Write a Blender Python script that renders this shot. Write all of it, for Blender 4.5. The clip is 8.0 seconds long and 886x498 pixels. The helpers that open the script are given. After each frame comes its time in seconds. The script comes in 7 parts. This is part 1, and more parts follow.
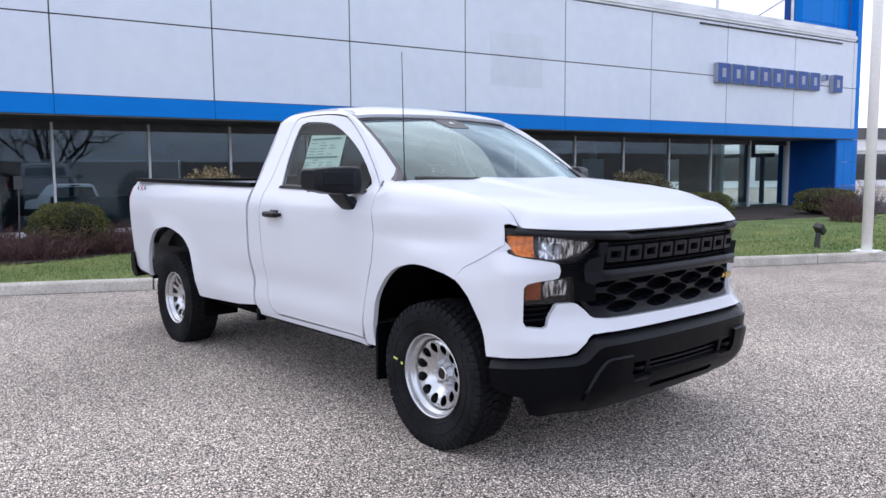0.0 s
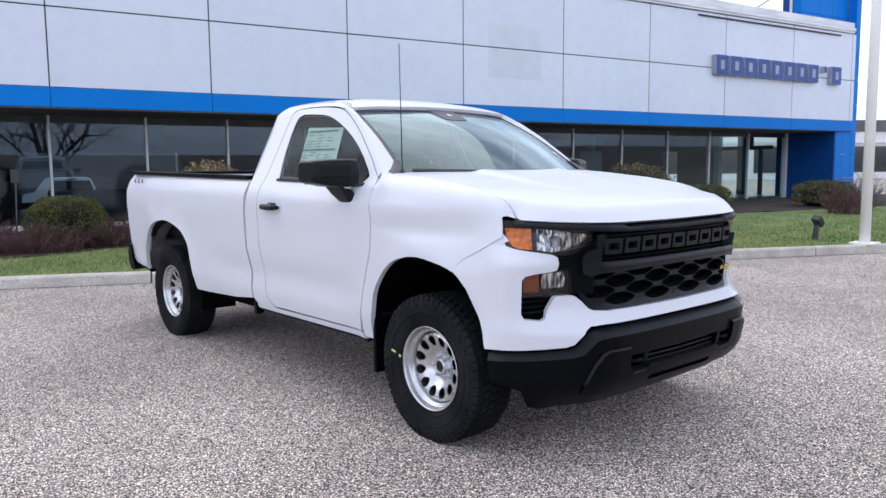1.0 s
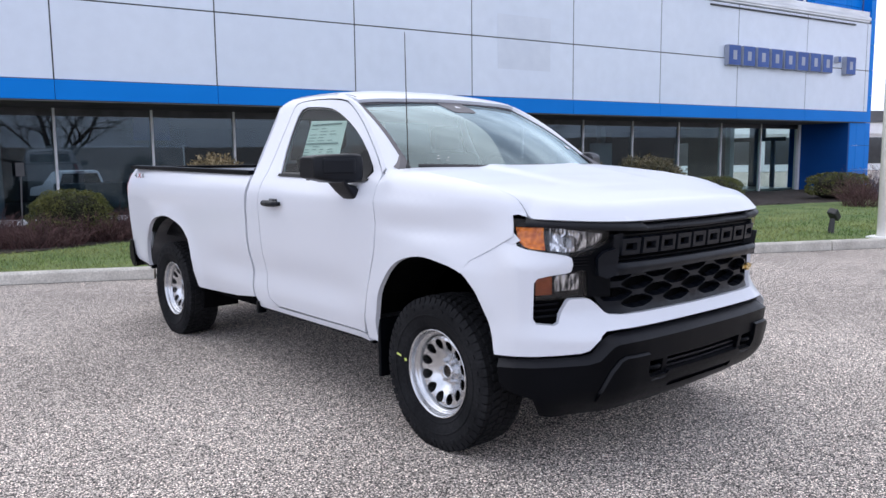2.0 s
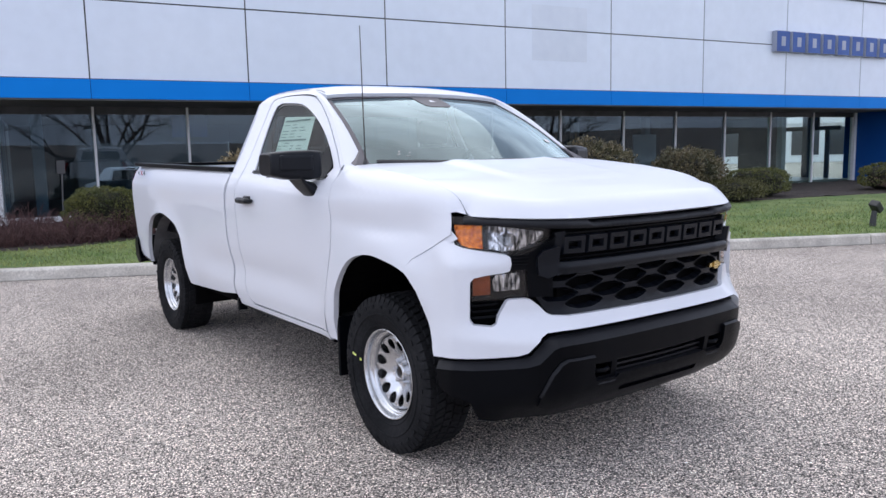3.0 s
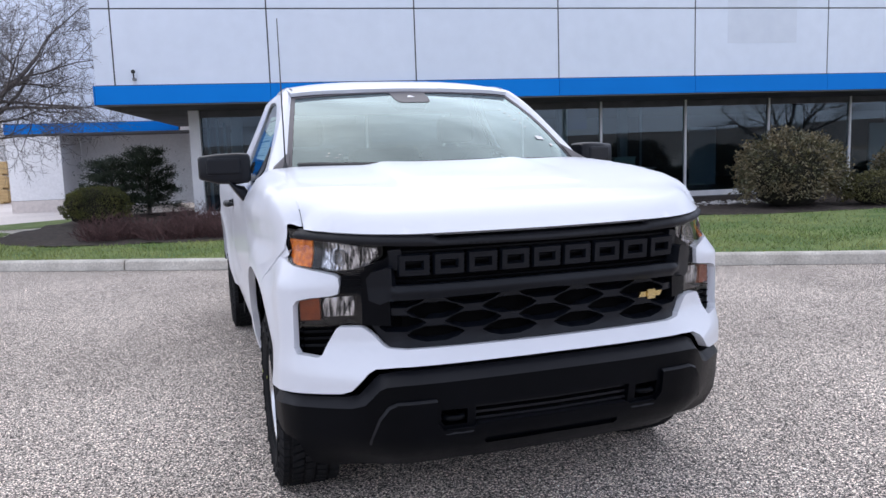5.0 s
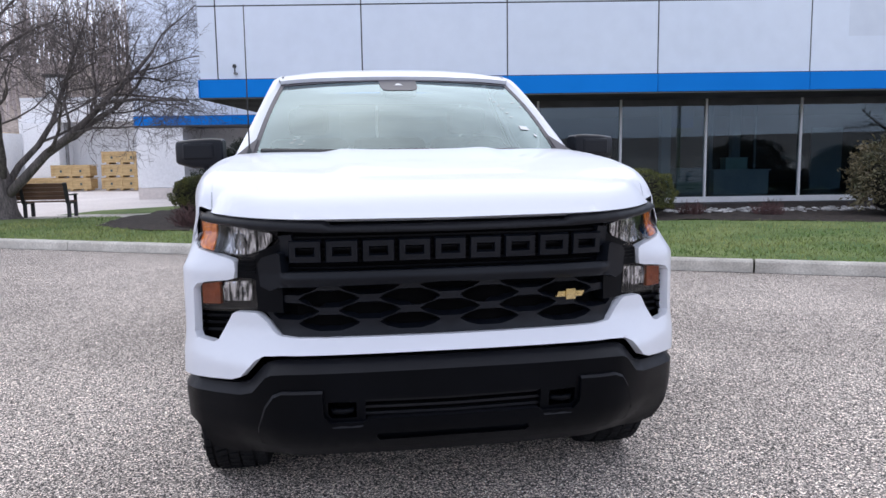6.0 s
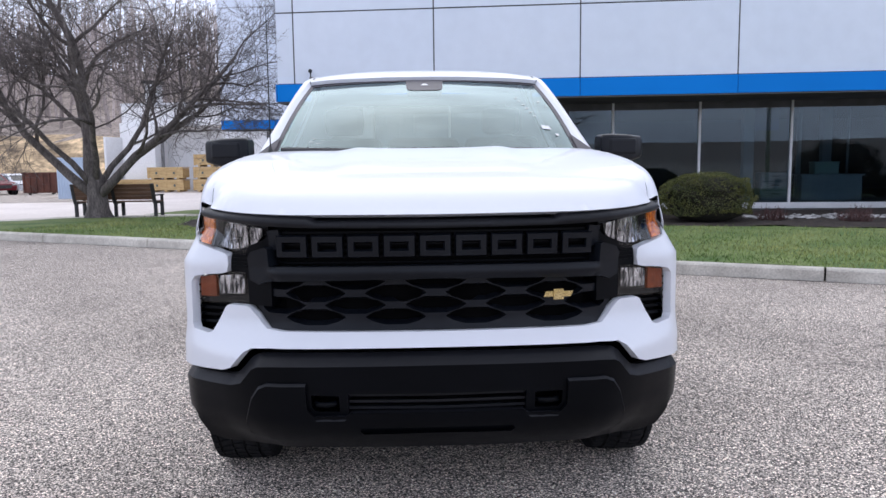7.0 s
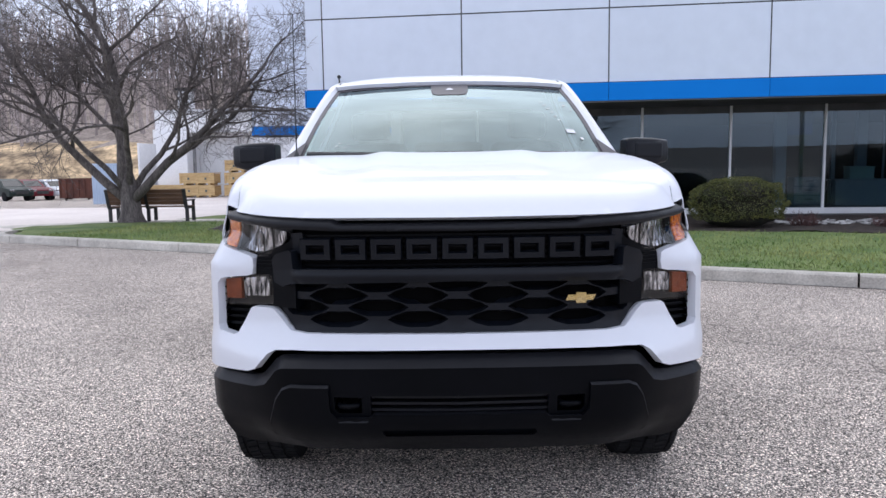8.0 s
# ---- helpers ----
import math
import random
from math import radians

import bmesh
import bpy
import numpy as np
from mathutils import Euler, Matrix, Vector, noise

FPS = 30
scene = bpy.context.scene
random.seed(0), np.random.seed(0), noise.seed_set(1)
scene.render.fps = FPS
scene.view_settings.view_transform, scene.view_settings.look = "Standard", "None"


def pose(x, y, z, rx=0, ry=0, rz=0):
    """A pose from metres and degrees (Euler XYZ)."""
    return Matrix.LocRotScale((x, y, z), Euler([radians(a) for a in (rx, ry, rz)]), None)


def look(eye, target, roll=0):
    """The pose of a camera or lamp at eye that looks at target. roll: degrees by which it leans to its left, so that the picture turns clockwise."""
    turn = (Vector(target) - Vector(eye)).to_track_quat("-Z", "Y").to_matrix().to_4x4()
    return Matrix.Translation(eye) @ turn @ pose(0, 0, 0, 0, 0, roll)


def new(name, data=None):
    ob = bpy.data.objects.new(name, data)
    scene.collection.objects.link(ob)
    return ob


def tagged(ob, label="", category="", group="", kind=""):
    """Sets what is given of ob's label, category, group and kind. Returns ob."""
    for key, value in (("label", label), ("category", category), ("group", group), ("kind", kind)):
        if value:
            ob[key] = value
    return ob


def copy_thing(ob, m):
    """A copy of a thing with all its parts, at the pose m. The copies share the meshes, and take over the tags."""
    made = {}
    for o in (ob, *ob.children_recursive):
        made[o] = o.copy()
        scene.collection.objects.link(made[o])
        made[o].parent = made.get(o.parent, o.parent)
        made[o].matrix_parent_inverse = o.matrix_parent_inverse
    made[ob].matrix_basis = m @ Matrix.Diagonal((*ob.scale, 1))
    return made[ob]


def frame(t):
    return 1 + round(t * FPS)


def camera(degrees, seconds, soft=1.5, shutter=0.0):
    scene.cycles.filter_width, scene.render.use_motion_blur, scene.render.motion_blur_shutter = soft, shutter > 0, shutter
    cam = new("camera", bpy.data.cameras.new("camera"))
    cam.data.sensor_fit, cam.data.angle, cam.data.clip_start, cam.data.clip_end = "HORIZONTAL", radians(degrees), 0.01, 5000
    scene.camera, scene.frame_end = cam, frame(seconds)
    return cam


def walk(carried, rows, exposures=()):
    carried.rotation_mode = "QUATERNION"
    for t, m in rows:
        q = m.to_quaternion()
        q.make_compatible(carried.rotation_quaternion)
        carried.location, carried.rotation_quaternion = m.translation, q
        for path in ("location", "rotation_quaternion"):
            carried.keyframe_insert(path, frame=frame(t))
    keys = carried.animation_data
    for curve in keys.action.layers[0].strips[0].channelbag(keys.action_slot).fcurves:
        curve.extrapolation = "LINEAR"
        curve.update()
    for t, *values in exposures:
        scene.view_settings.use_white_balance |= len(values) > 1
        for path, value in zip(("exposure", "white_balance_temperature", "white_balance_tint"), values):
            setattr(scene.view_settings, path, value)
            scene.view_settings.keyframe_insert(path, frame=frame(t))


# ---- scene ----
cam = camera(60.0, 8.0)
PATH = [
    (0, (-3.51, -3.095, 1.465), (-2.218, -1.58, 1.268), -0.4),
    (0.5, (-3.508, -3.099, 1.464), (-2.217, -1.586, 1.259), -0.4),
    (1, (-3.501, -3.089, 1.461), (-2.208, -1.579, 1.246), -0.5),
    (2.3, (-3.275, -2.926, 1.481), (-2.016, -1.391, 1.238), -0.7),
    (2.5, (-3.19, -3.007, 1.466), (-1.948, -1.458, 1.221), -0.8),
    (3, (-2.901, -3.189, 1.482), (-1.74, -1.58, 1.231), -1.2),
    (3.5, (-2.537, -3.197, 1.463), (-1.479, -1.519, 1.208), -1.7),
    (4, (-2.129, -3.326, 1.462), (-1.205, -1.571, 1.208), -2.1),
    (4.5, (-1.713, -3.444, 1.479), (-0.941, -1.616, 1.229), -2.2),
    (5, (-1.257, -3.489, 1.473), (-0.646, -1.601, 1.224), -1.9),
    (5.2, (-1.075, -3.564, 1.453), (-0.528, -1.656, 1.204), -1.7),
    (6.5, (-0.181, -3.572, 1.401), (-0.012, -1.594, 1.158), -0.6),
    (7, (-0.077, -3.599, 1.381), (-0.001, -1.615, 1.147), -0.7),
    (7.5, (-0.06, -3.611, 1.375), (-0.037, -1.624, 1.15), -0.7),
    (8, (-0.055, -3.61, 1.373), (-0.053, -1.622, 1.154), -0.8),
]
walk(cam, [(t, look(eye, target, roll)) for t, eye, target, roll in PATH], [(0.0, 0.0), (8.0, 0.0)])

# ---- world and sun: bright overcast ----
world = bpy.data.worlds.new("sky")
scene.world = world
world.use_nodes = True
wn, wl = world.node_tree.nodes, world.node_tree.links
wn.clear()
w_out = wn.new("ShaderNodeOutputWorld")
w_bg = wn.new("ShaderNodeBackground")
w_sky = wn.new("ShaderNodeTexSky")
w_sky.sky_type = "NISHITA"
w_sky.sun_disc = False
w_sky.sun_elevation, w_sky.sun_rotation = radians(57), radians(353)
w_sky.dust_density = 4.0
w_co = wn.new("ShaderNodeTexCoord")
w_map = wn.new("ShaderNodeMapping")
w_map.inputs["Scale"].default_value = (1.0, 1.0, 2.6)
w_no = wn.new("ShaderNodeTexNoise")
w_no.inputs["Scale"].default_value = 2.6
w_no.inputs["Detail"].default_value = 7.0
w_no.inputs["Roughness"].default_value = 0.55
w_ramp = wn.new("ShaderNodeValToRGB")
w_ramp.color_ramp.elements[0].position, w_ramp.color_ramp.elements[0].color = 0.36, (5.6, 6.25, 8.25, 1)
w_ramp.color_ramp.elements[1].position, w_ramp.color_ramp.elements[1].color = 0.64, (11.9, 12.6, 15.15, 1)
w_mix = wn.new("ShaderNodeMix")
w_mix.data_type = "RGBA"
w_mix.inputs["Factor"].default_value = 0.9
wl.new(w_co.outputs["Generated"], w_map.inputs["Vector"])
wl.new(w_map.outputs["Vector"], w_no.inputs["Vector"])
wl.new(w_no.outputs["Fac"], w_ramp.inputs["Fac"])
w_sep = wn.new("ShaderNodeSeparateXYZ")
wl.new(w_co.outputs["Generated"], w_sep.inputs["Vector"])
w_up = wn.new("ShaderNodeMapRange")
w_up.inputs["From Min"].default_value, w_up.inputs["From Max"].default_value = 0.0, 1.0
w_up.inputs["To Min"].default_value, w_up.inputs["To Max"].default_value = 1.33, 0.72
wl.new(w_sep.outputs["Z"], w_up.inputs["Value"])
w_grad = wn.new("ShaderNodeMix")
w_grad.data_type, w_grad.blend_type = "RGBA", "MULTIPLY"
w_grad.inputs["Factor"].default_value = 1.0
wl.new(w_ramp.outputs["Color"], w_grad.inputs["A"])
wl.new(w_up.outputs["Result"], w_grad.inputs["B"])
wl.new(w_sky.outputs["Color"], w_mix.inputs["A"])
wl.new(w_grad.outputs["Result"], w_mix.inputs["B"])
wl.new(w_mix.outputs["Result"], w_bg.inputs["Color"])
w_bg.inputs["Strength"].default_value = 0.127
wl.new(w_bg.outputs["Background"], w_out.inputs["Surface"])

sun_data = bpy.data.lights.new("sun", "SUN")
sun_data.energy, sun_data.angle, sun_data.color = 1.3, radians(90), (1.0, 0.97, 0.93)
sun_lamp = new("sun", sun_data)
sun_lamp.matrix_world = look((-1.5, 13, 20), (0, 0, 0))

# ---- materials ----
def mat(name, a, b=None, scale=6.0, rough=0.6, metal=0.0, fine=None, bump=0.0, bump_scale=60.0, coat=0.0, spec=0.5,
        rough_var=0.0, detail=5.0, lo=0.35, hi=0.65, stretch=(1, 1, 1), per_object=0.0, trans=0.0, island=0.0):
    """Two-tone procedural surface: broad variation a..b, finer grain 'fine', relief 'bump'."""
    m = bpy.data.materials.new(name)
    m.use_nodes = True
    nt = m.node_tree
    n, l = nt.nodes, nt.links
    p = n["Principled BSDF"]
    b = b or a
    co = n.new("ShaderNodeTexCoord")
    mp = n.new("ShaderNodeMapping")
    mp.inputs["Scale"].default_value = stretch
    l.new(co.outputs["Object"], mp.inputs["Vector"])
    no = n.new("ShaderNodeTexNoise")
    no.inputs["Scale"].default_value, no.inputs["Detail"].default_value = scale, detail
    l.new(mp.outputs["Vector"], no.inputs["Vector"])
    ra = n.new("ShaderNodeValToRGB")
    ra.color_ramp.elements[0].position, ra.color_ramp.elements[0].color = lo, (*a, 1)
    ra.color_ramp.elements[1].position, ra.color_ramp.elements[1].color = hi, (*b, 1)
    l.new(no.outputs["Fac"], ra.inputs["Fac"])
    col = ra.outputs["Color"]
    if fine:
        f_scale, f_lo, f_hi = fine
        nf = n.new("ShaderNodeTexNoise")
        nf.inputs["Scale"].default_value, nf.inputs["Detail"].default_value = f_scale, 3.0
        l.new(mp.outputs["Vector"], nf.inputs["Vector"])
        rf = n.new("ShaderNodeMapRange")
        rf.inputs["From Min"].default_value, rf.inputs["From Max"].default_value = 0.3, 0.7
        rf.inputs["To Min"].default_value, rf.inputs["To Max"].default_value = f_lo, f_hi
        l.new(nf.outputs["Fac"], rf.inputs["Value"])
        mx = n.new("ShaderNodeMix")
        mx.data_type, mx.blend_type = "RGBA", "MULTIPLY"
        mx.inputs["Factor"].default_value = 1.0
        l.new(col, mx.inputs["A"])
        l.new(rf.outputs["Result"], mx.inputs["B"])
        col = mx.outputs["Result"]
    if per_object or island:
        src = n.new("ShaderNodeObjectInfo").outputs["Random"] if per_object else n.new("ShaderNodeNewGeometry").outputs["Random Per Island"]
        amount = per_object or island
        rr = n.new("ShaderNodeMapRange")
        rr.inputs["To Min"].default_value, rr.inputs["To Max"].default_value = 1 - amount, 1 + amount
        l.new(src, rr.inputs["Value"])
        mo = n.new("ShaderNodeMix")
        mo.data_type, mo.blend_type = "RGBA", "MULTIPLY"
        mo.inputs["Factor"].default_value = 1.0
        l.new(col, mo.inputs["A"])
        l.new(rr.outputs["Result"], mo.inputs["B"])
        col = mo.outputs["Result"]
    l.new(col, p.inputs["Base Color"])
    p.inputs["Roughness"].default_value, p.inputs["Metallic"].default_value = rough, metal
    p.inputs["Specular IOR Level"].default_value = spec
    if rough_var:
        rv = n.new("ShaderNodeMapRange")
        rv.inputs["To Min"].default_value, rv.inputs["To Max"].default_value = rough - rough_var, rough + rough_var
        l.new(no.outputs["Fac"], rv.inputs["Value"])
        l.new(rv.outputs["Result"], p.inputs["Roughness"])
    if coat:
        p.inputs["Coat Weight"].default_value, p.inputs["Coat Roughness"].default_value = coat, 0.04
    if trans:
        p.inputs["Transmission Weight"].default_value = trans
    if bump:
        nb = n.new("ShaderNodeTexNoise")
        nb.inputs["Scale"].default_value, nb.inputs["Detail"].default_value = bump_scale, 4.0
        l.new(mp.outputs["Vector"], nb.inputs["Vector"])
        bp = n.new("ShaderNodeBump")
        bp.inputs["Strength"].default_value, bp.inputs["Distance"].default_value = bump, 0.01
        l.new(nb.outputs["Fac"], bp.inputs["Height"])
        l.new(bp.outputs["Normal"], p.inputs["Normal"])
    return m


def glass_mat(name, tint, base_gloss, power=5.0, rough=0.0, gloss_tint=(1, 1, 1)):
    """Pane: see-through tint plus a mirror reflection that grows with the glancing angle."""
    m = bpy.data.materials.new(name)
    m.use_nodes = True
    n, l = m.node_tree.nodes, m.node_tree.links
    n.clear()
    out, mixs = n.new("ShaderNodeOutputMaterial"), n.new("ShaderNodeMixShader")
    tr, gl = n.new("ShaderNodeBsdfTransparent"), n.new("ShaderNodeBsdfGlossy")
    tr.inputs["Color"].default_value = (*tint, 1)
    gl.inputs["Color"].default_value = (*gloss_tint, 1)
    gl.inputs["Roughness"].default_value = rough
    lw = n.new("ShaderNodeLayerWeight")
    lw.inputs["Blend"].default_value = 0.5
    fr = n.new("ShaderNodeMath")
    fr.operation = "POWER"
    fr.inputs[1].default_value = power
    l.new(lw.outputs["Facing"], fr.inputs[0])
    rg = n.new("ShaderNodeMapRange")
    rg.inputs["To Min"].default_value, rg.inputs["To Max"].default_value = base_gloss, 1.0
    l.new(fr.outputs["Value"], rg.inputs["Value"])
    l.new(rg.outputs["Result"], mixs.inputs["Fac"])
    l.new(tr.outputs["BSDF"], mixs.inputs[1])
    l.new(gl.outputs["BSDF"], mixs.inputs[2])
    l.new(mixs.outputs["Shader"], out.inputs["Surface"])
    return m


def asphalt_mat():
    """Worn asphalt: dark binder with pale and reddish stone chips, faint broad stains."""
    m = mat("asphalt", (0.428, 0.39, 0.355), (0.57, 0.52, 0.472), scale=0.55, rough=0.95, detail=6, spec=0.12)
    n, l = m.node_tree.nodes, m.node_tree.links
    p = n["Principled BSDF"]
    base = p.inputs["Base Color"].links[0].from_socket
    co = n["Texture Coordinate"]
    vo = n.new("ShaderNodeTexVoronoi")
    vo.inputs["Scale"].default_value = 165.0
    l.new(co.outputs["Object"], vo.inputs["Vector"])
    sep = n.new("ShaderNodeSeparateColor")
    l.new(vo.outputs["Color"], sep.inputs["Color"])
    chip = n.new("ShaderNodeValToRGB")
    e = chip.color_ramp.elements
    e[0].position, e[0].color = 0.0, (0.04, 0.04, 0.045, 1)
    e[1].position, e[1].color = 1.0, (3.05, 3.05, 3.0, 1)
    for pos, c in ((0.38, (0.29, 0.29, 0.30, 1)), (0.66, (0.98, 0.95, 0.93, 1)), (0.86, (1.85, 1.74, 1.68, 1))):
        x = e.new(pos)
        x.color = c
    l.new(sep.outputs["Red"], chip.inputs["Fac"])
    mx = n.new("ShaderNodeMix")
    mx.data_type, mx.blend_type = "RGBA", "MULTIPLY"
    mx.inputs["Factor"].default_value = 1.0
    l.new(base, mx.inputs["A"])
    l.new(chip.outputs["Color"], mx.inputs["B"])
    l.new(mx.outputs["Result"], p.inputs["Base Color"])
    bp = n.new("ShaderNodeBump")
    bp.inputs["Strength"].default_value, bp.inputs["Distance"].default_value = 0.7, 0.006
    l.new(vo.outputs["Distance"], bp.inputs["Height"])
    bp.invert = True
    l.new(bp.outputs["Normal"], p.inputs["Normal"])
    return m


M_ASPHALT = asphalt_mat()
M_CRACK = mat("tar_seam", (0.09, 0.085, 0.08), (0.16, 0.15, 0.145), scale=9, rough=0.7)
M_CONCRETE = mat("kerb_concrete", (0.45, 0.42, 0.375), (0.63, 0.595, 0.535), scale=3.0, rough=0.9, fine=(45, 0.8, 1.15), bump=0.4, bump_scale=90, per_object=0.05)
M_DRIVE = mat("pale_driveway", (0.66, 0.595, 0.56), (0.75, 0.685, 0.645), scale=0.5, rough=0.9, fine=(9, 0.9, 1.08))
M_TURF = mat("turf", (0.09, 0.155, 0.04), (0.19, 0.24, 0.078), scale=1.3, rough=0.95, fine=(38, 0.6, 1.3), bump=1.0, bump_scale=55)
M_BLADE = mat("grass_blade", (0.112, 0.19, 0.045), (0.28, 0.30, 0.10), scale=0.7, rough=0.7, island=0.45)
M_MULCH = mat("mulch", (0.028, 0.021, 0.017), (0.06, 0.045, 0.036), scale=9, rough=0.95, fine=(60, 0.5, 1.5), bump=1.0, bump_scale=45)
M_STONE = mat("pale_stone", (0.28, 0.27, 0.265), (0.52, 0.51, 0.50), scale=4, rough=0.8, island=0.4)
M_PANEL = mat("white_metal_panel", (0.70, 0.762, 0.87), (0.74, 0.797, 0.90), scale=0.35, rough=0.38, fine=(3.0, 0.97, 1.02), spec=0.5, per_object=0.02)
M_FADED = mat("faded_panel_patch", (0.645, 0.695, 0.79), (0.69, 0.74, 0.83), scale=2.5, rough=0.5)
M_JOINT = mat("dark_joint", (0.035, 0.037, 0.042), (0.06, 0.06, 0.065), scale=4, rough=0.8)
M_BLUE = mat("blue_panel", (0.0, 0.195, 0.66), (0.001, 0.21, 0.70), scale=0.8, rough=0.5, spec=0.12, per_object=0.03)
M_NAVY = mat("dark_blue_wall", (0.002, 0.06, 0.26), (0.004, 0.075, 0.3), scale=0.8, rough=0.5, spec=0.25)
M_COPING = mat("metal_coping", (0.55, 0.56, 0.58), (0.72, 0.73, 0.75), scale=0.8, rough=0.35, metal=0.4, stretch=(1, 1, 6))
M_SOFFIT = mat("dark_soffit", (0.10, 0.10, 0.105), (0.15, 0.15, 0.155), scale=1.2, rough=0.8)
M_ALU = mat("white_aluminium", (0.72, 0.73, 0.76), (0.8, 0.81, 0.83), scale=3, rough=0.4)
M_ALU_DARK = mat("dark_aluminium", (0.05, 0.052, 0.058), (0.08, 0.082, 0.09), scale=3, rough=0.45, metal=0.3)
M_SHOP_GLASS = glass_mat("showroom_glass", (0.48, 0.56, 0.60), 0.046, 5.0, 0.0, (0.80, 0.92, 1.0))
M_ENTRY_GLASS = glass_mat("entrance_glass", (0.80, 0.90, 0.88), 0.03, 5.0, 0.0, (0.85, 0.95, 1.0))
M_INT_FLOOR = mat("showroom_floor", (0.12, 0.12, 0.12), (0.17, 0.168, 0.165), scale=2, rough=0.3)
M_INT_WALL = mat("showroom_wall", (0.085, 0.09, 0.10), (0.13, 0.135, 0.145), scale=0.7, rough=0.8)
M_INT_PALE = mat("pale_interior_column", (0.42, 0.49, 0.53), (0.5, 0.56, 0.6), scale=1.5, rough=0.7)
M_WHITE_WALL = mat("white_painted_wall", (0.84, 0.845, 0.86), (0.90, 0.90, 0.905), scale=0.7, rough=0.7, fine=(14, 0.93, 1.04))
M_PALE_BLUE = mat("pale_blue_sheet_metal", (0.46, 0.56, 0.7), (0.55, 0.64, 0.76), scale=1, rough=0.5)
M_SIGN = mat("sign_blue", (0.012, 0.062, 0.27), (0.02, 0.085, 0.33), scale=2, rough=0.45)
M_POSTER = mat("blue_poster", (0.05, 0.09, 0.26), (0.10, 0.15, 0.36), scale=3, rough=0.6)
M_SIGN_SIDE = mat("sign_return_white", (0.30, 0.33, 0.42), (0.38, 0.41, 0.50), scale=2, rough=0.5)
M_POLE = mat("white_pole_paint", (0.90, 0.89, 0.86), (0.93, 0.925, 0.90), scale=2, rough=0.5, fine=(30, 0.95, 1.03))
M_BLACK_METAL = mat("black_metal", (0.018, 0.019, 0.02), (0.035, 0.035, 0.037), scale=8, rough=0.5)
M_GREY_METAL = mat("grey_metal", (0.2, 0.2, 0.205), (0.3, 0.3, 0.305), scale=6, rough=0.45, metal=0.6)
# truck
M_PAINT = mat("white_car_paint", (0.69, 0.712, 0.768), (0.705, 0.727, 0.782), scale=0.6, rough=0.34, coat=0.35, spec=0.35)
M_PLASTIC = mat("black_grained_plastic", (0.0016, 0.0021, 0.0034), (0.0026, 0.0033, 0.0052), scale=3, rough=0.36, bump=0.08, bump_scale=900, spec=0.085)
M_SATIN = mat("satin_black_plastic", (0.0046, 0.006, 0.0095), (0.0072, 0.009, 0.0132), scale=3, rough=0.34, bump=0.06, bump_scale=700, spec=0.22)
M_BAR = mat("soft_sheen_black_plastic", (0.0068, 0.0075, 0.0105), (0.0098, 0.0106, 0.014), scale=3, rough=0.44, bump=0.08, bump_scale=700, spec=0.22)
M_GLOSS_BLACK = mat("gloss_black", (0.006, 0.006, 0.007), (0.009, 0.009, 0.010), scale=3, rough=0.2, spec=0.25)
# shade of gaps, recesses, front wells and underside, put into a near-black colour
M_DEEP = mat("cavity_shade_black", (0.003, 0.003, 0.0035), (0.005, 0.005, 0.0055), scale=4, rough=0.95, spec=0.02)
M_RUBBER = mat("tyre_rubber", (0.011, 0.0115, 0.013), (0.019, 0.0195, 0.0215), scale=5, spec=0.08, rough=0.75, fine=(60, 0.8, 1.25), bump=0.2, bump_scale=300)
M_STEEL = mat("silver_steel_wheel", (0.56, 0.57, 0.59), (0.66, 0.67, 0.69), scale=6, rough=0.27, metal=0.95)
# next two: broken reflections painted as dark and bright patches in the metal
M_CHROME = mat("lamp_reflector", (0.035, 0.036, 0.04), (0.70, 0.70, 0.73), scale=75, rough=0.14, metal=1.0, bump=0.7, bump_scale=60, stretch=(1, 1, 0.3), lo=0.40, hi=0.60)
M_FLUTED = mat("fluted_reflector", (0.02, 0.021, 0.023), (0.36, 0.36, 0.37), scale=55, rough=0.12, metal=0.9, bump=0.8, bump_scale=70, stretch=(1, 1, 0.15))
M_AMBER = mat("amber_lens", (0.42, 0.062, 0.004), (0.98, 0.27, 0.012), scale=60, rough=0.2, coat=0.4, spec=0.3, bump=0.6, bump_scale=110)
# darker copy of the amber: the lower lamp's shade put into its colour
M_AMBER_DIM = mat("amber_lens_shaded", (0.16, 0.036, 0.012), (0.24, 0.055, 0.016), scale=40, rough=0.3, coat=0.1, spec=0.15, bump=0.3, bump_scale=120)
M_RED_LENS = mat("red_lens", (0.35, 0.008, 0.01), (0.45, 0.012, 0.014), scale=20, rough=0.12, coat=1.0)
M_LENS = glass_mat("clear_lens", (0.93, 0.94, 0.95), 0.03)
M_WINDSHIELD = glass_mat("windshield_glass", (0.6, 0.7, 0.7), 0.145, 3.5, 0.02, (0.76, 0.92, 0.94))
M_SIDE_GLASS = glass_mat("side_window_glass", (0.62, 0.68, 0.67), 0.025, 9.0)
M_BORE = mat("bronze_axle_end", (0.012, 0.009, 0.007), (0.03, 0.02, 0.012), scale=60, rough=0.5, metal=0.3)
M_GOLD = mat("gold_plate", (0.60, 0.46, 0.19), (0.74, 0.60, 0.32), scale=20, rough=0.2, metal=1.0)
M_TRIM_GREY = mat("grey_dash", (0.02, 0.021, 0.022), (0.03, 0.031, 0.032), scale=8, rough=0.7)
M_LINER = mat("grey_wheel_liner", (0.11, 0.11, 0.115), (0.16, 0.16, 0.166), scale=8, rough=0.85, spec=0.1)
M_SEAT = mat("grey_seat_cloth", (0.025, 0.025, 0.027), (0.04, 0.04, 0.042), scale=30, rough=0.9)
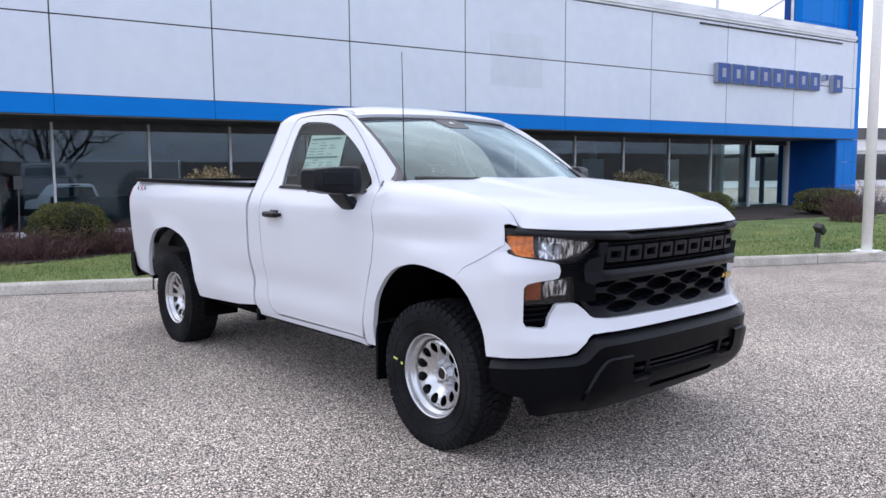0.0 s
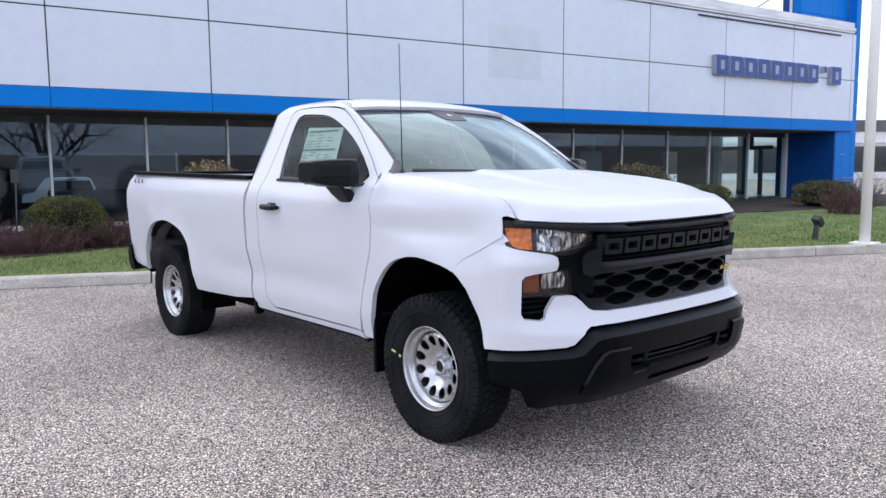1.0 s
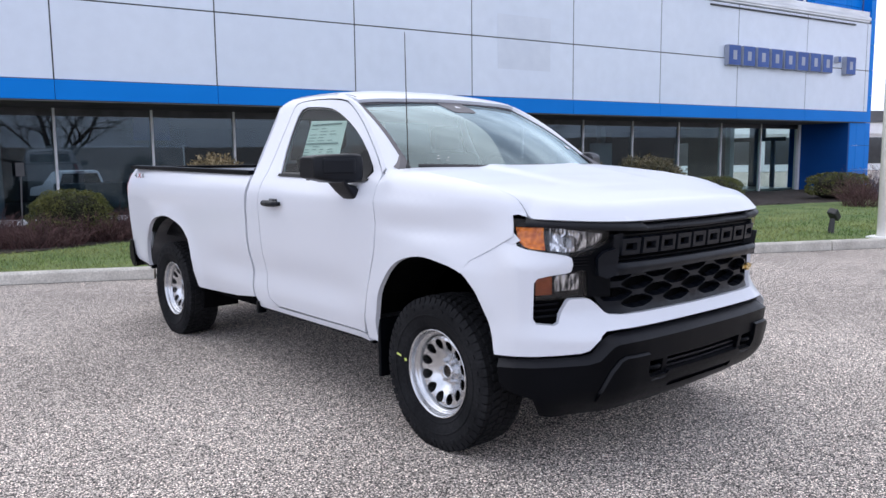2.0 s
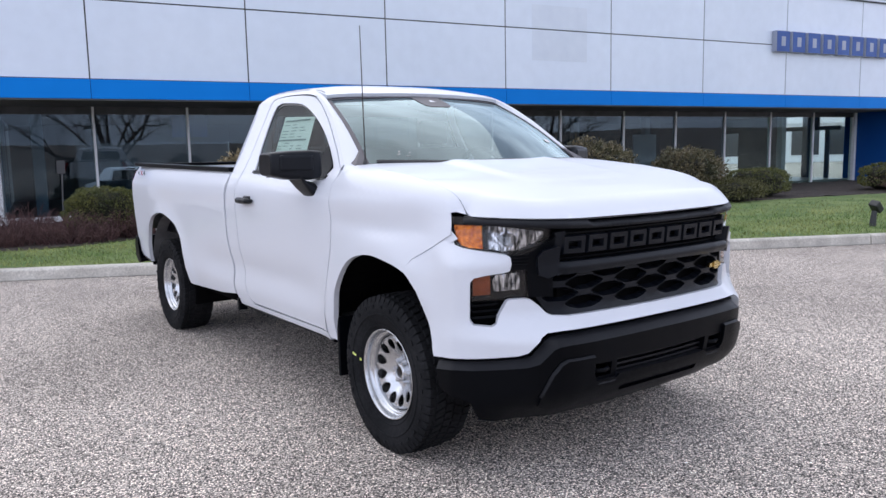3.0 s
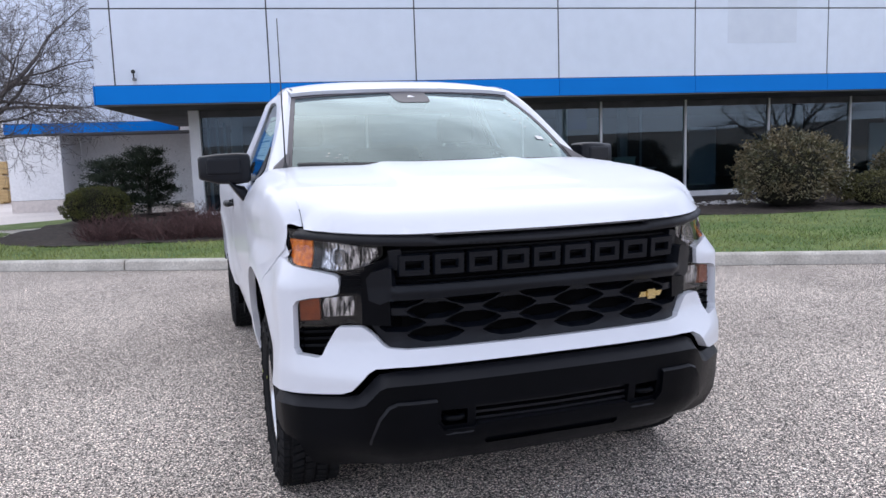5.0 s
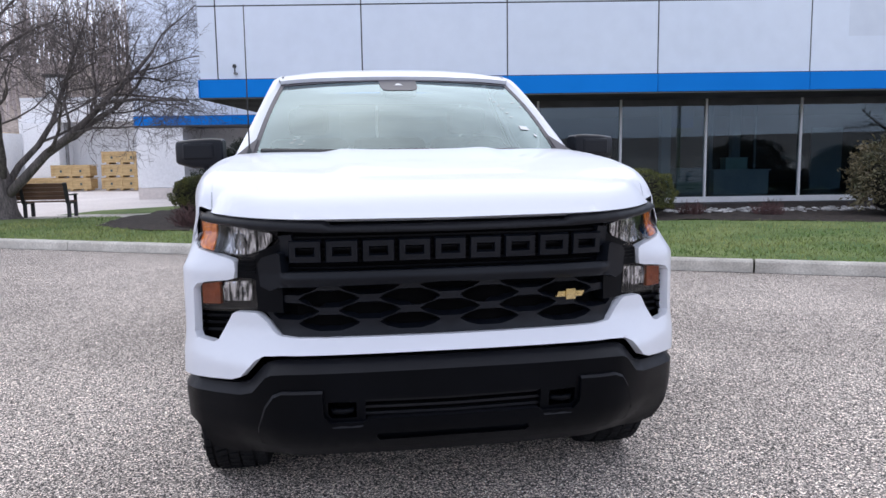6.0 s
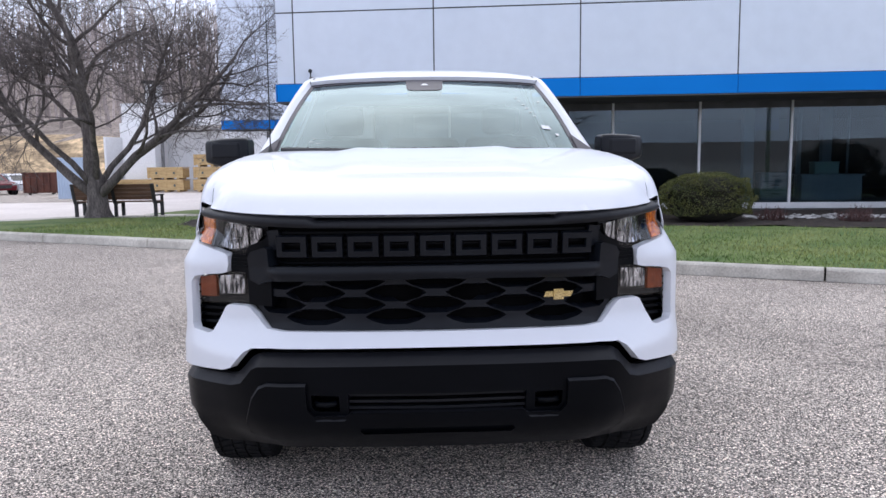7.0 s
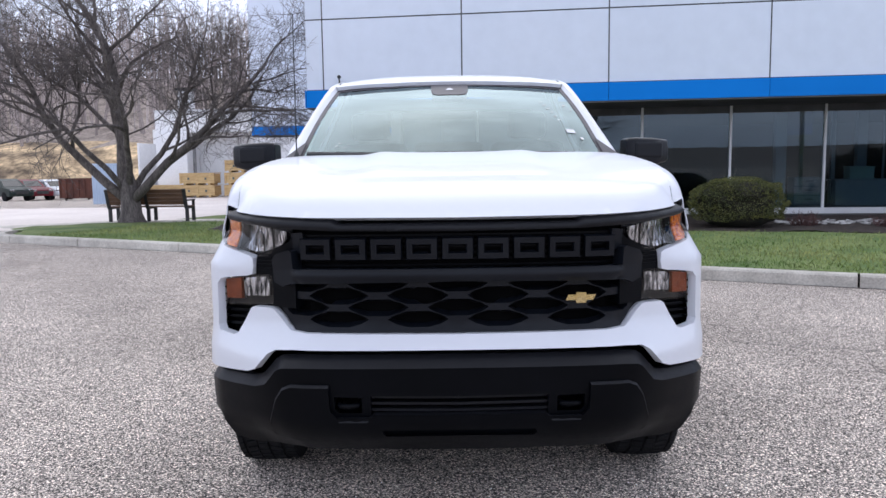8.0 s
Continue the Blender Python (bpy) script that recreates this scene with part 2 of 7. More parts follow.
M_PAPER = mat("pale_green_paper", (0.66, 0.84, 0.76), (0.72, 0.88, 0.80), scale=6, rough=0.7)
M_PRINT = mat("grey_print", (0.16, 0.25, 0.24), (0.24, 0.34, 0.32), scale=40, rough=0.8)
M_INK = mat("dark_ink", (0.05, 0.08, 0.08), (0.09, 0.13, 0.13), scale=40, rough=0.8)
M_WHITE_INK = mat("white_marker", (0.7, 0.72, 0.72), (0.8, 0.8, 0.8), scale=10, rough=0.7)
M_RED_INK = mat("red_decal", (0.45, 0.02, 0.02), (0.5, 0.03, 0.03), scale=10, rough=0.4)
M_YELLOW_INK = mat("yellow_chalk", (0.6, 0.7, 0.1), (0.75, 0.8, 0.3), scale=60, rough=0.9)
M_FRIT = mat("black_glass_border", (0.10, 0.095, 0.103), (0.125, 0.118, 0.126), scale=5, rough=0.45, spec=0.25)
# planting and far things
M_BARK = mat("bark", (0.085, 0.074, 0.071), (0.18, 0.156, 0.15), scale=9, rough=0.95, fine=(40, 0.6, 1.3), bump=0.8, bump_scale=35, stretch=(1, 1, 0.3))
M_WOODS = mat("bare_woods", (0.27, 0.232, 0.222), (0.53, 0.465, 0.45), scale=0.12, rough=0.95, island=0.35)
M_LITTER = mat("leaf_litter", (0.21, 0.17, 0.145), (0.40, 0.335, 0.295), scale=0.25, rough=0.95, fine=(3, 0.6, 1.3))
M_SAND = mat("sandy_bank", (0.16, 0.115, 0.075), (0.72, 0.53, 0.32), scale=0.4, rough=0.95, fine=(2.2, 0.45, 1.3), bump=1.0, bump_scale=2)
M_BOX_LEAF = mat("boxwood_leaf", (0.052, 0.066, 0.014), (0.14, 0.14, 0.034), scale=4, rough=0.6, island=0.5)
M_YEW_LEAF = mat("yew_leaf", (0.014, 0.028, 0.014), (0.03, 0.05, 0.022), scale=4, rough=0.6, island=0.5)
M_RHODO_LEAF = mat("rhododendron_leaf", (0.06, 0.065, 0.03), (0.19, 0.15, 0.085), scale=3, rough=0.55, island=0.5)
M_TAN_LEAF = mat("tan_shrub_leaf", (0.16, 0.12, 0.06), (0.36, 0.28, 0.15), scale=3, rough=0.6, island=0.45)
M_OLIVE_LEAF = mat("olive_shrub_leaf", (0.06, 0.062, 0.018), (0.11, 0.10, 0.035), scale=3, rough=0.7, island=0.4)
M_RED_TWIG = mat("barberry_twigs", (0.07, 0.035, 0.035), (0.13, 0.07, 0.065), scale=5, rough=0.9, island=0.4)
M_BLUE_TWIG = mat("grey_twigs", (0.13, 0.135, 0.17), (0.2, 0.2, 0.24), scale=5, rough=0.9, island=0.3)
# shade between the leaves, put into the colour of the inner lumps
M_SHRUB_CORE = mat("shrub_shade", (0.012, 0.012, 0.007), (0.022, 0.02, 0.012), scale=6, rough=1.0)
M_CRATE = mat("pine_crate", (0.50, 0.33, 0.15), (0.64, 0.46, 0.23), scale=3, rough=0.8, fine=(30, 0.85, 1.1), stretch=(1, 1, 4))
M_BENCH = mat("brown_bench_slat", (0.09, 0.045, 0.025), (0.15, 0.08, 0.045), scale=6, rough=0.6, stretch=(0.3, 1, 1))
M_RUST = mat("rust_red_steel", (0.07, 0.025, 0.018), (0.13, 0.045, 0.03), scale=2, rough=0.75)
M_CAR_RED = mat("maroon_paint", (0.12, 0.006, 0.014), (0.15, 0.010, 0.02), scale=2, rough=0.4, coat=0.15, spec=0.2)
M_CAR_GREEN = mat("dark_green_paint", (0.012, 0.024, 0.022), (0.018, 0.03, 0.028), scale=2, rough=0.4, coat=0.15, spec=0.2)
M_CAR_GLASS = mat("car_window", (0.02, 0.025, 0.03), (0.03, 0.035, 0.04), scale=2, rough=0.08, spec=0.8)


# ---- geometry helpers ----
def mesh_of(name, bm, material, smooth=False):
    me = bpy.data.meshes.new(name)
    bm.to_mesh(me)
    bm.free()
    for mm in (material if isinstance(material, (list, tuple)) else [material]):
        me.materials.append(mm)
    if smooth:
        for f in me.polygons:
            f.use_smooth = True
    return me


def part(name, bm, material, parent, label="", smooth=False):
    me = bm if isinstance(bm, bpy.types.Mesh) else mesh_of(name, bm, material, smooth)
    ob = new(name, me)
    ob.parent = parent
    return tagged(ob, label) if label else ob


def thing(name, label, category, m=None, group="", kind=""):
    ob = new(name)
    ob.empty_display_size = 0.2
    if m is not None:
        ob.matrix_world = m
    return tagged(ob, label, category, group, kind)


def solid(name, bm, material, label, category="", kind="", smooth=False, group=""):
    ob = new(name, mesh_of(name, bm, material, smooth))
    return tagged(ob, label, category, group, kind)


def box(bm, x0, x1, y0, y1, z0, z1, bevel=0.0, m=None):
    r = bmesh.ops.create_cube(bm, size=1.0)
    vs = r["verts"]
    for v in vs:
        v.co = Vector(((x0 + x1) / 2 + v.co.x * (x1 - x0), (y0 + y1) / 2 + v.co.y * (y1 - y0), (z0 + z1) / 2 + v.co.z * (z1 - z0)))
    if m is not None:
        for v in vs:
            v.co = m @ v.co
    if bevel:
        es = list({e for v in vs for e in v.link_edges})
        bmesh.ops.bevel(bm, geom=es, offset=bevel, segments=2, profile=0.5, affect="EDGES")
    return bm


def boxes(*specs, bevel=0.0):
    bm = bmesh.new()
    for sp in specs:
        box(bm, *sp, bevel=bevel)
    return bm


def tube(bm, pts, radii, sides=6, cap=True):
    """A tapered tube along a polyline."""
    rings = []
    pts = [Vector(p) for p in pts]
    for i, p in enumerate(pts):
        d = (pts[min(i + 1, len(pts) - 1)] - pts[max(i - 1, 0)])
        d = d.normalized() if d.length > 1e-9 else Vector((0, 0, 1))
        a = d.orthogonal().normalized()
        if rings:
            a = (prev_a - d * prev_a.dot(d)).normalized()
        prev_a = a
        b = d.cross(a)
        r = radii[i] if hasattr(radii, "__len__") else radii
        rings.append([bm.verts.new(p + (a * math.cos(t) + b * math.sin(t)) * r) for t in (2 * math.pi * k / sides for k in range(sides))])
    for r0, r1 in zip(rings, rings[1:]):
        for k in range(sides):
            bm.faces.new((r0[k], r0[(k + 1) % sides], r1[(k + 1) % sides], r1[k]))
    if cap:
        bm.faces.new(rings[0][::-1])
        bm.faces.new(rings[-1])
    return bm


def lathe(bm, profile, sides=48, axis="x", closed=False):
    """Turn (radius, along) pairs round the x axis."""
    rings = []
    for r, a in profile:
        rings.append([bm.verts.new((a, r * math.cos(t), r * math.sin(t))) for t in (2 * math.pi * k / sides for k in range(sides))])
    pairs = list(zip(rings, rings[1:])) + ([(rings[-1], rings[0])] if closed else [])
    for r0, r1 in pairs:
        for k in range(sides):
            bm.faces.new((r0[k], r0[(k + 1) % sides], r1[(k + 1) % sides], r1[k]))
    return bm


def curve_pts(pts, step=0.04, closed=False):
    """A smooth polyline through the given 2D points (Catmull-Rom)."""
    pts = [Vector(p) for p in pts]
    n = len(pts)
    out = []
    for i in range(n if closed else n - 1):
        p0 = pts[(i - 1) % n] if closed or i > 0 else pts[i]
        p1, p2 = pts[i], pts[(i + 1) % n]
        p3 = pts[(i + 2) % n] if closed or i + 2 < n else p2
        k = max(1, int((p2 - p1).length / step))
        for j in range(k):
            t = j / k
            out.append(0.5 * ((2 * p1) + (p2 - p0) * t + (2 * p0 - 5 * p1 + 4 * p2 - p3) * t * t + (3 * p1 - p0 - 3 * p2 + p3) * t ** 3))
    if not closed:
        out.append(pts[-1])
    return [tuple(p) for p in out]


def split_edges(loop, step):
    out = []
    for a, b in zip(loop, loop[1:] + loop[:1]):
        a, b = Vector(a), Vector(b)
        k = max(1, math.ceil((b - a).length / step))
        out += [tuple(a.lerp(b, j / k)) for j in range(k)]
    return out


def inside(p, loop):
    x, y = p
    c = False
    for (x0, y0), (x1, y1) in zip(loop, loop[1:] + loop[:1]):
        if (y0 > y) != (y1 > y) and x < (x1 - x0) * (y - y0) / (y1 - y0) + x0:
            c = not c
    return c


def sheet(loop, fmap, step=0.05, inward=None, holes=(), both=False):
    """A curved panel: the 2D outline (with holes) filled with triangles and laid on the surface fmap(u, v);
    'inward' (a 3D offset, or a function of u and v) folds its rim back, which gives it thickness."""
    from mathutils.geometry import delaunay_2d_cdt
    loops = [split_edges(list(loop), step)] + [split_edges(list(h), step) for h in holes]
    pts, edges = [], []
    for lp in loops:
        k0 = len(pts)
        pts += [Vector(p) for p in lp]
        edges += [(k0 + i, k0 + (i + 1) % len(lp)) for i in range(len(lp))]
    rim = np.array([tuple(p) for p in pts])
    lo, hi = rim.min(0), rim.max(0)
    gx = np.arange(lo[0] + step * 0.5, hi[0], step)
    gy = np.arange(lo[1] + step * 0.5, hi[1], step)
    for i, a in enumerate(gx):
        for b in gy:
            q = (a, b + (step * 0.5 if i % 2 else 0))
            if inside(q, loops[0]) and not any(inside(q, h) for h in loops[1:]):
                if ((rim - q) ** 2).sum(1).min() > (0.45 * step) ** 2:
                    pts.append(Vector(q))
    vo, _, fo, *_ = delaunay_2d_cdt(pts, edges, [], 0, 1e-6)
    bm = bmesh.new()
    vs = [bm.verts.new(fmap(p[0], p[1])) for p in vo]
    for f in fo:
        c = sum((vo[i] for i in f), Vector((0, 0))) / len(f)
        a2 = [vo[i] for i in f]
        area2 = abs((a2[1] - a2[0]).cross(a2[2] - a2[0])) if len(a2) == 3 else 1.0
        if area2 < 0.04 * step * max((a2[k] - a2[k - 1]).length for k in range(len(a2))):
            continue
        if inside(c, loops[0]) and not any(inside(c, h) for h in loops[1:]):
            try:
                bm.faces.new([vs[i] for i in f])
            except ValueError:
                pass
    for f in bm.faces:
        f.smooth = True
    if inward is not None:
        at = {v: vo[i] for i, v in enumerate(vs)}
        rim_edges = [e for e in bm.edges if len(e.link_faces) == 1 and max(abs(at[v][0]) for v in e.verts) > 0.0015]
        made, face_list = {}, []
        for e in rim_edges:
            for v in e.verts:
                if v not in made:
                    off = inward(*at[v]) if callable(inward) else inward
                    made[v] = (v.co.copy(), v.co + Vector(off))
        front, back = {}, {}
        for v, (c0, c1) in made.items():
            front[v], back[v] = bm.verts.new(c0), bm.verts.new(c1)
        for e in rim_edges:
            a, b = e.link_loops[0].vert, e.link_loops[0].link_loop_next.vert
            bm.faces.new((front[b], front[a], back[a], back[b]))
    loose = [v for v in bm.verts if not v.link_faces]
    bmesh.ops.delete(bm, geom=loose, context="VERTS")
    return bm


def mirror_add(bm, weld=True):
    """Adds the mirror image in x to a half, and closes the middle."""
    geom = bmesh.ops.duplicate(bm, geom=bm.verts[:] + bm.edges[:] + bm.faces[:])["geom"]
    for v in [g for g in geom if isinstance(g, bmesh.types.BMVert)]:
        v.co.x = -v.co.x
    bmesh.ops.reverse_faces(bm, faces=[g for g in geom if isinstance(g, bmesh.types.BMFace)])
    if weld:
        mid = [v for v in bm.verts if abs(v.co.x) < 1e-4 and any(len(f.verts) == 3 for f in v.link_faces)]
        bmesh.ops.remove_doubles(bm, verts=mid, dist=2e-4)
    return bm


def mirrored(bm):
    """The same piece for the other side."""
    b2 = bm.copy()
    for v in b2.verts:
        v.co.x = -v.co.x
    bmesh.ops.reverse_faces(b2, faces=b2.faces[:])
    return b2


def interp(x, xs, ys):
    return float(np.interp(x, xs, ys))


# ---- ground: lot, bank and wooded hill, one sheet ----
def hill_height(x, y):
    """Flat lot; sandy bank then wooded slope behind the far lot, low hills all round."""
    edge = 61 + 0.05 * (x + 15)
    side = interp(x, [-260, 5, 45, 90], [1, 1, 0.35, 0.12])
    bank = interp(y - edge, [0, 2, 8, 16, 95, 200], [0, 0.5, 3.4, 5.0, 19.5, 26]) * side
    dip = -1.02 * interp(y, [24, 58], [0, 1]) * interp(x / (abs(y + 3.6) + 0.01), [-.42, -.406], [1, 0])
    # ground lowered behind the showroom for the pickup that imitates a reflection
    dip -= 0.82 * interp(y, [19, 23], [0, 1]) * interp(x, [-2, 0.5], [0, 1]) * interp(x, [14, 18], [1, 0]) * interp(y, [38, 46], [1, 0])
    r = math.hypot(x, y)
    ring = interp(r, [130, 300, 520, 700], [0, 5, 15, 13]) * (0.75 + 0.5 * noise.noise(Vector((x * 0.006, y * 0.006, 3.1))))
    return max(bank + dip + (0.7 * noise.noise(Vector((x * 0.12, y * 0.12, 0.3))) * min(bank, 1.2)), ring + dip)


def build_ground():
    xs = sorted(set([-700, -520, -400, -300, -220, -160, -120] + [-90 + 4 * i for i in range(36)] + [-30 + 2 * i for i in range(24)] + [60, 80, 110, 160, 220, 300, 400, 520, 700]))
    ys = sorted(set([-700, -520, -400, -300, -220, -160, -120, -80, -50, -25, 0, 15, 19, 21, 23, 25, 27, 30] + [34 + 3 * i for i in range(9)] + [60 + 1.5 * i for i in range(16)] + [86 + 6 * i for i in range(13)] + [170, 200, 260, 340, 440, 560, 700]))
    bm = bmesh.new()
    grid = [[bm.verts.new((x, y, hill_height(x, y))) for y in ys] for x in xs]
    for i in range(len(xs) - 1):
        for j in range(len(ys) - 1):
            f = bm.faces.new((grid[i][j], grid[i + 1][j], grid[i + 1][j + 1], grid[i][j + 1]))
            z = max(v.co.z for v in f.verts)
            c = f.calc_center_median()
            f.material_index = 0 if z < 0.25 else (1 if z < 4.4 and math.hypot(c.x, c.y) < 130 else 2)
            f.smooth = True
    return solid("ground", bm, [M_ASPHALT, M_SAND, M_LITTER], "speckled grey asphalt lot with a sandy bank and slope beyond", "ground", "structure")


build_ground()

KERB = Vector((0.0, 6.71, 0.0))
KD = Vector((1, -0.513, 0)).normalized()
KN = Vector((-KD.y, KD.x, 0))


def build_kerb():
    """Concrete kerb stones with open joints, straight along the lot and turning back at the far corner."""
    top = thing("kerb", "weathered concrete kerb between the asphalt and lawn", "kerb", kind="structure")
    prof = [(0.0, -0.03), (0.012, 0.12), (0.03, 0.14), (0.15, 0.145), (0.155, -0.03)]
    step = 2.47
    cuts = [-9.35, -7.43] + [-7.43 + step * k for k in range(1, 12)]

    def stone(path, name="kerb_stone"):
        bm = bmesh.new()
        rows = []
        for p, nrm in path:
            rows.append([bm.verts.new(p + nrm * a + Vector((0, 0, b))) for a, b in prof])
        for r0, r1 in zip(rows, rows[1:]):
            for k in range(len(prof) - 1):
                bm.faces.new((r0[k], r1[k], r1[k + 1], r0[k + 1]))
        bm.faces.new(rows[0])
        bm.faces.new(rows[-1][::-1])
        bmesh.ops.recalc_face_normals(bm, faces=bm.faces[:])
        part(name, bm, M_CONCRETE, top)

    for a, b in zip(cuts, cuts[1:]):
        j = random.uniform(-0.010, 0.010)
        stone([(KERB + KD * (a + 0.012) + KN * j, KN), (KERB + KD * (b - 0.012) + KN * j, KN)])
    # turning stones at the end
    c0 = KERB + KD * cuts[0]
    r = 1.3
    centre = c0 + KN * r
    arc = []
    for k in range(13):
        t = math.radians(-85 * k / 12)
        d = Matrix.Rotation(t, 3, "Z") @ (-KN)
        arc.append((centre + d * r, -d))
    stone(arc[:7])
    stone(arc[6:])
    p_end, n_end = arc[-1]
    along = Vector((n_end.y, -n_end.x, 0)) * -1
    stone([(p_end + along * 0.01, n_end), (p_end + along * 1.6, n_end)])
    return top


build_kerb()


def flat_poly(name, pts, z, material, label, category, kind="structure", step=0.6, rough=0.0):
    def up(x, y):
        return (x, y, z + rough * noise.noise(Vector((x * 2.3, y * 2.3, 1.7))))
    bm = sheet(pts, up, step)
    bmesh.ops.recalc_face_normals(bm, faces=bm.faces[:])
    if sum(f.normal.z for f in bm.faces) < 0:
        bmesh.ops.reverse_faces(bm, faces=bm.faces[:])
    return solid(name, bm, material, label, category, kind)


def kerb_at(s, off):
    p = KERB + KD * s + KN * off
    return (p.x, p.y)


FAC = pose(0, 12.735, 0, 0, 0, -8.1)


def fac(u, v):
    p = FAC @ Vector((u, v, 0))
    return (p.x, p.y)


LAWN = [kerb_at(-10.0, 0.75), kerb_at(-9.75, 0.35), kerb_at(-9.3, 0.15), kerb_at(0, 0.14), kerb_at(10, 0.14), kerb_at(19.5, 0.14), fac(27, -4.0), fac(20, -3.6), fac(15.3, -3.1), fac(9.8, -3.3),
        fac(6.7, -2.45), fac(4.9, -2.2), fac(0.9, -2.5), fac(-0.3, -3.1), fac(-3.1, -2.9), fac(-4.6, -1.6), fac(-4.9, 0.5), (-5.0, 14.1), (-7.9, 14.15), (-9.1, 13.4), (-9.2, 12.6)]
flat_poly("lawn", LAWN, 0.142, M_TURF, "green spring lawn between the kerb and planting bed", "lawn", step=0.5, rough=0.015)
MULCH = [fac(-4.8, 0.5), fac(-4.6, -1.6), fac(-3.1, -2.9), fac(-0.3, -3.1), fac(0.9, -2.5), fac(4.9, -2.2), fac(6.7, -2.45), fac(9.8, -3.3),
         fac(15.3, -3.1), fac(20, -3.6), fac(27, -4.0), fac(31, -3.5), fac(31, 1.7), fac(10, 1.86), fac(-1.6, 1.86), fac(-1.6, 5.0), fac(-4.4, 5.0)]
flat_poly("planting_bed", MULCH, 0.15, M_MULCH, "dark bark mulch bed along the building", "planting bed", step=0.35, rough=0.05)
flat_poly("walkway", [(-9.6, 13.1), (-7.9, 14.25), (-5.0, 14.2), fac(-4.9, 0.6), fac(-4.6, 1.9), (-5.0, 15.0), (-8.2, 15.0), (-10.2, 13.8)], 0.12, M_CONCRETE, "pale concrete walkway behind the lawn", "walkway")
flat_poly("lawn_strip", [(-6.6, 15.2), (-4.6, 15.15), fac(-4.4, 2.2), fac(-4.3, 5.0), (-3.9, 18.0), (-6.0, 16.6)], 0.125, M_TURF, "narrow grass strip beside the walkway", "lawn")


flat_poly("driveway", [(-10.3, 13.6), (-8.3, 15.1), (-6.8, 15.3), (-6.0, 16.8), (-4.2, 18.2), (-2.0, 32.5), (-13.5, 33.0), (-11.6, 24.0), (-26.0, 23.6), (-17.0, 13.0)], 0.006, M_DRIVE, "pale worn concrete driveway beside the lawn", "driveway", step=2.5)


def build_grass():
    """Blades standing on the lawn, thickest near the kerb."""
    rng = random.Random(5)
    verts, faces = [], []
    n = 0
    while n < 42000:
        s, o = rng.uniform(-8.8, 19), rng.uniform(0.16, 7.5) * rng.uniform(0.25, 1.0)
        x, y = kerb_at(s, o)
        if not inside((x, y), LAWN):
            continue
        n += 1
        h, w = rng.uniform(0.022, 0.058), rng.uniform(0.005, 0.010)
        a = rng.uniform(0, 6.28)
        lx, ly = rng.uniform(-0.04, 0.04), rng.uniform(-0.04, 0.04)
        k = len(verts)
        verts += [(x - w * math.cos(a), y - w * math.sin(a), 0.135), (x + w * math.cos(a), y + w * math.sin(a), 0.135), (x + lx, y + ly, 0.142 + h)]
        faces.append((k, k + 1, k + 2))
    me = bpy.data.meshes.new("grass")
    me.from_pydata(verts, [], faces)
    me.materials.append(M_BLADE)
    tagged(new("grass", me), "short green grass blades growing on the lawn", "grass", kind="stuff")


build_grass()


def build_cracks():
    """Thin wandering cracks in the lot."""
    rng = random.Random(9)
    bm = bmesh.new()
    for (x0, y0, x1, y1) in ((-3.6, 2.79, -3.35, 3.75), (-3.35, 3.75, -3.39, 4.78), (-6.5, 4.5, -3.6, 2.79), (2.07, 2.17, 3.18, 1.71), (3.18, 1.71, 7.5, 0.4), (2.6, 1.25, 5.0, 0.3), (-2.9, 1.0, -2.2, -1.2)):
        pts = []
        for k in range(25):
            t = k / 24
            pts.append((x0 + (x1 - x0) * t + rng.uniform(-.05, .05), y0 + (y1 - y0) * t + rng.uniform(-.05, .05)))
        prev = None
        for k, (x, y) in enumerate(pts):
            w = 0.003 + 0.005 * rng.random()
            a = bm.verts.new((x, y - w, 0.004))
            b = bm.verts.new((x, y + w, 0.004))
            if prev:
                bm.faces.new((prev[0], a, b, prev[1]))
            prev = (a, b)
    solid("asphalt_cracks", bm, M_CRACK, "thin dark cracks wandering across the asphalt", "crack", "structure")


build_cracks()


def build_kerb_joint():
    """Dark open joint where the asphalt meets the kerb, and the paving edge before it."""
    rng = random.Random(31)
    bm = bmesh.new()
    for off, wide in ((-0.012, 0.012), (-0.21, 0.006)):
        prev = None
        for k in range(121):
            a = -9.2 + 28.5 * k / 120
            w = wide * rng.uniform(0.4, 1.3)
            o = off + rng.uniform(-0.006, 0.006)
            p0, p1 = kerb_at(a, o - w), kerb_at(a, o + w)
            row = (bm.verts.new((p0[0], p0[1], 0.0045)), bm.verts.new((p1[0], p1[1], 0.0045)))
            if prev:
                bm.faces.new((prev[0], row[0], row[1], prev[1]))
            prev = row
    solid("kerb_joint", bm, M_CRACK, "dark open joint along the foot of the kerb", "joint", "structure")


build_kerb_joint()

# ---- dealership building ----
COLS = [-2.95, -2.57, 0.41, 3.41, 6.53, 9.70, 12.98, 16.32, 19.77, 23.35, 26.93, 27.16]
MULLIONS = [0.54, 2.48, 4.31, 6.25, 8.26, 10.5, 12.8, 15.14, 17.25, 19.41, 21.58, 23.79]
GLASS_V = 2.0


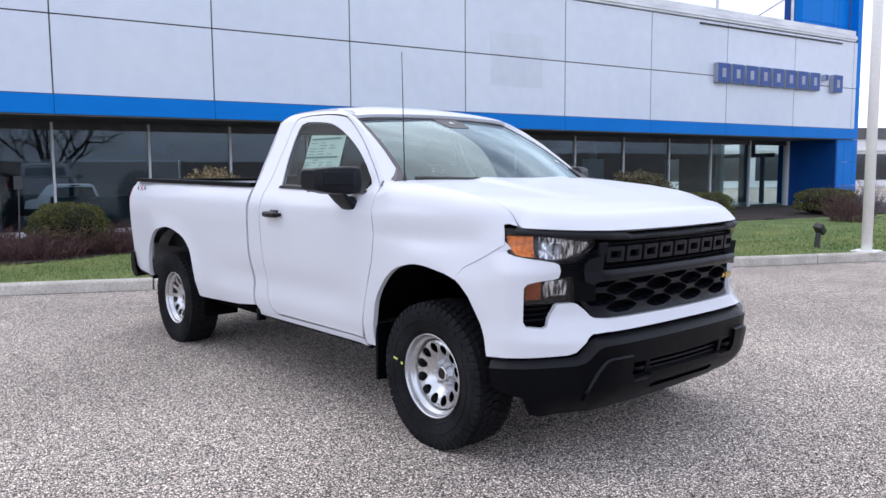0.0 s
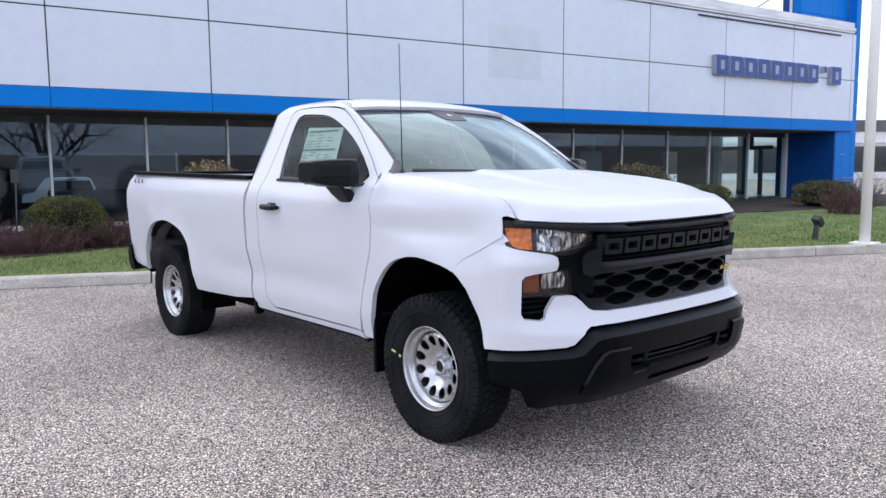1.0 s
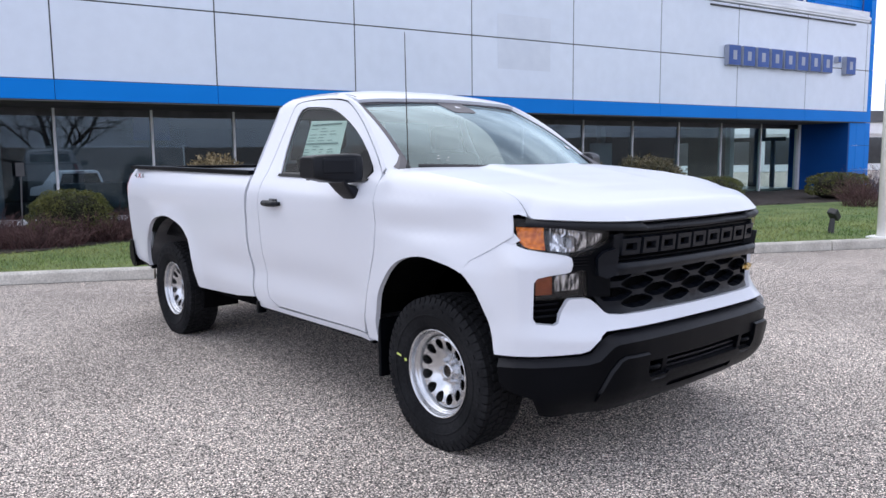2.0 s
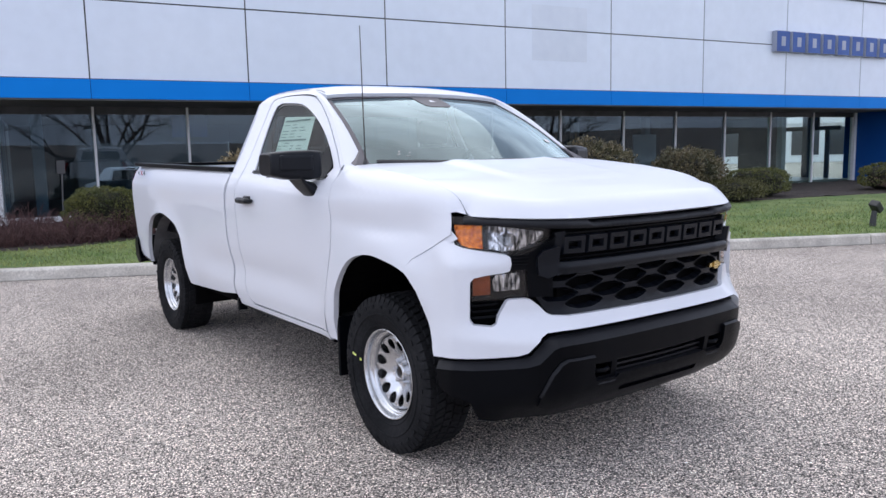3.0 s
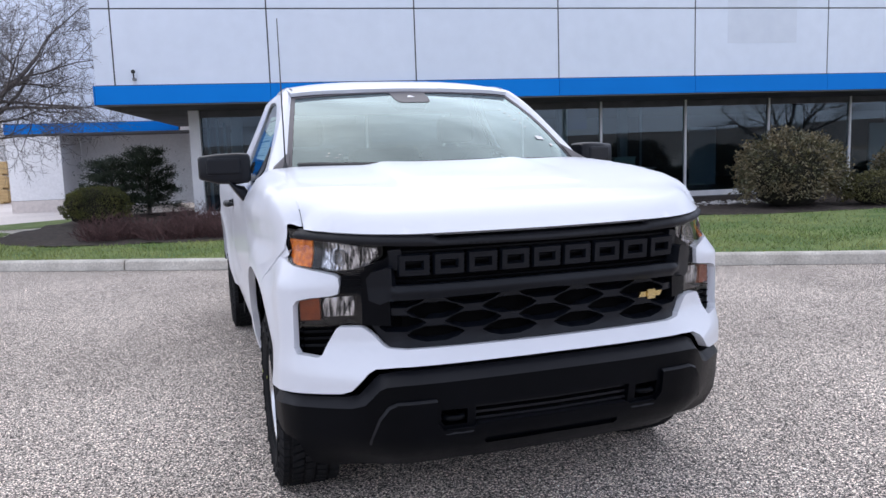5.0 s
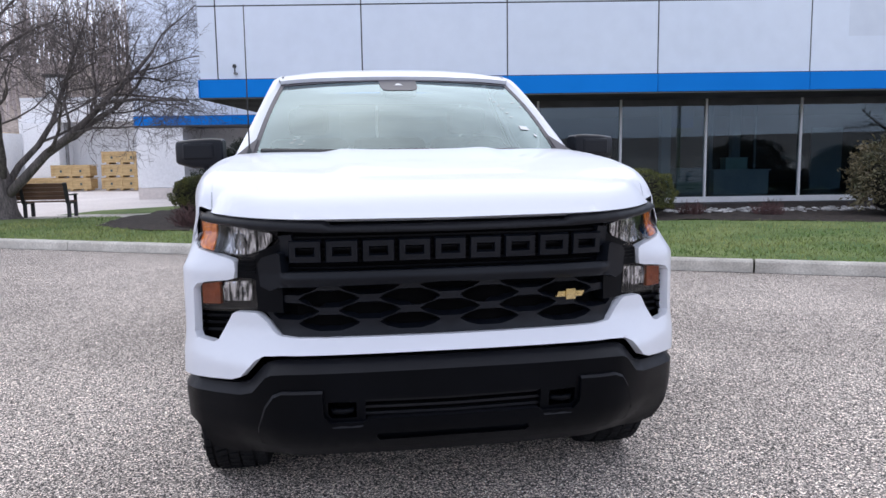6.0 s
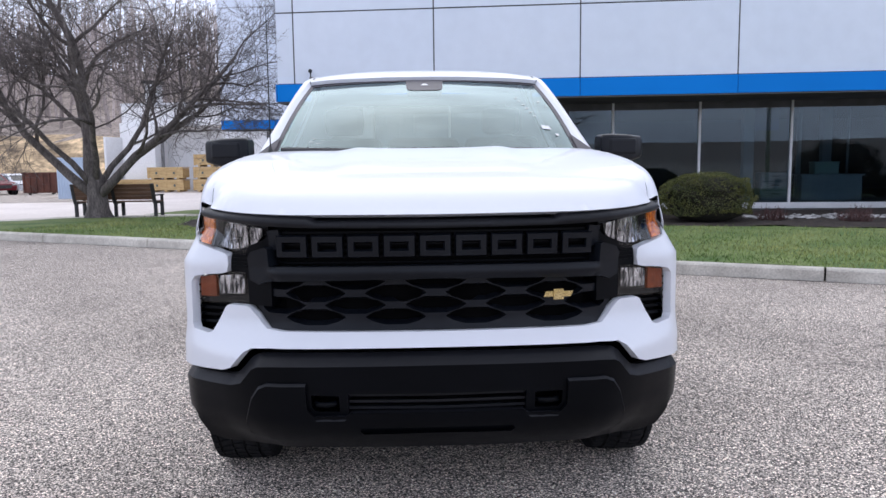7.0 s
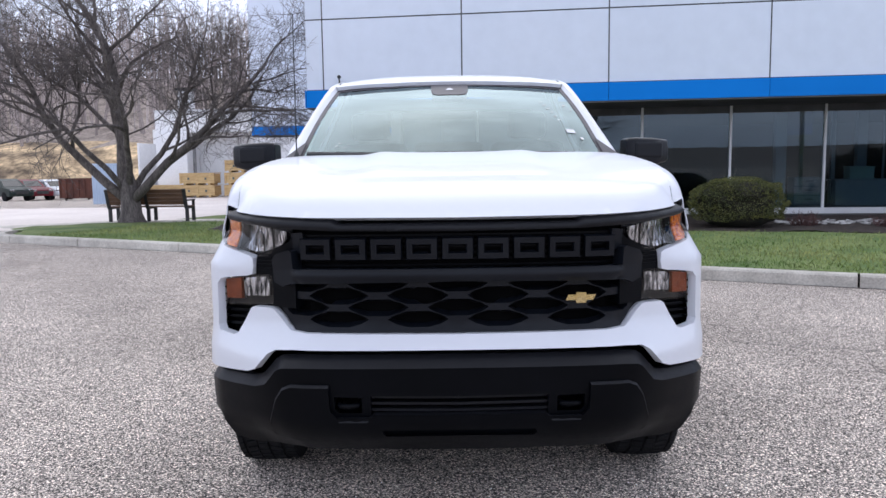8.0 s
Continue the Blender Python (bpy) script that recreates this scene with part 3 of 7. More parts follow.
def build_dealership():
    b = thing("dealership_building", "white panelled car showroom with a blue band over dark glazing", "building", FAC, kind="structure")
    Z_BAND, Z_LOW, Z_MID, Z_TOP = 2.62, 2.985, 4.46, 6.13
    g = 0.013
    # white cladding panels with open joints
    for a, c in zip(COLS, COLS[1:]):
        for z0, z1 in ((Z_LOW, Z_MID), (Z_MID, Z_TOP)):
            part("cladding_panel", boxes((a + g, c - g, 0.0, 0.05, z0 + g, z1 - g), bevel=0.004), M_PANEL, b)
    part("wall_core", boxes((-2.94, 27.15, 0.010, 0.3, Z_BAND + 0.02, 6.2)), M_JOINT, b)
    part("faded_patch", boxes((10.48, 12.18, -0.004, 0.0, 3.70, 4.44), (10.48, 12.18, -0.004, 0.0, 4.48, 5.05)), M_FADED, b, "square patches where a sign was taken down")
    # blue band
    for a, c in zip(COLS[:1] + COLS[2:-2], COLS[2:-2] + COLS[-1:]):
        part("band_panel", boxes((a + 0.004, c - 0.004, -0.03, 0.05, Z_BAND, Z_LOW - 0.004), bevel=0.004), M_BLUE, b)
    part("band_end", boxes((-2.98, -2.954, -0.03, 10.0, Z_BAND, Z_LOW)), M_BLUE, b)
    # coping
    bm = bmesh.new()
    prof = [(0.02, 6.13), (-0.06, 6.15), (-0.06, 6.2), (-0.10, 6.21), (-0.10, 6.30), (-0.03, 6.36), (-0.03, 6.52), (0.25, 6.53), (0.25, 6.13)]
    for k, (u0, u1) in enumerate(((-2.98, 6.5), (6.51, 16.3), (16.31, 20.4), (20.41, 26.95))):
        r0 = [bm.verts.new((u0, v, z)) for v, z in prof]
        r1 = [bm.verts.new((u1, v, z)) for v, z in prof]
        for i in range(len(prof)):
            j = (i + 1) % len(prof)
            bm.faces.new((r0[i], r1[i], r1[j], r0[j]))
        bm.faces.new(r0[::-1])
        bm.faces.new(r1)
    bmesh.ops.recalc_face_normals(bm, faces=bm.faces[:])
    part("coping", bm, M_COPING, b, "stepped grey metal coping along the roof edge")
    # thin dark strip below the coping
    part("drip_strip", boxes((18.4, 26.1, -0.05, 0.02, 5.99, 6.03)), M_JOINT, b)
    # roof and soffit
    part("roof", boxes((-2.9, 27.1, 0.3, 14.0, 6.0, 6.15)), M_SOFFIT, b)
    part("soffit", boxes((-2.95, 27.1, 0.0, 10.0, Z_BAND - 0.03, Z_BAND + 0.015)), M_SOFFIT, b, "dark soffit under the overhang")
    part("side_wall", boxes((-2.94, -2.8, 0.3, 10.0, Z_LOW, 6.1)), M_PANEL, b)
    # glazing
    sill = 0.30
    part("sill", boxes((-1.45, 19.4, GLASS_V - 0.12, GLASS_V + 0.12, 0.17, sill), bevel=0.01), M_ALU, b)
    part("base_wall", boxes((-1.45, 19.4, GLASS_V - 0.10, GLASS_V + 0.12, 0.0, 0.166)), M_SOFFIT, b)
    part("threshold", boxes((19.41, 26.15, GLASS_V - 0.3, GLASS_V + 0.12, 0.0, 0.10), bevel=0.01), M_CONCRETE, b)
    part("head_panel", boxes((-1.3, 26.1, GLASS_V - 0.03, GLASS_V + 0.05, 2.43, Z_BAND - 0.03)), M_ALU_DARK, b)
    edges = [-1.25] + MULLIONS + [26.0]
    for u in MULLIONS:
        part("mullion", boxes((u - 0.026, u + 0.026, GLASS_V - 0.055, GLASS_V + 0.06, sill if u < 19 else 0.11, Z_BAND - 0.03), bevel=0.006), M_ALU, b)
    for a, c in zip(edges, edges[1:]):
        ob = part("window_pane", boxes((a + 0.028, c - 0.028, GLASS_V, GLASS_V + 0.012, sill if a < 19.3 else 0.11, 2.43)), M_SHOP_GLASS if a < 19.3 else M_ENTRY_GLASS, b)
        ob.visible_shadow = False
    part("column", boxes((-1.5, -1.26, GLASS_V - 0.15, GLASS_V + 0.1, 0.05, Z_BAND - 0.03), bevel=0.01), M_ALU, b, "white corner column")
    part("column", boxes((26.0, 26.12, GLASS_V - 0.1, GLASS_V + 0.1, 0.05, Z_BAND - 0.03), bevel=0.01), M_ALU, b)
    # side glazing at the end of the showroom
    for v in (4.0, 6.0, 8.0):
        part("mullion", boxes((-1.38, -1.30, v - 0.03, v + 0.03, 0.2, Z_BAND - 0.03)), M_ALU, b)
    for v0, v1 in ((2.1, 3.97), (4.03, 5.97), (6.03, 7.97), (8.03, 9.9)):
        ob = part("window_pane", boxes((-1.345, -1.335, v0, v1, 0.2, Z_BAND - 0.03)), M_SHOP_GLASS, b)
        ob.visible_shadow = False
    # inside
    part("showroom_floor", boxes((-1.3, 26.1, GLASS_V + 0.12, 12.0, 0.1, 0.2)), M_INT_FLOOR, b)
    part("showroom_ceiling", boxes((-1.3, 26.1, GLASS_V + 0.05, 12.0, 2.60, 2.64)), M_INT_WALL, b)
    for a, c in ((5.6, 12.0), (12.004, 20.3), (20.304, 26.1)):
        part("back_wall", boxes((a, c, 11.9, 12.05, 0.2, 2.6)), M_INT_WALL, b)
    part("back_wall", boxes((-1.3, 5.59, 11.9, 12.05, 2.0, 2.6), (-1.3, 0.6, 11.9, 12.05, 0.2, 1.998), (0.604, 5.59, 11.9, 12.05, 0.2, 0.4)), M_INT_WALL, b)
    # glazed end of the showroom, open to the daylight
    part("end_frame", boxes((26.02, 26.1, 2.5, 11.9, 2.0, 2.16), (26.02, 26.1, 2.95, 3.12, 0.2, 2.0), (26.02, 26.1, 3.66, 4.10, 0.2, 2.0), (26.02, 26.1, 5.06, 7.2, 0.2, 2.0),
                            (26.02, 26.1, 8.0, 11.9, 0.2, 2.0), (26.02, 26.1, 5.06, 11.9, 2.162, 2.6), (26.02, 26.1, 3.4, 4.1, 2.162, 2.6)), M_INT_WALL, b)
    for u, v in ((-0.55, 2.9), (7.6, 3.0), (10.36, 5.6), (16.4, 6.0), (19.7, 6.0), (25.2, 4.4)):
        part("inner_column", boxes((u - 0.12, u + 0.12, v - 0.12, v + 0.12, 0.2, 2.6), bevel=0.01), M_INT_PALE, b)
    part("partition", boxes((13.0, 13.9, 6.5, 6.6, 0.2, 2.0), (0.9, 3.3, 6.8, 6.9, 0.2, 0.9), (16.0, 18.2, 7.5, 7.6, 0.2, 1.3)), M_INT_PALE, b)
    part("inner_post", boxes((9.43, 9.53, 5.0, 5.1, 0.2, 2.6), (10.84, 10.89, 5.4, 5.45, 0.2, 2.6)), M_INT_PALE, b)
    door = part("inner_door", boxes((17.78, 18.83, 4.5, 4.55, 0.2, 1.94), bevel=0.008), M_ALU, b, "white panelled door inside the showroom")
    for z0, z1 in ((0.3, 0.95), (1.03, 1.84)):
        part("door_panel", boxes((17.88, 18.73, 4.488, 4.499, z0, z1), bevel=0.004), M_ALU, door)
    # blue portal and tower at the end
    part("portal_side", boxes((26.13, 26.2, 0.06, 2.4, 0.0, Z_BAND - 0.03)), M_NAVY, b, "dark blue side of the entrance portal")
    cuts = [0.0, 0.9, 1.77, 2.6]
    for z0, z1 in zip(cuts, cuts[1:]):
        for u0, u1 in ((26.205, 26.62), (26.63, 27.2), (27.21, 27.5)):
            part("portal_panel", boxes((u0, u1, 0.05, 0.35, z0 + 0.006, z1 - 0.006), bevel=0.004), M_BLUE, b)
    cuts = [2.61, 3.6, 4.5, 5.4, 6.3, 7.2, 8.1, 9.0]
    for z0, z1 in zip(cuts, cuts[1:]):
        part("portal_panel", boxes((27.21, 27.5, 0.05, 0.35, z0 + 0.006, z1 - 0.006), bevel=0.004), M_BLUE, b)
    for u0, u1 in ((24.3, 25.4), (25.41, 26.2), (26.21, 26.5), (26.51, 27.2)):
        for z0, z1 in ((5.8, 6.75), (6.76, 7.7), (7.71, 9.0)):
            part("portal_panel", boxes((u0, u1, 0.4, 0.7, z0, z1), bevel=0.004), M_BLUE, b)
    part("portal_core", boxes((24.35, 27.48, 0.5, 0.8, 5.8, 8.95), (26.2, 27.48, 0.72, 2.4, 0.0, 8.95)), M_NAVY, b)
    for u0, u1 in ((19.5, 21.3), (21.31, 23.2), (23.21, 25.0)):
        part("tower_panel", boxes((u0, u1, 6.0, 6.3, 6.0, 8.35), bevel=0.004), M_BLUE, b)
    bm = bmesh.new()
    tube(bm, [(24.0, 0.6, 6.2), (24.0, 0.6, 9.0)], 0.05, 8)
    tube(bm, [(23.0, 3.0, 6.2), (23.0, 3.0, 9.0)], 0.05, 8)
    tube(bm, [(23.1, 3.0, 6.3), (24.0, 0.7, 7.6)], 0.03, 6)
    part("roof_brace", bm, M_COPING, b)
    # rear closing walls
    part("rear_wall", boxes((-2.9, 6.0, 13.9, 14.1, 2.2, 6.1), (-2.9, 0.2, 13.9, 14.1, -0.9, 2.19), (6.0, 27.2, 13.9, 14.1, -0.9, 6.1)), M_WHITE_WALL, b)
    # made-up dark backdrop, hides the bright ground seen through the glazing
    part("yard_wall", boxes((-1.0, 11.0, 20.0, 20.2, -0.9, 2.5)), M_INT_WALL, b, "dark backdrop added behind the showroom pickup")
    return b


DEALER = build_dealership()


def build_wing():
    """Set-back white wing with its own blue band."""
    b = thing("building_wing", "set-back white wing with a blue band and grey wall below", "building", FAC, kind="structure")
    V = 10.0
    cols = [-8.2, -6.9, -4.9, -2.96]
    for a, c in zip(cols, cols[1:]):
        for z0, z1 in ((2.79, 4.75), (4.75, 6.6), (6.6, 8.2)):
            part("cladding_panel", boxes((a + 0.008, c - 0.008, V, V + 0.05, z0 + 0.008, z1 - 0.008)), M_PANEL, b)
    part("wall_core", boxes((-8.19, -2.96, V + 0.012, V + 0.3, 2.5, 8.2)), M_JOINT, b)
    for a, c in zip(cols, cols[1:]):
        part("band_panel", boxes((a + 0.004, c - 0.004, V - 0.03, V + 0.04, 2.48, 2.78), bevel=0.004), M_BLUE, b)
    part("soffit", boxes((-8.19, -1.3, V, V + 2.5, 2.44, 2.478)), M_SOFFIT, b)
    part("wall", boxes((-6.6, -1.3, V + 2.3, V + 2.5, 0.0, 2.44)), M_WHITE_WALL, b)
    part("front_wall", boxes((-8.19, -6.6, V + .03, V + .25, 0.40, 2.40)), M_WHITE_WALL, b, "bright white wall beside the recess")
    part("plinth", boxes((-8.19, -6.6, V + .02, V + .25, 0.0, 0.385)), M_DRIVE, b)
    part("return_wall", boxes((-6.8, -6.6, V + .26, V + 2.29, 0.0, 2.43)), M_WHITE_WALL, b)
    part("door", boxes((-2.55, -1.75, V + 2.24, V + 2.3, 0.1, 2.15), bevel=0.01), M_BLACK_METAL, b, "dark metal side door")
    part("end_wall", boxes((-8.19, -8.0, V + 0.3, V + 8.0, 0.0, 8.2)), M_PANEL, b)
    return b


build_wing()


def build_sign():
    """Raised channel letters shown as plain blue blocks with white returns."""
    g = thing("fascia_sign", "row of raised blue channel letters on the white wall", "sign", FAC)
    n = 10
    u0, u1 = 19.05, 26.05
    w = (u1 - u0) / n
    for k in range(n):
        small = k == 8
        a, c = u0 + w * k + 0.06, u0 + w * (k + 1) - 0.06
        z0, z1 = (4.62, 4.84) if small else (4.24, 4.86)
        if small:
            a, c = a + 0.2, c - 0.2
        bm = boxes((a, c, -0.17, -0.001, z0, z1), bevel=0.02)
        face = part("letter_return", bm, M_SIGN_SIDE, g)
        part("letter_face", boxes((a + 0.015, c - 0.015, -0.185, -0.171, z0 + 0.015, z1 - 0.015), bevel=0.005), M_SIGN, face)
        if not small:
            part("letter_recess", boxes((a + 0.2, c - 0.2, -0.188, -0.1851, z0 + 0.17, z1 - 0.17)), M_SIGN_SIDE, face)
    return g


build_sign()


def build_security_camera():
    g = thing("security_camera", "small dark security camera on the blue band", "camera fixture", FAC)
    part("bracket", boxes((-2.22, -2.16, -0.10, -0.001, 3.08, 3.12)), M_GREY_METAL, g)
    bm = bmesh.new()
    tube(bm, [(-2.19, -0.10, 3.12), (-2.19, -0.12, 3.2)], 0.015, 8)
    bmesh.ops.create_uvsphere(bm, u_segments=12, v_segments=8, radius=0.042, matrix=Matrix.Translation((-2.19, -0.13, 3.24)))
    part("body", bm, M_BLACK_METAL, g, smooth=True)


build_security_camera()


# ---- white pickup truck ----
# truck space: x across, y to the rear from the front axle, z up
TRUCK = thing("pickup_truck", "white regular cab pickup truck with black grille and steel wheels", "pickup truck")
WB, WR = 3.546, 0.393
ZS = [.40, .50, .60, .75, .95, 1.15, 1.25, 1.33, 1.40, 1.5, 1.7, 1.85, 1.9]
XS = [.925, .96, .983, .995, 1.007, 1.015, 1.01, .98, .938, .885, .79, .725, .66]


def hood_edge(y):
    """Height and half width of the seam between hood and fender; it dives at the lamp."""
    return (interp(y, [-.60, -.57, -.548, -.532, -.514, -.485, -.453, -.40, -.351, -.29, -.075, .232, .45], [1.196, 1.203, 1.212, 1.238, 1.262, 1.286, 1.304, 1.321, 1.334, 1.347, 1.378, 1.409, 1.424]),
            interp(y, [-.62, -.58, -.5, -.4, -.3, 0, .3, .45], [.862, .868, .874, .877, .876, .866, .845, .83]))


def shoulder(y):
    """Height of the hood just inboard of its rolled side edge."""
    return interp(y, [-.72, -.60, -.55, -.453, -.351, -.29, -.075, .232, .45], [1.262, 1.282, 1.292, 1.314, 1.337, 1.349, 1.380, 1.411, 1.426])


def flare(y, z):
    f = 0.0
    for c in (0.0, 3.5):
        d = math.hypot(y - c, (z - 0.40) * 0.95)
        f = max(f, 0.022 * math.exp(-((d - 0.56) / 0.09) ** 2) if d > 0.5 else 0.022 * math.exp(-((0.5 - d) / 0.05) ** 2))
    return f


def side_x(y, z):
    b = interp(z, ZS, XS)
    b -= interp(y, [-.65, -.6, -.55, -.505, -.42, -.34, -.27, -.2, -.1, .1, .3], [.18, .14, .11, .0885, .067, .052, .042, .035, .02, .005, 0]) * interp(z, [.95, 1.2], [.3, 1])
    b -= interp(y, [3.9, 4.5], [0, .03])
    # the cab leans in towards the windshield pillars
    b -= interp(z, [1.25, 1.33, 1.40, 1.5, 1.7, 1.85, 1.9], [0, .014, .046, .040, .026, .017, .005]) * interp(y, [.25, .5, 1.0, 1.6], [0, 1, .85, .2])
    # hollow band on the front fender between its shoulder and the arch
    b -= 0.016 * math.exp(-((z - 1.135) / 0.052) ** 2) * interp(y, [-.48, -.32, .30, .50], [0, 1, 1, .25]) * interp(y, [.5, .95], [1, 0])
    if 0.45 < z < 1.1:
        b += flare(y, z)
        # shallow scoop along the lower doors
        b -= 0.022 * math.exp(-((z - 0.72) / 0.10) ** 2) * interp(y, [.55, .9, 2.4, 2.8], [0, 1, 1, 0])
    return b


def on_side(y, z):
    return (-side_x(y, z), y, z)


def on_fender(y, q):
    """Body side that rolls over into the hood seam near the top."""
    zt, xh = hood_edge(y)
    drop = interp(y, [-.6, -.45], [.04, .10])
    z0 = zt - drop
    wgt = interp(y, [.38, .49], [1, 0])
    if q <= z0 or wgt == 0:
        return (-side_x(y, q), y, q)
    th = min((q - z0) / drop, 1.0) * math.pi / 2
    xs0 = side_x(y, z0)
    z = z0 + drop * math.sin(th)
    x = xh + (xs0 - xh) * math.cos(th)
    z = q + (z - q) * wgt
    return (-(x * wgt + side_x(y, z) * (1 - wgt)), y, z)


IN = lambda y, z: (0.03 if y > -.49 or z < 1.10 else 0.004, 0, 0)


def pair(name, bm, material, label="", parent=None, smooth=False):
    """A part and its mirror image on the other side."""
    b2 = mirrored(bm)
    a = part(name, bm, material, parent or TRUCK, label, smooth)
    c = part(name, b2, material, parent or TRUCK, label, smooth)
    return a, c


# fender
arch_f = curve_pts([(-.25, .938), (-.17, .963), (.053, .99), (.254, .935), (.40, .79), (.455, .66), (.487, .545), (.495, .47)])
door_cut = [(.575, .475), (.565, .64), (.50, .86), (.455, 1.0), (.443, 1.17), (.468, 1.28), (.488, 1.346), (.505, 1.42)]
hood_side = [(y, hood_edge(y)[0]) for y in (.40, .25, .1, -.1, -.25, -.35, -.41, -.453, -.485, -.514, -.532, -.548)]
fender = arch_f + curve_pts(door_cut) + hood_side + [(-.549, 1.208), (-.507, 1.209), (-.518, 1.165), (-.525, 1.125), (-.434, 1.07), (-.30, 1.0)]
pair("fender", sheet(fender, on_fender, 0.03, IN), M_PAINT)
lip_line = [(-.535, 1.128), (-.434, 1.072), (-.30, 1.002), (-.255, .945)]
pair("fender_lip", sheet([(y - .022, z - .02) for y, z in lip_line] + [(y + .022, z + .02) for y, z in lip_line[::-1]], lambda y, z: (-side_x(y, z) + 0.007, y, z), 0.03), M_PAINT)
# door, with its window opening
door_out = curve_pts([(.612, .50), (.575, .64), (.51, .86), (.463, 1.0), (.451, 1.17), (.495, 1.346), (.60, 1.455), (.855, 1.662), (1.07, 1.80), (1.185, 1.838), (1.37, 1.857), (1.62, 1.862),
                      (1.74, 1.842), (1.775, 1.76), (1.80, 1.4), (1.795, .9), (1.78, .62), (1.74, .53), (1.66, .50)])
WIN = [(.64, 1.36), (.615, 1.406), (.69, 1.476), (.845, 1.594), (1.02, 1.693), (1.19, 1.768), (1.335, 1.804), (1.60, 1.821), (1.66, 1.804), (1.688, 1.705), (1.668, 1.52), (1.615, 1.385)]


def scaled(pts, fy, fz):
    return curve_pts([(1.13 + (y - 1.13) * fy, 1.59 + (z - 1.59) * fz) for y, z in pts])


win = curve_pts(WIN)
pair("door_gap", sheet([(1.13 + (y - 1.13) * 1.025, 1.16 + (z - 1.16) * 1.02) for y, z in door_out], lambda y, z: (-side_x(y, z) + 0.022, y, z), 0.05, None,
                       holes=[[(1.13 + (y - 1.13) * .965, 1.16 + (z - 1.16) * .97) for y, z in door_out]]), M_DEEP)
DOORS = pair("door", sheet(door_out, on_side, 0.04, IN, holes=[win]), M_PAINT)
GLASS_IN = lambda y, z: (-side_x(y, z) + 0.014, y, z)
win_big = scaled(WIN, 1.03, 1.07)
for ob, bm in zip(DOORS, (sheet(win_big, GLASS_IN, 0.08), mirrored(sheet(win_big, GLASS_IN, 0.08)))):
    o = part("door_window", bm, M_SIDE_GLASS, ob, "tinted side window")
    o.visible_shadow = False
ring = scaled(WIN, .965, .93)
SEAL = lambda y, z: (-side_x(y, z) + 0.008, y, z)
pair("window_seal", sheet(win, SEAL, 0.05, None, holes=[ring]), M_GLOSS_BLACK)
pair("belt_moulding", sheet([(.61, 1.352), (1.62, 1.372), (1.62, 1.388), (.61, 1.368)], lambda y, z: (-side_x(y, z) - 0.01, y, z), 0.06, (0.03, 0, 0)), M_PLASTIC)
sail = curve_pts([(.642, 1.357), (.622, 1.408), (.692, 1.474), (.77, 1.532), (.80, 1.44), (.79, 1.357)], 0.03)
pair("mirror_sail", sheet(sail, lambda y, z: (-side_x(y, z) - 0.006, y, z), 0.04, (0.03, 0, 0)), M_PLASTIC)
# cab frame round the door
cab_out = [(.515, 1.428), (.662, 1.555), (.845, 1.70), (.992, 1.79), (1.12, 1.848), (1.26, 1.888), (1.46, 1.90), (1.68, 1.902), (1.84, 1.898), (1.93, 1.88), (1.98, 1.83), (2.0, 1.7), (2.005, 1.55), (2.0, 1.42), (1.975, 1.30), (1.985, 1.1), (1.99, .9), (1.975, .70), (1.965, .50), (1.69, .49)]
cab_in = curve_pts([(1.66, .493), (1.748, .525), (1.788, .62), (1.803, .9), (1.808, 1.4), (1.783, 1.76), (1.746, 1.85), (1.62, 1.87), (1.36, 1.865), (1.17, 1.846), (1.065, 1.807), (.85, 1.669), (.592, 1.461), (.53, 1.40)])
pair("cab_side", sheet(curve_pts(cab_out) + cab_in, on_side, 0.04, IN), M_PAINT)
pair("rocker_panel", sheet([(.58, .455), (1.96, .455), (1.96, .486), (1.68, .486), (.60, .492)], on_side, 0.05, (0.06, 0, 0)), M_PAINT)
pair("rocker_trim", sheet([(.58, .435), (1.96, .435), (1.96, .452), (.58, .452)], lambda y, z: (-side_x(y, .46) + 0.02, y, z), 0.06, (0.08, 0, 0)), M_PLASTIC)
# bed side
arch_r = curve_pts([(2.985, .475), (2.985, .56), (3.03, .795), (3.10, .895), (3.22, .967), (3.49, 1.018), (3.78, .98), (3.92, .90), (4.01, .795), (4.04, .65), (4.045, .54)])
bed = [(2.01, .52), (2.3, .49), (2.8, .468)] + arch_r + [(4.25, .545), (4.44, .56), (4.50, .60), (4.53, .76), (4.545, 1.0), (4.55, 1.38), (4.53, 1.42), (4.45, 1.426), (3.2, 1.412), (2.04, 1.39), (2.015, 1.34), (2.015, 1.1), (2.02, .9), (2.005, .70)]
pair("bed_side", sheet(bed, on_side, 0.045, IN), M_PAINT)
pair("bed_rail_cap", sheet([(2.03, .875), (4.5, .86), (4.5, .955), (2.03, .962)], lambda y, x: (-x, y, 1.398 + (y - 2.0) * 0.0135 + 0.006), 0.12, (0, 0, -0.03)), M_PLASTIC)
bm = boxes((-.90, .90, 2.02, 2.06, .85, 1.40), (-.86, -.82, 2.05, 4.45, .85, 1.40), (.82, .86, 2.05, 4.45, .85, 1.40), (-.86, .86, 2.05, 4.45, .82, .86))
part("bed_liner", bm, M_PLASTIC, TRUCK, "black bed liner")
part("bed_header_cap", boxes((-.90, .90, 2.02, 2.08, 1.40, 1.42), bevel=0.008), M_PLASTIC, TRUCK)
gate = boxes((-.80, .80, 4.46, 4.54, .63, 1.40), bevel=0.02)
TG = part("tailgate", gate, M_PAINT, TRUCK)
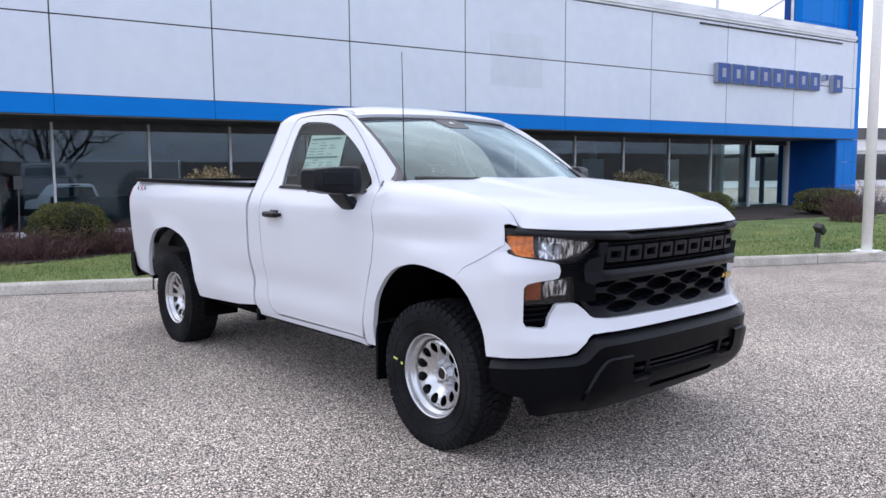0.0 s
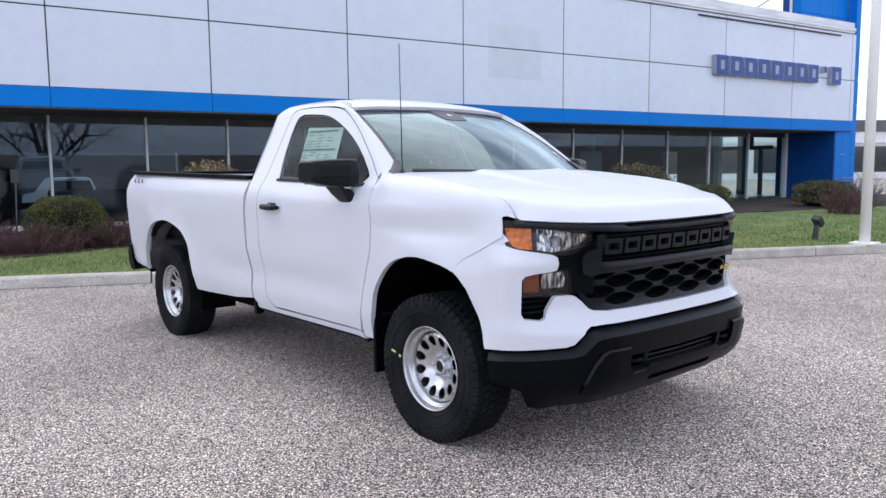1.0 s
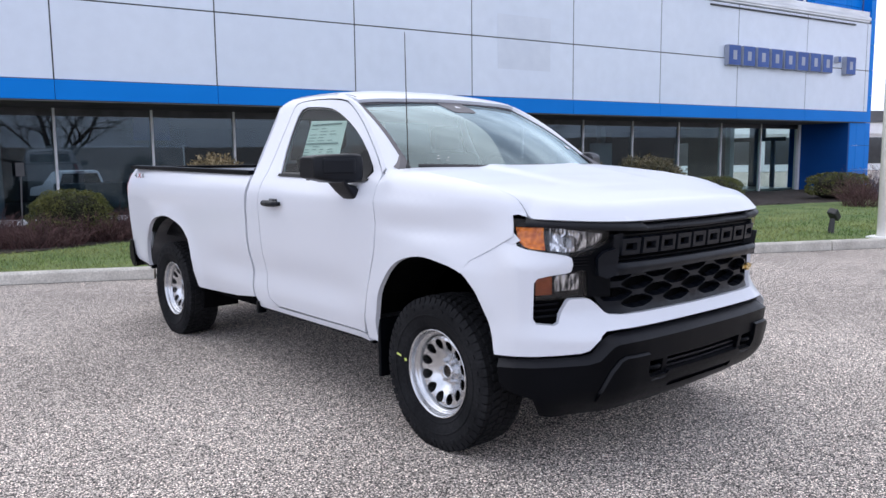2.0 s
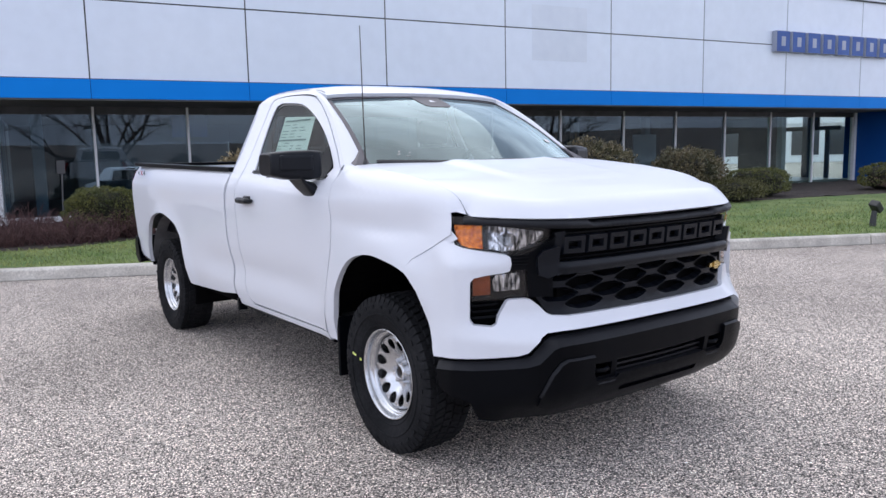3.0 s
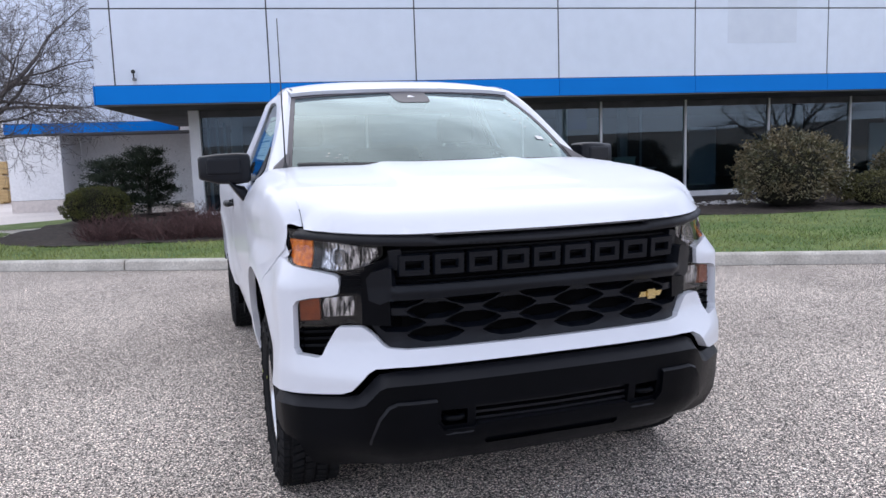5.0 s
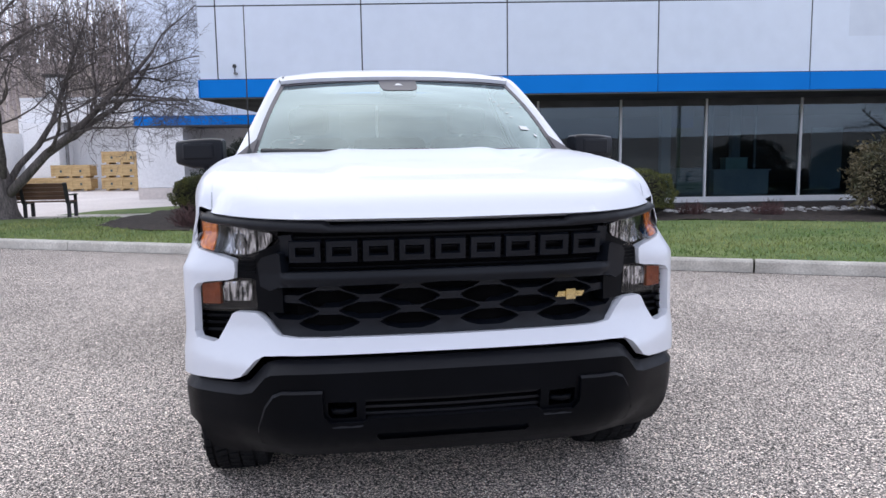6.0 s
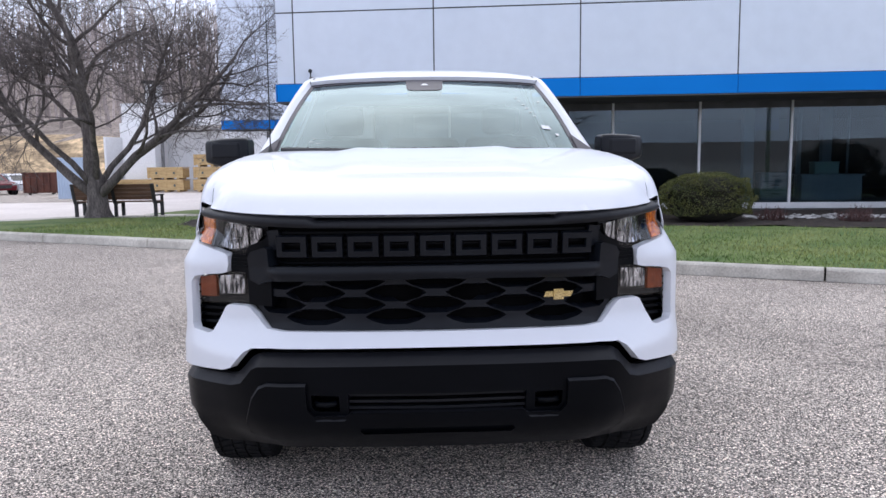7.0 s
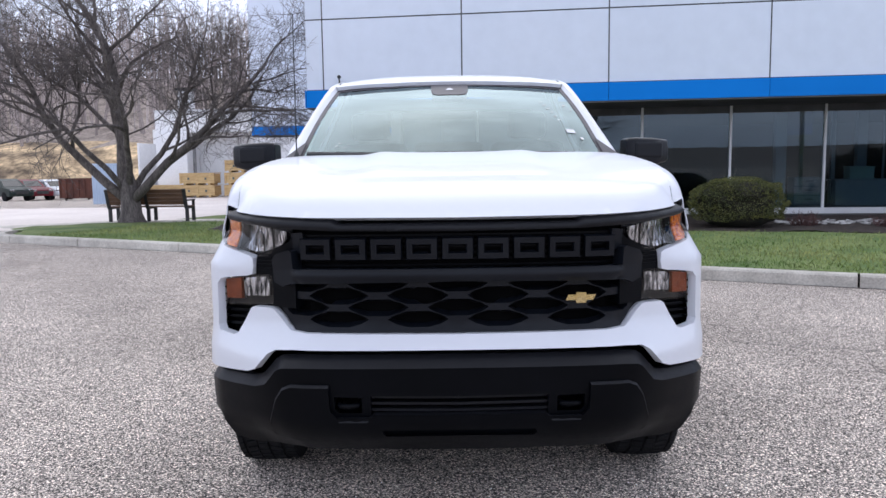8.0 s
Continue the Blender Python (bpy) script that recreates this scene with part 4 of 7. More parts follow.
part("tailgate_cap", boxes((-.80, .80, 4.455, 4.545, 1.402, 1.43), bevel=0.008), M_PLASTIC, TG)
pair("tail_light", sheet([(4.545, 1.10), (4.572, 1.12), (4.60, 1.36), (4.55, 1.385)], lambda y, z: (-side_x(min(y, 4.5), z) + 0.008, y, z), 0.04, (0.10, 0, 0)), M_RED_LENS, "red tail light")
rb = bmesh.new()
rows = []
for x, dy in ((-.985, -.05), (-.965, -.01), (-.90, .02), (0, .03), (.90, .02), (.965, -.01), (.985, -.05)):
    rows.append([rb.verts.new((x, y + dy, z)) for y, z in ((4.54, .735), (4.60, .735), (4.635, .66), (4.625, .56), (4.57, .50), (4.50, .485), (4.475, .53), (4.52, .60))])
for r0, r1 in zip(rows, rows[1:]):
    for k in range(8):
        rb.faces.new((r0[k], r0[(k + 1) % 8], r1[(k + 1) % 8], r1[k]))
rb.faces.new(rows[0])
rb.faces.new(rows[-1][::-1])
bmesh.ops.recalc_face_normals(rb, faces=rb.faces[:])
part("rear_bumper", rb, M_PLASTIC, TRUCK, "black rear step bumper")

# plans of the nose at three heights, sharing one parameter w along the outline
NW = [0, .15, .30, .45, .56, .64, .71, .775, .855, .926, 1.00, 1.12, 1.24, 1.32, 1.40]
PLAN_U = ([0, .15, .30, .45, .56, .64, .71, .767, .835, .885, .924, .945, .96, .97, .975], [-.885, -.885, -.881, -.873, -.858, -.825, -.777, -.727, -.645, -.578, -.505, -.42, -.34, -.27, -.2])
PLAN_M = ([0, .15, .30, .45, .56, .64, .71, .775, .855, .932, .978, 1.0, 1.006, 1.006, 1.0], [-.875, -.874, -.870, -.860, -.842, -.798, -.757, -.727, -.690, -.650, -.585, -.47, -.36, -.28, -.2])
PLAN_B = ([0, .15, .30, .45, .56, .64, .71, .775, .855, .940, .985, 1.005, 1.008, 1.006, 1.0], [-.925, -.925, -.922, -.915, -.905, -.885, -.845, -.80, -.735, -.66, -.58, -.47, -.38, -.28, -.2])


def plan(w, z):
    fu = interp(z, [1.0, 1.12], [0, 1])
    fb = interp(z, [.68, .78], [1, 0])
    x = y = 0.0
    for (px, py), f in ((PLAN_U, fu), (PLAN_B, fb), (PLAN_M, 1 - fu - fb)):
        x += interp(w, NW, px) * f
        y += interp(w, NW, py) * f
    k = interp(w, [1.0, 1.14], [0, 1]) * interp(z, [.60, .74], [0, 1])
    if k:
        x += (side_x(y, z) - x) * k
    return x, y


def nose_n(w, z=0.9):
    """Outward direction of the nose plan."""
    if w < 0.02:
        return Vector((0, -1))
    a, b = plan(max(w - 0.03, 0), z), plan(min(w + 0.03, 1.4), z)
    d = Vector((b[0] - a[0], b[1] - a[1])).normalized()
    return Vector((d.y, -d.x))


def nose(w, z, out=0.0):
    n = nose_n(w, z)
    x, y = plan(w, z)
    return (-(x + n.x * out), y + n.y * out, z)


NX, NY = PLAN_U


def nose_sheet(pts, out=0.0, step=0.03, depth=0.03, holes=(), bulge=None, flare_to=()):
    def f(s, z):
        o = out + (bulge(s, z) if bulge else 0)
        return nose(s, z, o)

    def fold(s, z):
        n = nose_n(s, z)
        dz = 0.0
        if flare_to:
            c = min(flare_to, key=lambda q: math.hypot((q[0] - s) * 0.3, q[1] - z))
            if math.hypot((c[0] - s) * 0.3, c[1] - z) < 0.045:
                dz = max(-0.011, min(0.011, (c[1] - z) * 0.45))
        return (n.x * depth, -n.y * depth, dz)
    return sheet(pts, f, step, fold if depth else None, holes)


def nose_part(name, pts, material, out=0.0, step=0.03, depth=0.03, holes=(), label="", bulge=None, parent=None, whole=True, flare_to=()):
    bm = nose_sheet(pts, out, step, depth, holes, bulge, flare_to)
    if whole:
        return part(name, mirror_add(bm), material, parent or TRUCK, label)
    return pair(name, bm, material, label, parent)


def X(w):
    return w


# white bumper cover
white = [(0, .71), (.60, .71), (.67, .706), (.70, .69), (.752, .628), (.785, .615), (.87, .606), (.98, .597), (1.115, .587),
         (1.14, .65), (1.17, .715), (1.21, .79), (1.255, .862), (1.31, .915), (1.348, .942), (1.295, 1.0), (1.12, 1.067), (1.04, 1.10), (.978, 1.123), (.988, 1.10), (.985, 1.083), (.95, 1.07), (.90, 1.061), (.84, 1.05), (.79, 1.04), (.774, 1.03), (.768, 1.0), (.776, .970), (.80, .963), (.87, .956), (.912, .946), (.926, .928),
         (.93, .765), (.918, .744), (.86, .735), (.842, .744), (.815, .79), (.788, .838), (.776, .846), (.705, .846), (.69, .84), (.66, .812), (.635, .782), (.618, .770), (.55, .765), (0, .762)]


def cover_bulge(s, z):
    # a crease over the bumper corner and a soft roll on the upper finger
    return 0.012 * interp(z, [.60, .68, .74], [1, 1, 0]) * interp(s, [.55, .75, 1.1], [0.2, 1, 0.2]) + 0.010 * math.exp(-((z - 1.0) / 0.03) ** 2) * interp(s, [.76, .82, .95], [0.3, 1, 0])


nose_part("bumper_cover", white, M_PAINT, 0.0, 0.025, 0.035, bulge=cover_bulge, label="white painted bumper cover")
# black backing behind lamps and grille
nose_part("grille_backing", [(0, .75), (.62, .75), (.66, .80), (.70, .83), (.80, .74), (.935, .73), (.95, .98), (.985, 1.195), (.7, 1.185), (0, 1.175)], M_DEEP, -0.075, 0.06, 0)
# lamp-side trim that joins the two lamps
nose_part("lamp_trim", [(.605, .85), (.698, .85), (.702, .962), (.712, .970), (.768, .972), (.766, 1.035), (.72, 1.06), (.672, 1.078), (.62, 1.10), (.605, 1.12)], M_PLASTIC, -0.012, 0.03, 0.05, whole=False)
for k in range(4):
    z = .99 + 0.014 * k
    nose_part("trim_rib", [(.70, z), (.762, z), (.762, z + .006), (.70, z + .006)], M_PLASTIC, -0.008, 0.03, 0.01, whole=False)
# top bar under the hood, leaning back
def bar_slope(s, z):
    lo = interp(s, [0, .45, .62, .775, .945], [1.137, 1.142, 1.150, 1.160, 1.170])
    hi = interp(s, [0, .425, .45, .6, .945], [1.166, 1.167, 1.186, 1.194, 1.205])
    f = max(0.0, min(1.0, (z - lo) / (hi - lo)))
    return -0.034 * max(0.0, f - 0.45) / 0.55 - 0.010 * max(0.0, 0.3 - f) / 0.3


nose_part("grille_top_bar", [(0, 1.137), (.45, 1.142), (.62, 1.150), (.775, 1.160), (.90, 1.167), (.938, 1.170), (.945, 1.205), (.90, 1.203), (.775, 1.199), (.60, 1.194), (.45, 1.186), (.425, 1.167), (0, 1.166)],
          M_BAR, 0.018, 0.013, 0.05, bulge=bar_slope)
# black strip painted as the shade in the slit under the hood
nose_part("hood_gap_trim", [(0, 1.150), (.43, 1.152), (.46, 1.165), (.94, 1.190), (.94, 1.202), (.7, 1.196), (0, 1.190)], M_DEEP, -0.07, 0.05, 0.03)
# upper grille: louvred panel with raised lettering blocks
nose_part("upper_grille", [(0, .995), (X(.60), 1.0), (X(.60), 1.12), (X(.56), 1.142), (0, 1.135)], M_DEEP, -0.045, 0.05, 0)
for k in range(6):
    z = 1.008 + 0.022 * k
    nose_part("grille_louvre", [(0, z), (X(.595), z), (X(.595), z + .008), (0, z + .008)], M_PLASTIC, -0.03, 0.06, 0.03)
nose_part("grille_end_block", [(X(.555), 1.055), (X(.605), 1.06), (X(.61), 1.13), (X(.565), 1.135)], M_SATIN, -0.012, 0.03, 0.03, whole=False)
for k in range(9):
    c = -0.515 + k * 0.12875

    def letter(u, z, c=c):
        s = abs(c + u)
        p = nose(s, z, 0.0)
        return (math.copysign(p[0], c + u), p[1], p[2])

    outer = [(-.054, 1.036), (.054, 1.036), (.054, 1.110), (-.054, 1.110)]
    inner = [(-.034, 1.056), (.034, 1.056), (.034, 1.090), (-.034, 1.090)]

    def slope(u, z):
        k = 1 if abs(u) > .045 or abs(z - 1.073) > .03 else -1
        return (0.005 * k * (u > 0) - 0.005 * k * (u < 0), 0.022, 0.006 * k * (1 if z > 1.073 else -1))
    bm = sheet(outer, letter, 0.03, slope, holes=[inner])
    part("raised_block", bm, M_SATIN, TRUCK)
# middle bar with brackets at its ends
nose_part("grille_middle_bar", [(0, .958), (X(.60), .948), (X(.63), .935), (X(.665), .95), (X(.672), 1.03), (X(.655), 1.055), (X(.605), 1.072), (X(.592), 1.068), (X(.588), 1.002), (0, 1.002)],
          M_SATIN, 0.012, 0.012, 0.06, bulge=lambda s, z: 0.016 * interp(z, [.948, .972, .990, 1.003], [0, 1, 1, 0]) if s < .585 else 0.012)
# lower grille: stretched six-sided openings
holes = []
pitch = 0.293
for r, zc in enumerate((0.945, 0.900, 0.856, 0.812)):
    for k in range(-3, 4):
        xc = k * pitch + (0 if r % 2 == 0 else pitch / 2)
        clip = (.657, .657, .648, .612)[r]
        if xc < -0.02 or xc > clip - 0.03:
            continue
        h0, h1 = 0.031, 0.031
        if r == 0:
            h1 = 0.006
        if r == 3:
            h0 = 0.028
        x0, x1 = xc - 0.112, min(xc + 0.112, 0.60)
        if abs(xc) < 0.02:
            hole = [(0.0, zc - h0), (X(.04), zc - h0), (X(.085), zc - h0 * .55), (X(.112), zc), (X(.085), zc + h1 * .55), (X(.04), zc + h1), (0.0, zc + h1)]
        else:
            hole = [(X(xc - .04), zc - h0), (X(min(xc + .04, clip - .012)), zc - h0), (X(min(xc + .085, clip - .004)), zc - h0 * .55), (X(min(xc + .112, clip)), zc), (X(min(xc + .085, clip - .004)), zc + h1 * .55), (X(min(xc + .04, clip - .012)), zc + h1), (X(xc - .04), zc + h1), (X(xc - .085), zc + h1 * .55), (X(xc - .112), zc), (X(xc - .085), zc - h0 * .55)]
        holes.append(hole)
nose_part("lower_grille", [(-0.0, .766), (X(.61), .766), (X(.64), .80), (X(.672), .85), (X(.672), .955), (0, .957)], M_SATIN, -0.02, 0.03, 0.04, holes=holes, flare_to=[(sum(a for a, b in h) / len(h), sum(b for a, b in h) / len(h)) for h in holes])
# plain gold badge plate
bm = bmesh.new()
for a in ([(-.055, -.010), (.045, -.010), (.055, .010), (-.045, .010)], [(-.018, -.019), (.018, -.019), (.018, .019), (-.018, .019)]):
    vs = [bm.verts.new((p[0], -0.006 if abs(p[1]) > .015 else 0.0, p[1])) for p in a]
    f = bm.faces.new(vs)
    r = bmesh.ops.extrude_face_region(bm, geom=[f])
    for v in r["geom"]:
        if isinstance(v, bmesh.types.BMVert):
            v.co.y += 0.014
bmesh.ops.recalc_face_normals(bm, faces=bm.faces[:])
badge = part("badge", bm, M_GOLD, TRUCK, "small gold badge plate on the grille")
badge.location = (0.44, -0.895, 0.893)
badge.rotation_euler = (0, 0, radians(3))

# head lamps: bowl, amber side, clear part, lens
bowl = [(.638, 1.108), (.70, 1.044), (.775, 1.037), (.84, 1.052), (.90, 1.063), (.95, 1.072), (.982, 1.085), (.988, 1.105), (.995, 1.15), (1.0, 1.203), (.90, 1.19), (.775, 1.17), (.638, 1.148)]
for name, pts, out, material in (
        ("headlamp_bowl", bowl, -0.06, M_GLOSS_BLACK),
        ("amber_reflector", [(.874, 1.066), (.93, 1.072), (.958, 1.081), (.974, 1.102), (.986, 1.165), (.874, 1.164)], -0.007, M_AMBER),
        ("headlamp_reflector", [(.712, 1.058), (.80, 1.052), (.853, 1.062), (.853, 1.162), (.775, 1.152), (.712, 1.142)], -0.036, M_CHROME),
        ("lamp_reflector", [(.652, 1.108), (.695, 1.064), (.707, 1.058), (.707, 1.140), (.652, 1.134)], -0.042, M_CHROME)):
    nose_part(name, pts, material, out, 0.025, 0.02, whole=False)
nose_part("lamp_border", [(.95, 1.066), (1.0, 1.076), (1.02, 1.10), (1.03, 1.15), (1.03, 1.206), (.93, 1.20), (.90, 1.182), (.864, 1.176), (.864, 1.166), (.90, 1.168), (.988, 1.169), (.983, 1.14), (.975, 1.104), (.958, 1.083), (.945, 1.074)], M_GLOSS_BLACK, -0.004, 0.03, 0.02, whole=False)
nose_part("lamp_divider", [(.856, 1.058), (.872, 1.060), (.872, 1.168), (.856, 1.168)], M_GLOSS_BLACK, -0.012, 0.03, 0.03, whole=False)
nose_part("projector_rim", curve_pts([(.752, 1.10), (.77, 1.125), (.80, 1.13), (.822, 1.105), (.80, 1.075), (.77, 1.075)], 0.01, True), M_FLUTED, -0.032, 0.02, 0.01, whole=False)
for o in nose_part("headlamp_lens", bowl, M_LENS, -0.001, 0.04, 0, whole=False, label="clear headlamp lens"):
    o.visible_shadow = False
# lower lamps and ducts
low = [(.70, .85), (.786, .845), (.92, .842), (.922, .93), (.905, .943), (.87, .952), (.775, .966), (.70, .972)]
nose_part("lower_lamp_bowl", low, M_GLOSS_BLACK, -0.05, 0.04, 0.02, whole=False)
nose_part("lower_amber_reflector", [(.848, .868), (.915, .866), (.915, .940), (.848, .950)], M_AMBER_DIM, -0.03, 0.03, 0.015, whole=False)
nose_part("lower_lamp_reflector", [(.728, .884), (.832, .880), (.838, .93), (.825, .950), (.728, .958)], M_CHROME, -0.032, 0.03, 0.015, whole=False)
for o in nose_part("lower_lamp_lens", low, M_LENS, -0.018, 0.05, 0, whole=False):
    o.visible_shadow = False
for k in range(3):
    z = .765 + .026 * k
    nose_part("duct_slat", [(.815, z), (.915, z - .004), (.915, z + .006), (.81, z + .010)], M_PLASTIC, -0.045, 0.04, 0.03, whole=False)
for k in range(6):
    z = .765 + .028 * k
    nose_part("duct_fin", [(.912, z), (.922, z), (.922, z + .007), (.912, z + .007)], M_PLASTIC, -0.03, 0.03, 0.03, whole=False)


# black front bumper
def bump_out(s, z):
    return interp(z, [.26, .32, .38, .44, .53, .655], [-.20, -.12, -.05, -.012, .006, .018]) * interp(s, [.7, .8, .93, 1.1], [1, .85, .3, .2])


CH_W = [0, .58, .64, .66, .712, .755, .87, .98, 1.10]
CH_LOW = [.652, .652, .648, .637, .576, .562, .552, .544, .532]
CH_TOP = [.69, .69, .688, .684, .642, .602, .588, .580, .567]


def chamfer_out(s, z):
    lo, hi = interp(s, CH_W, CH_LOW), interp(s, CH_W, CH_TOP)
    return bump_out(s, lo) - 0.052 * max(0.0, min(1.0, (z - lo) / (hi - lo))) ** 1.15 * interp(s, [.62, .8], [1, .45])


nose_part("bumper_top_strip", list(zip(CH_W, CH_LOW)) + [(1.105, .567), (.98, .580), (.87, .588), (.775, .597), (.74, .607), (.69, .668), (.665, .684), (.60, .69), (0, .69)], M_BAR, 0.0, 0.02, 0.03, bulge=chamfer_out)
black = list(zip(CH_W, CH_LOW)) + [(1.09, .455), (1.05, .432), (1.0, .418), (.955, .408), (.932, .400), (.922, .360), (.91, .312), (.87, .294), (.70, .288), (.30, .290), (.24, .284), (0, .284)]
pocket = [(.352, .482), (.438, .482), (.452, .50), (.452, .546), (.352, .542)]
nose_part("front_bumper", black, M_PLASTIC, 0.0, 0.028, 0.06, bulge=bump_out, holes=[[(0.0, .468), (.32, .474), (.32, .550), (0.0, .546)], pocket], label="black moulded front bumper")
nose_part("bumper_recess", [(0, .40), (.58, .40), (.58, .60), (0, .60)], M_DEEP, -0.09, 0.06, 0)
for z in (.482, .506, .530):
    nose_part("bumper_slat", [(0, z), (.33, z + .004), (.33, z + .013), (0, z + .009)], M_BAR, -0.022, 0.05, 0.04)
slot = [(0.0, .388), (.27, .386), (.282, .400), (.276, .416), (0.0, .414)]
nose_part("bumper_lower_panel", [(0, .478), (.31, .480), (.328, .466), (.442, .466), (.466, .495), (.468, .583), (.605, .583), (.632, .570), (.66, .527), (.705, .42), (.715, .375), (.69, .352), (.40, .350), (.30, .342), (0, .340)], M_PLASTIC, 0.017, 0.03, 0.03, bulge=bump_out, holes=[slot])
# bevel strip in a paler black, which paints in the edge highlight
rim = [(.703, .42), (.66, .527), (.632, .570), (.605, .583), (.468, .583)]
rim_out = [(.713, .424), (.669, .531), (.638, .577), (.607, .591), (.468, .591)]
nose_part("panel_edge", rim + rim_out[::-1], M_BAR, 0.0175, 0.02, 0.02, whole=False, bulge=lambda s, z: bump_out(s, z) - (0.012 if min(math.hypot(s - a, z - b) for a, b in split_edges(rim, 0.004)[:-30]) > 0.005 else 0.0))
nose_part("bumper_ledge", [(0, .462), (.318, .464), (.335, .450), (.436, .450), (.446, .4665), (.328, .4665), (.31, .4805), (0, .4785)], M_BAR, 0.019, 0.03, 0.03, bulge=lambda s, z: bump_out(s, z) - 0.012 * interp(z, [.45, .475], [0, 1]))
hook_bm = bmesh.new()
tube(hook_bm, [(-.438, -.84, .508), (-.438, -.895, .510), (-.428, -.918, .511), (-.40, -.926, .511), (-.372, -.918, .511), (-.362, -.895, .510), (-.362, -.84, .508)], 0.0105, 8)
pair("tow_hook", hook_bm, M_PLASTIC, smooth=True)
nose_part("air_dam", [(0, .302), (.70, .312), (.88, .325), (.97, .36), (1.02, .39), (1.03, .47), (.95, .44), (.86, .38), (0, .36)], M_PLASTIC, -0.15, 0.05, 0.02)


# hood
def lip_y(x):
    return interp(abs(x), NX, NY)


def hood_z(x, y):
    a = abs(x)
    zt, xh = hood_edge(y)
    zc = interp(y, [-.885, -.75, -.6, -.4, -.1, .2, .45], [1.235, 1.272, 1.303, 1.337, 1.383, 1.425, 1.45])
    t = min(a / max(xh, 0.1), 1.0)
    zs = max(shoulder(y), zt)
    m = zc + (zs - zc) * t ** 2.6 - (zs - zt) * interp(t, [.86, .91, .95, .98, 1], [0, .06, .26, .6, 1])
    m += 0.015 * (0.5 + 0.5 * math.cos(math.pi * interp(a, [.33, .46], [0, 1]))) * interp(y, [-.45, -.1, .1], [0, .7, 1])
    m -= 0.007 * math.exp(-(a / .30) ** 4) * interp(y, [-.2, -.1, .2], [0, .8, 1])
    d = max(y - lip_y(x), 0.0)
    zl = interp(a, [0, .5, .7, .8, .9], [1.186, 1.189, 1.194, 1.199, 1.205])
    f = 1 - (1 - min(d / 0.13, 1.0)) ** 2.6
    return zl + (m - zl) * f


hood_half = [(0, lip_y(0) - .004)] + [(x, lip_y(x) - .004) for x in (.15, .3, .45, .56, .64, .71, .767, .80, .835)] + [(.857, -.612), (.866, -.585)] + [(hood_edge(y)[1] - .006, y) for y in (-.548, -.532, -.514, -.485, -.453, -.4, -.25, -.1, .1, .25, .42)] + [(.70, .36), (.5, .27), (.25, .215), (0, .20)]
bm = sheet(hood_half, lambda x, y: (-x, y, hood_z(x, y)), 0.028, lambda x, y: (0.012 if x > .8 else 0, 0.035 if y < -.55 else 0, -0.012 if y < -.55 else -0.035))
part("hood", mirror_add(bm), M_PAINT, TRUCK, "white hood with a raised centre")


pair("hood_seam", sheet([(-.535, -.02), (.42, -.02), (.42, .010), (-.535, .010)], lambda y, d: (-hood_edge(y)[1] - d, y, hood_edge(y)[0] - 0.014), 0.03), M_DEEP)


# windshield
def ws(u, v, out=0.0):
    """u across (-1..1), v up (0..1)."""
    xb, xt = 0.80, 0.672
    yb, yt = 0.21 + 0.22 * u * u, 1.04 + 0.05 * u * u
    zb, zt = 1.428 - 0.01 * u * u, 1.846 - 0.03 * u * u
    bow = 0.035 * math.sin(math.pi * v) * (1 - 0.3 * u * u)
    return (u * (xb + (xt - xb) * v), yb + (yt - yb) * v - (bow + out) * 0.45, zb + (zt - zb) * v + (bow + out) * 0.9)


full = [(-1, 0), (1, 0), (1, 1), (-1, 1)]
o = part("windshield", sheet(full, lambda u, v: ws(u, v), 0.09), M_WINDSHIELD, TRUCK, "windshield reflecting the pale sky")
o.visible_shadow = False
part("windshield_border", sheet(full, lambda u, v: ws(u, v, 0.0025), 0.06, None, holes=[[(-.968, .014), (.968, .014), (.965, .965), (.16, .957), (.15, .82), (.135, .775), (.10, .755), (-.10, .755), (-.135, .775), (-.15, .82), (-.16, .957), (-.965, .965)]]), M_FRIT, TRUCK)
part("sensor_housing", sheet(curve_pts([(-.15, .95), (-.14, .80), (-.11, .765), (.11, .765), (.14, .80), (.15, .95)], 0.05), lambda u, v: ws(u, v, -0.012), 0.06, (0, 0.05, -0.03)), M_PLASTIC, TRUCK, "black camera housing behind the glass")
bm = bmesh.new()
bm.faces.new([bm.verts.new(ws(a, b, 0.005)) for a, b in ((-.035, .85), (.035, .85), (.012, .89), (-.012, .89))])
part("sensor_window", bm, M_ALU, TRUCK)
wiper = bmesh.new()
for u0, u1 in ((-.93, -.10), (-.02, .78)):
    pts = [ws(u0 + (u1 - u0) * k / 8, (0.004 if u0 < -.5 else -0.06) - 0.06 * k / 8, 0.016) for k in range(9)]
    tube(wiper, pts, 0.012, 6)
part("wiper", wiper, M_BLACK_METAL, TRUCK)
part("cowl", sheet([(-.84, .16), (.84, .16), (.84, .47), (-.84, .47)], lambda x, y: (x, y + 0.06, 1.395 + 0.02 * (1 - (x / .85) ** 2)), 0.1), M_PLASTIC, TRUCK)


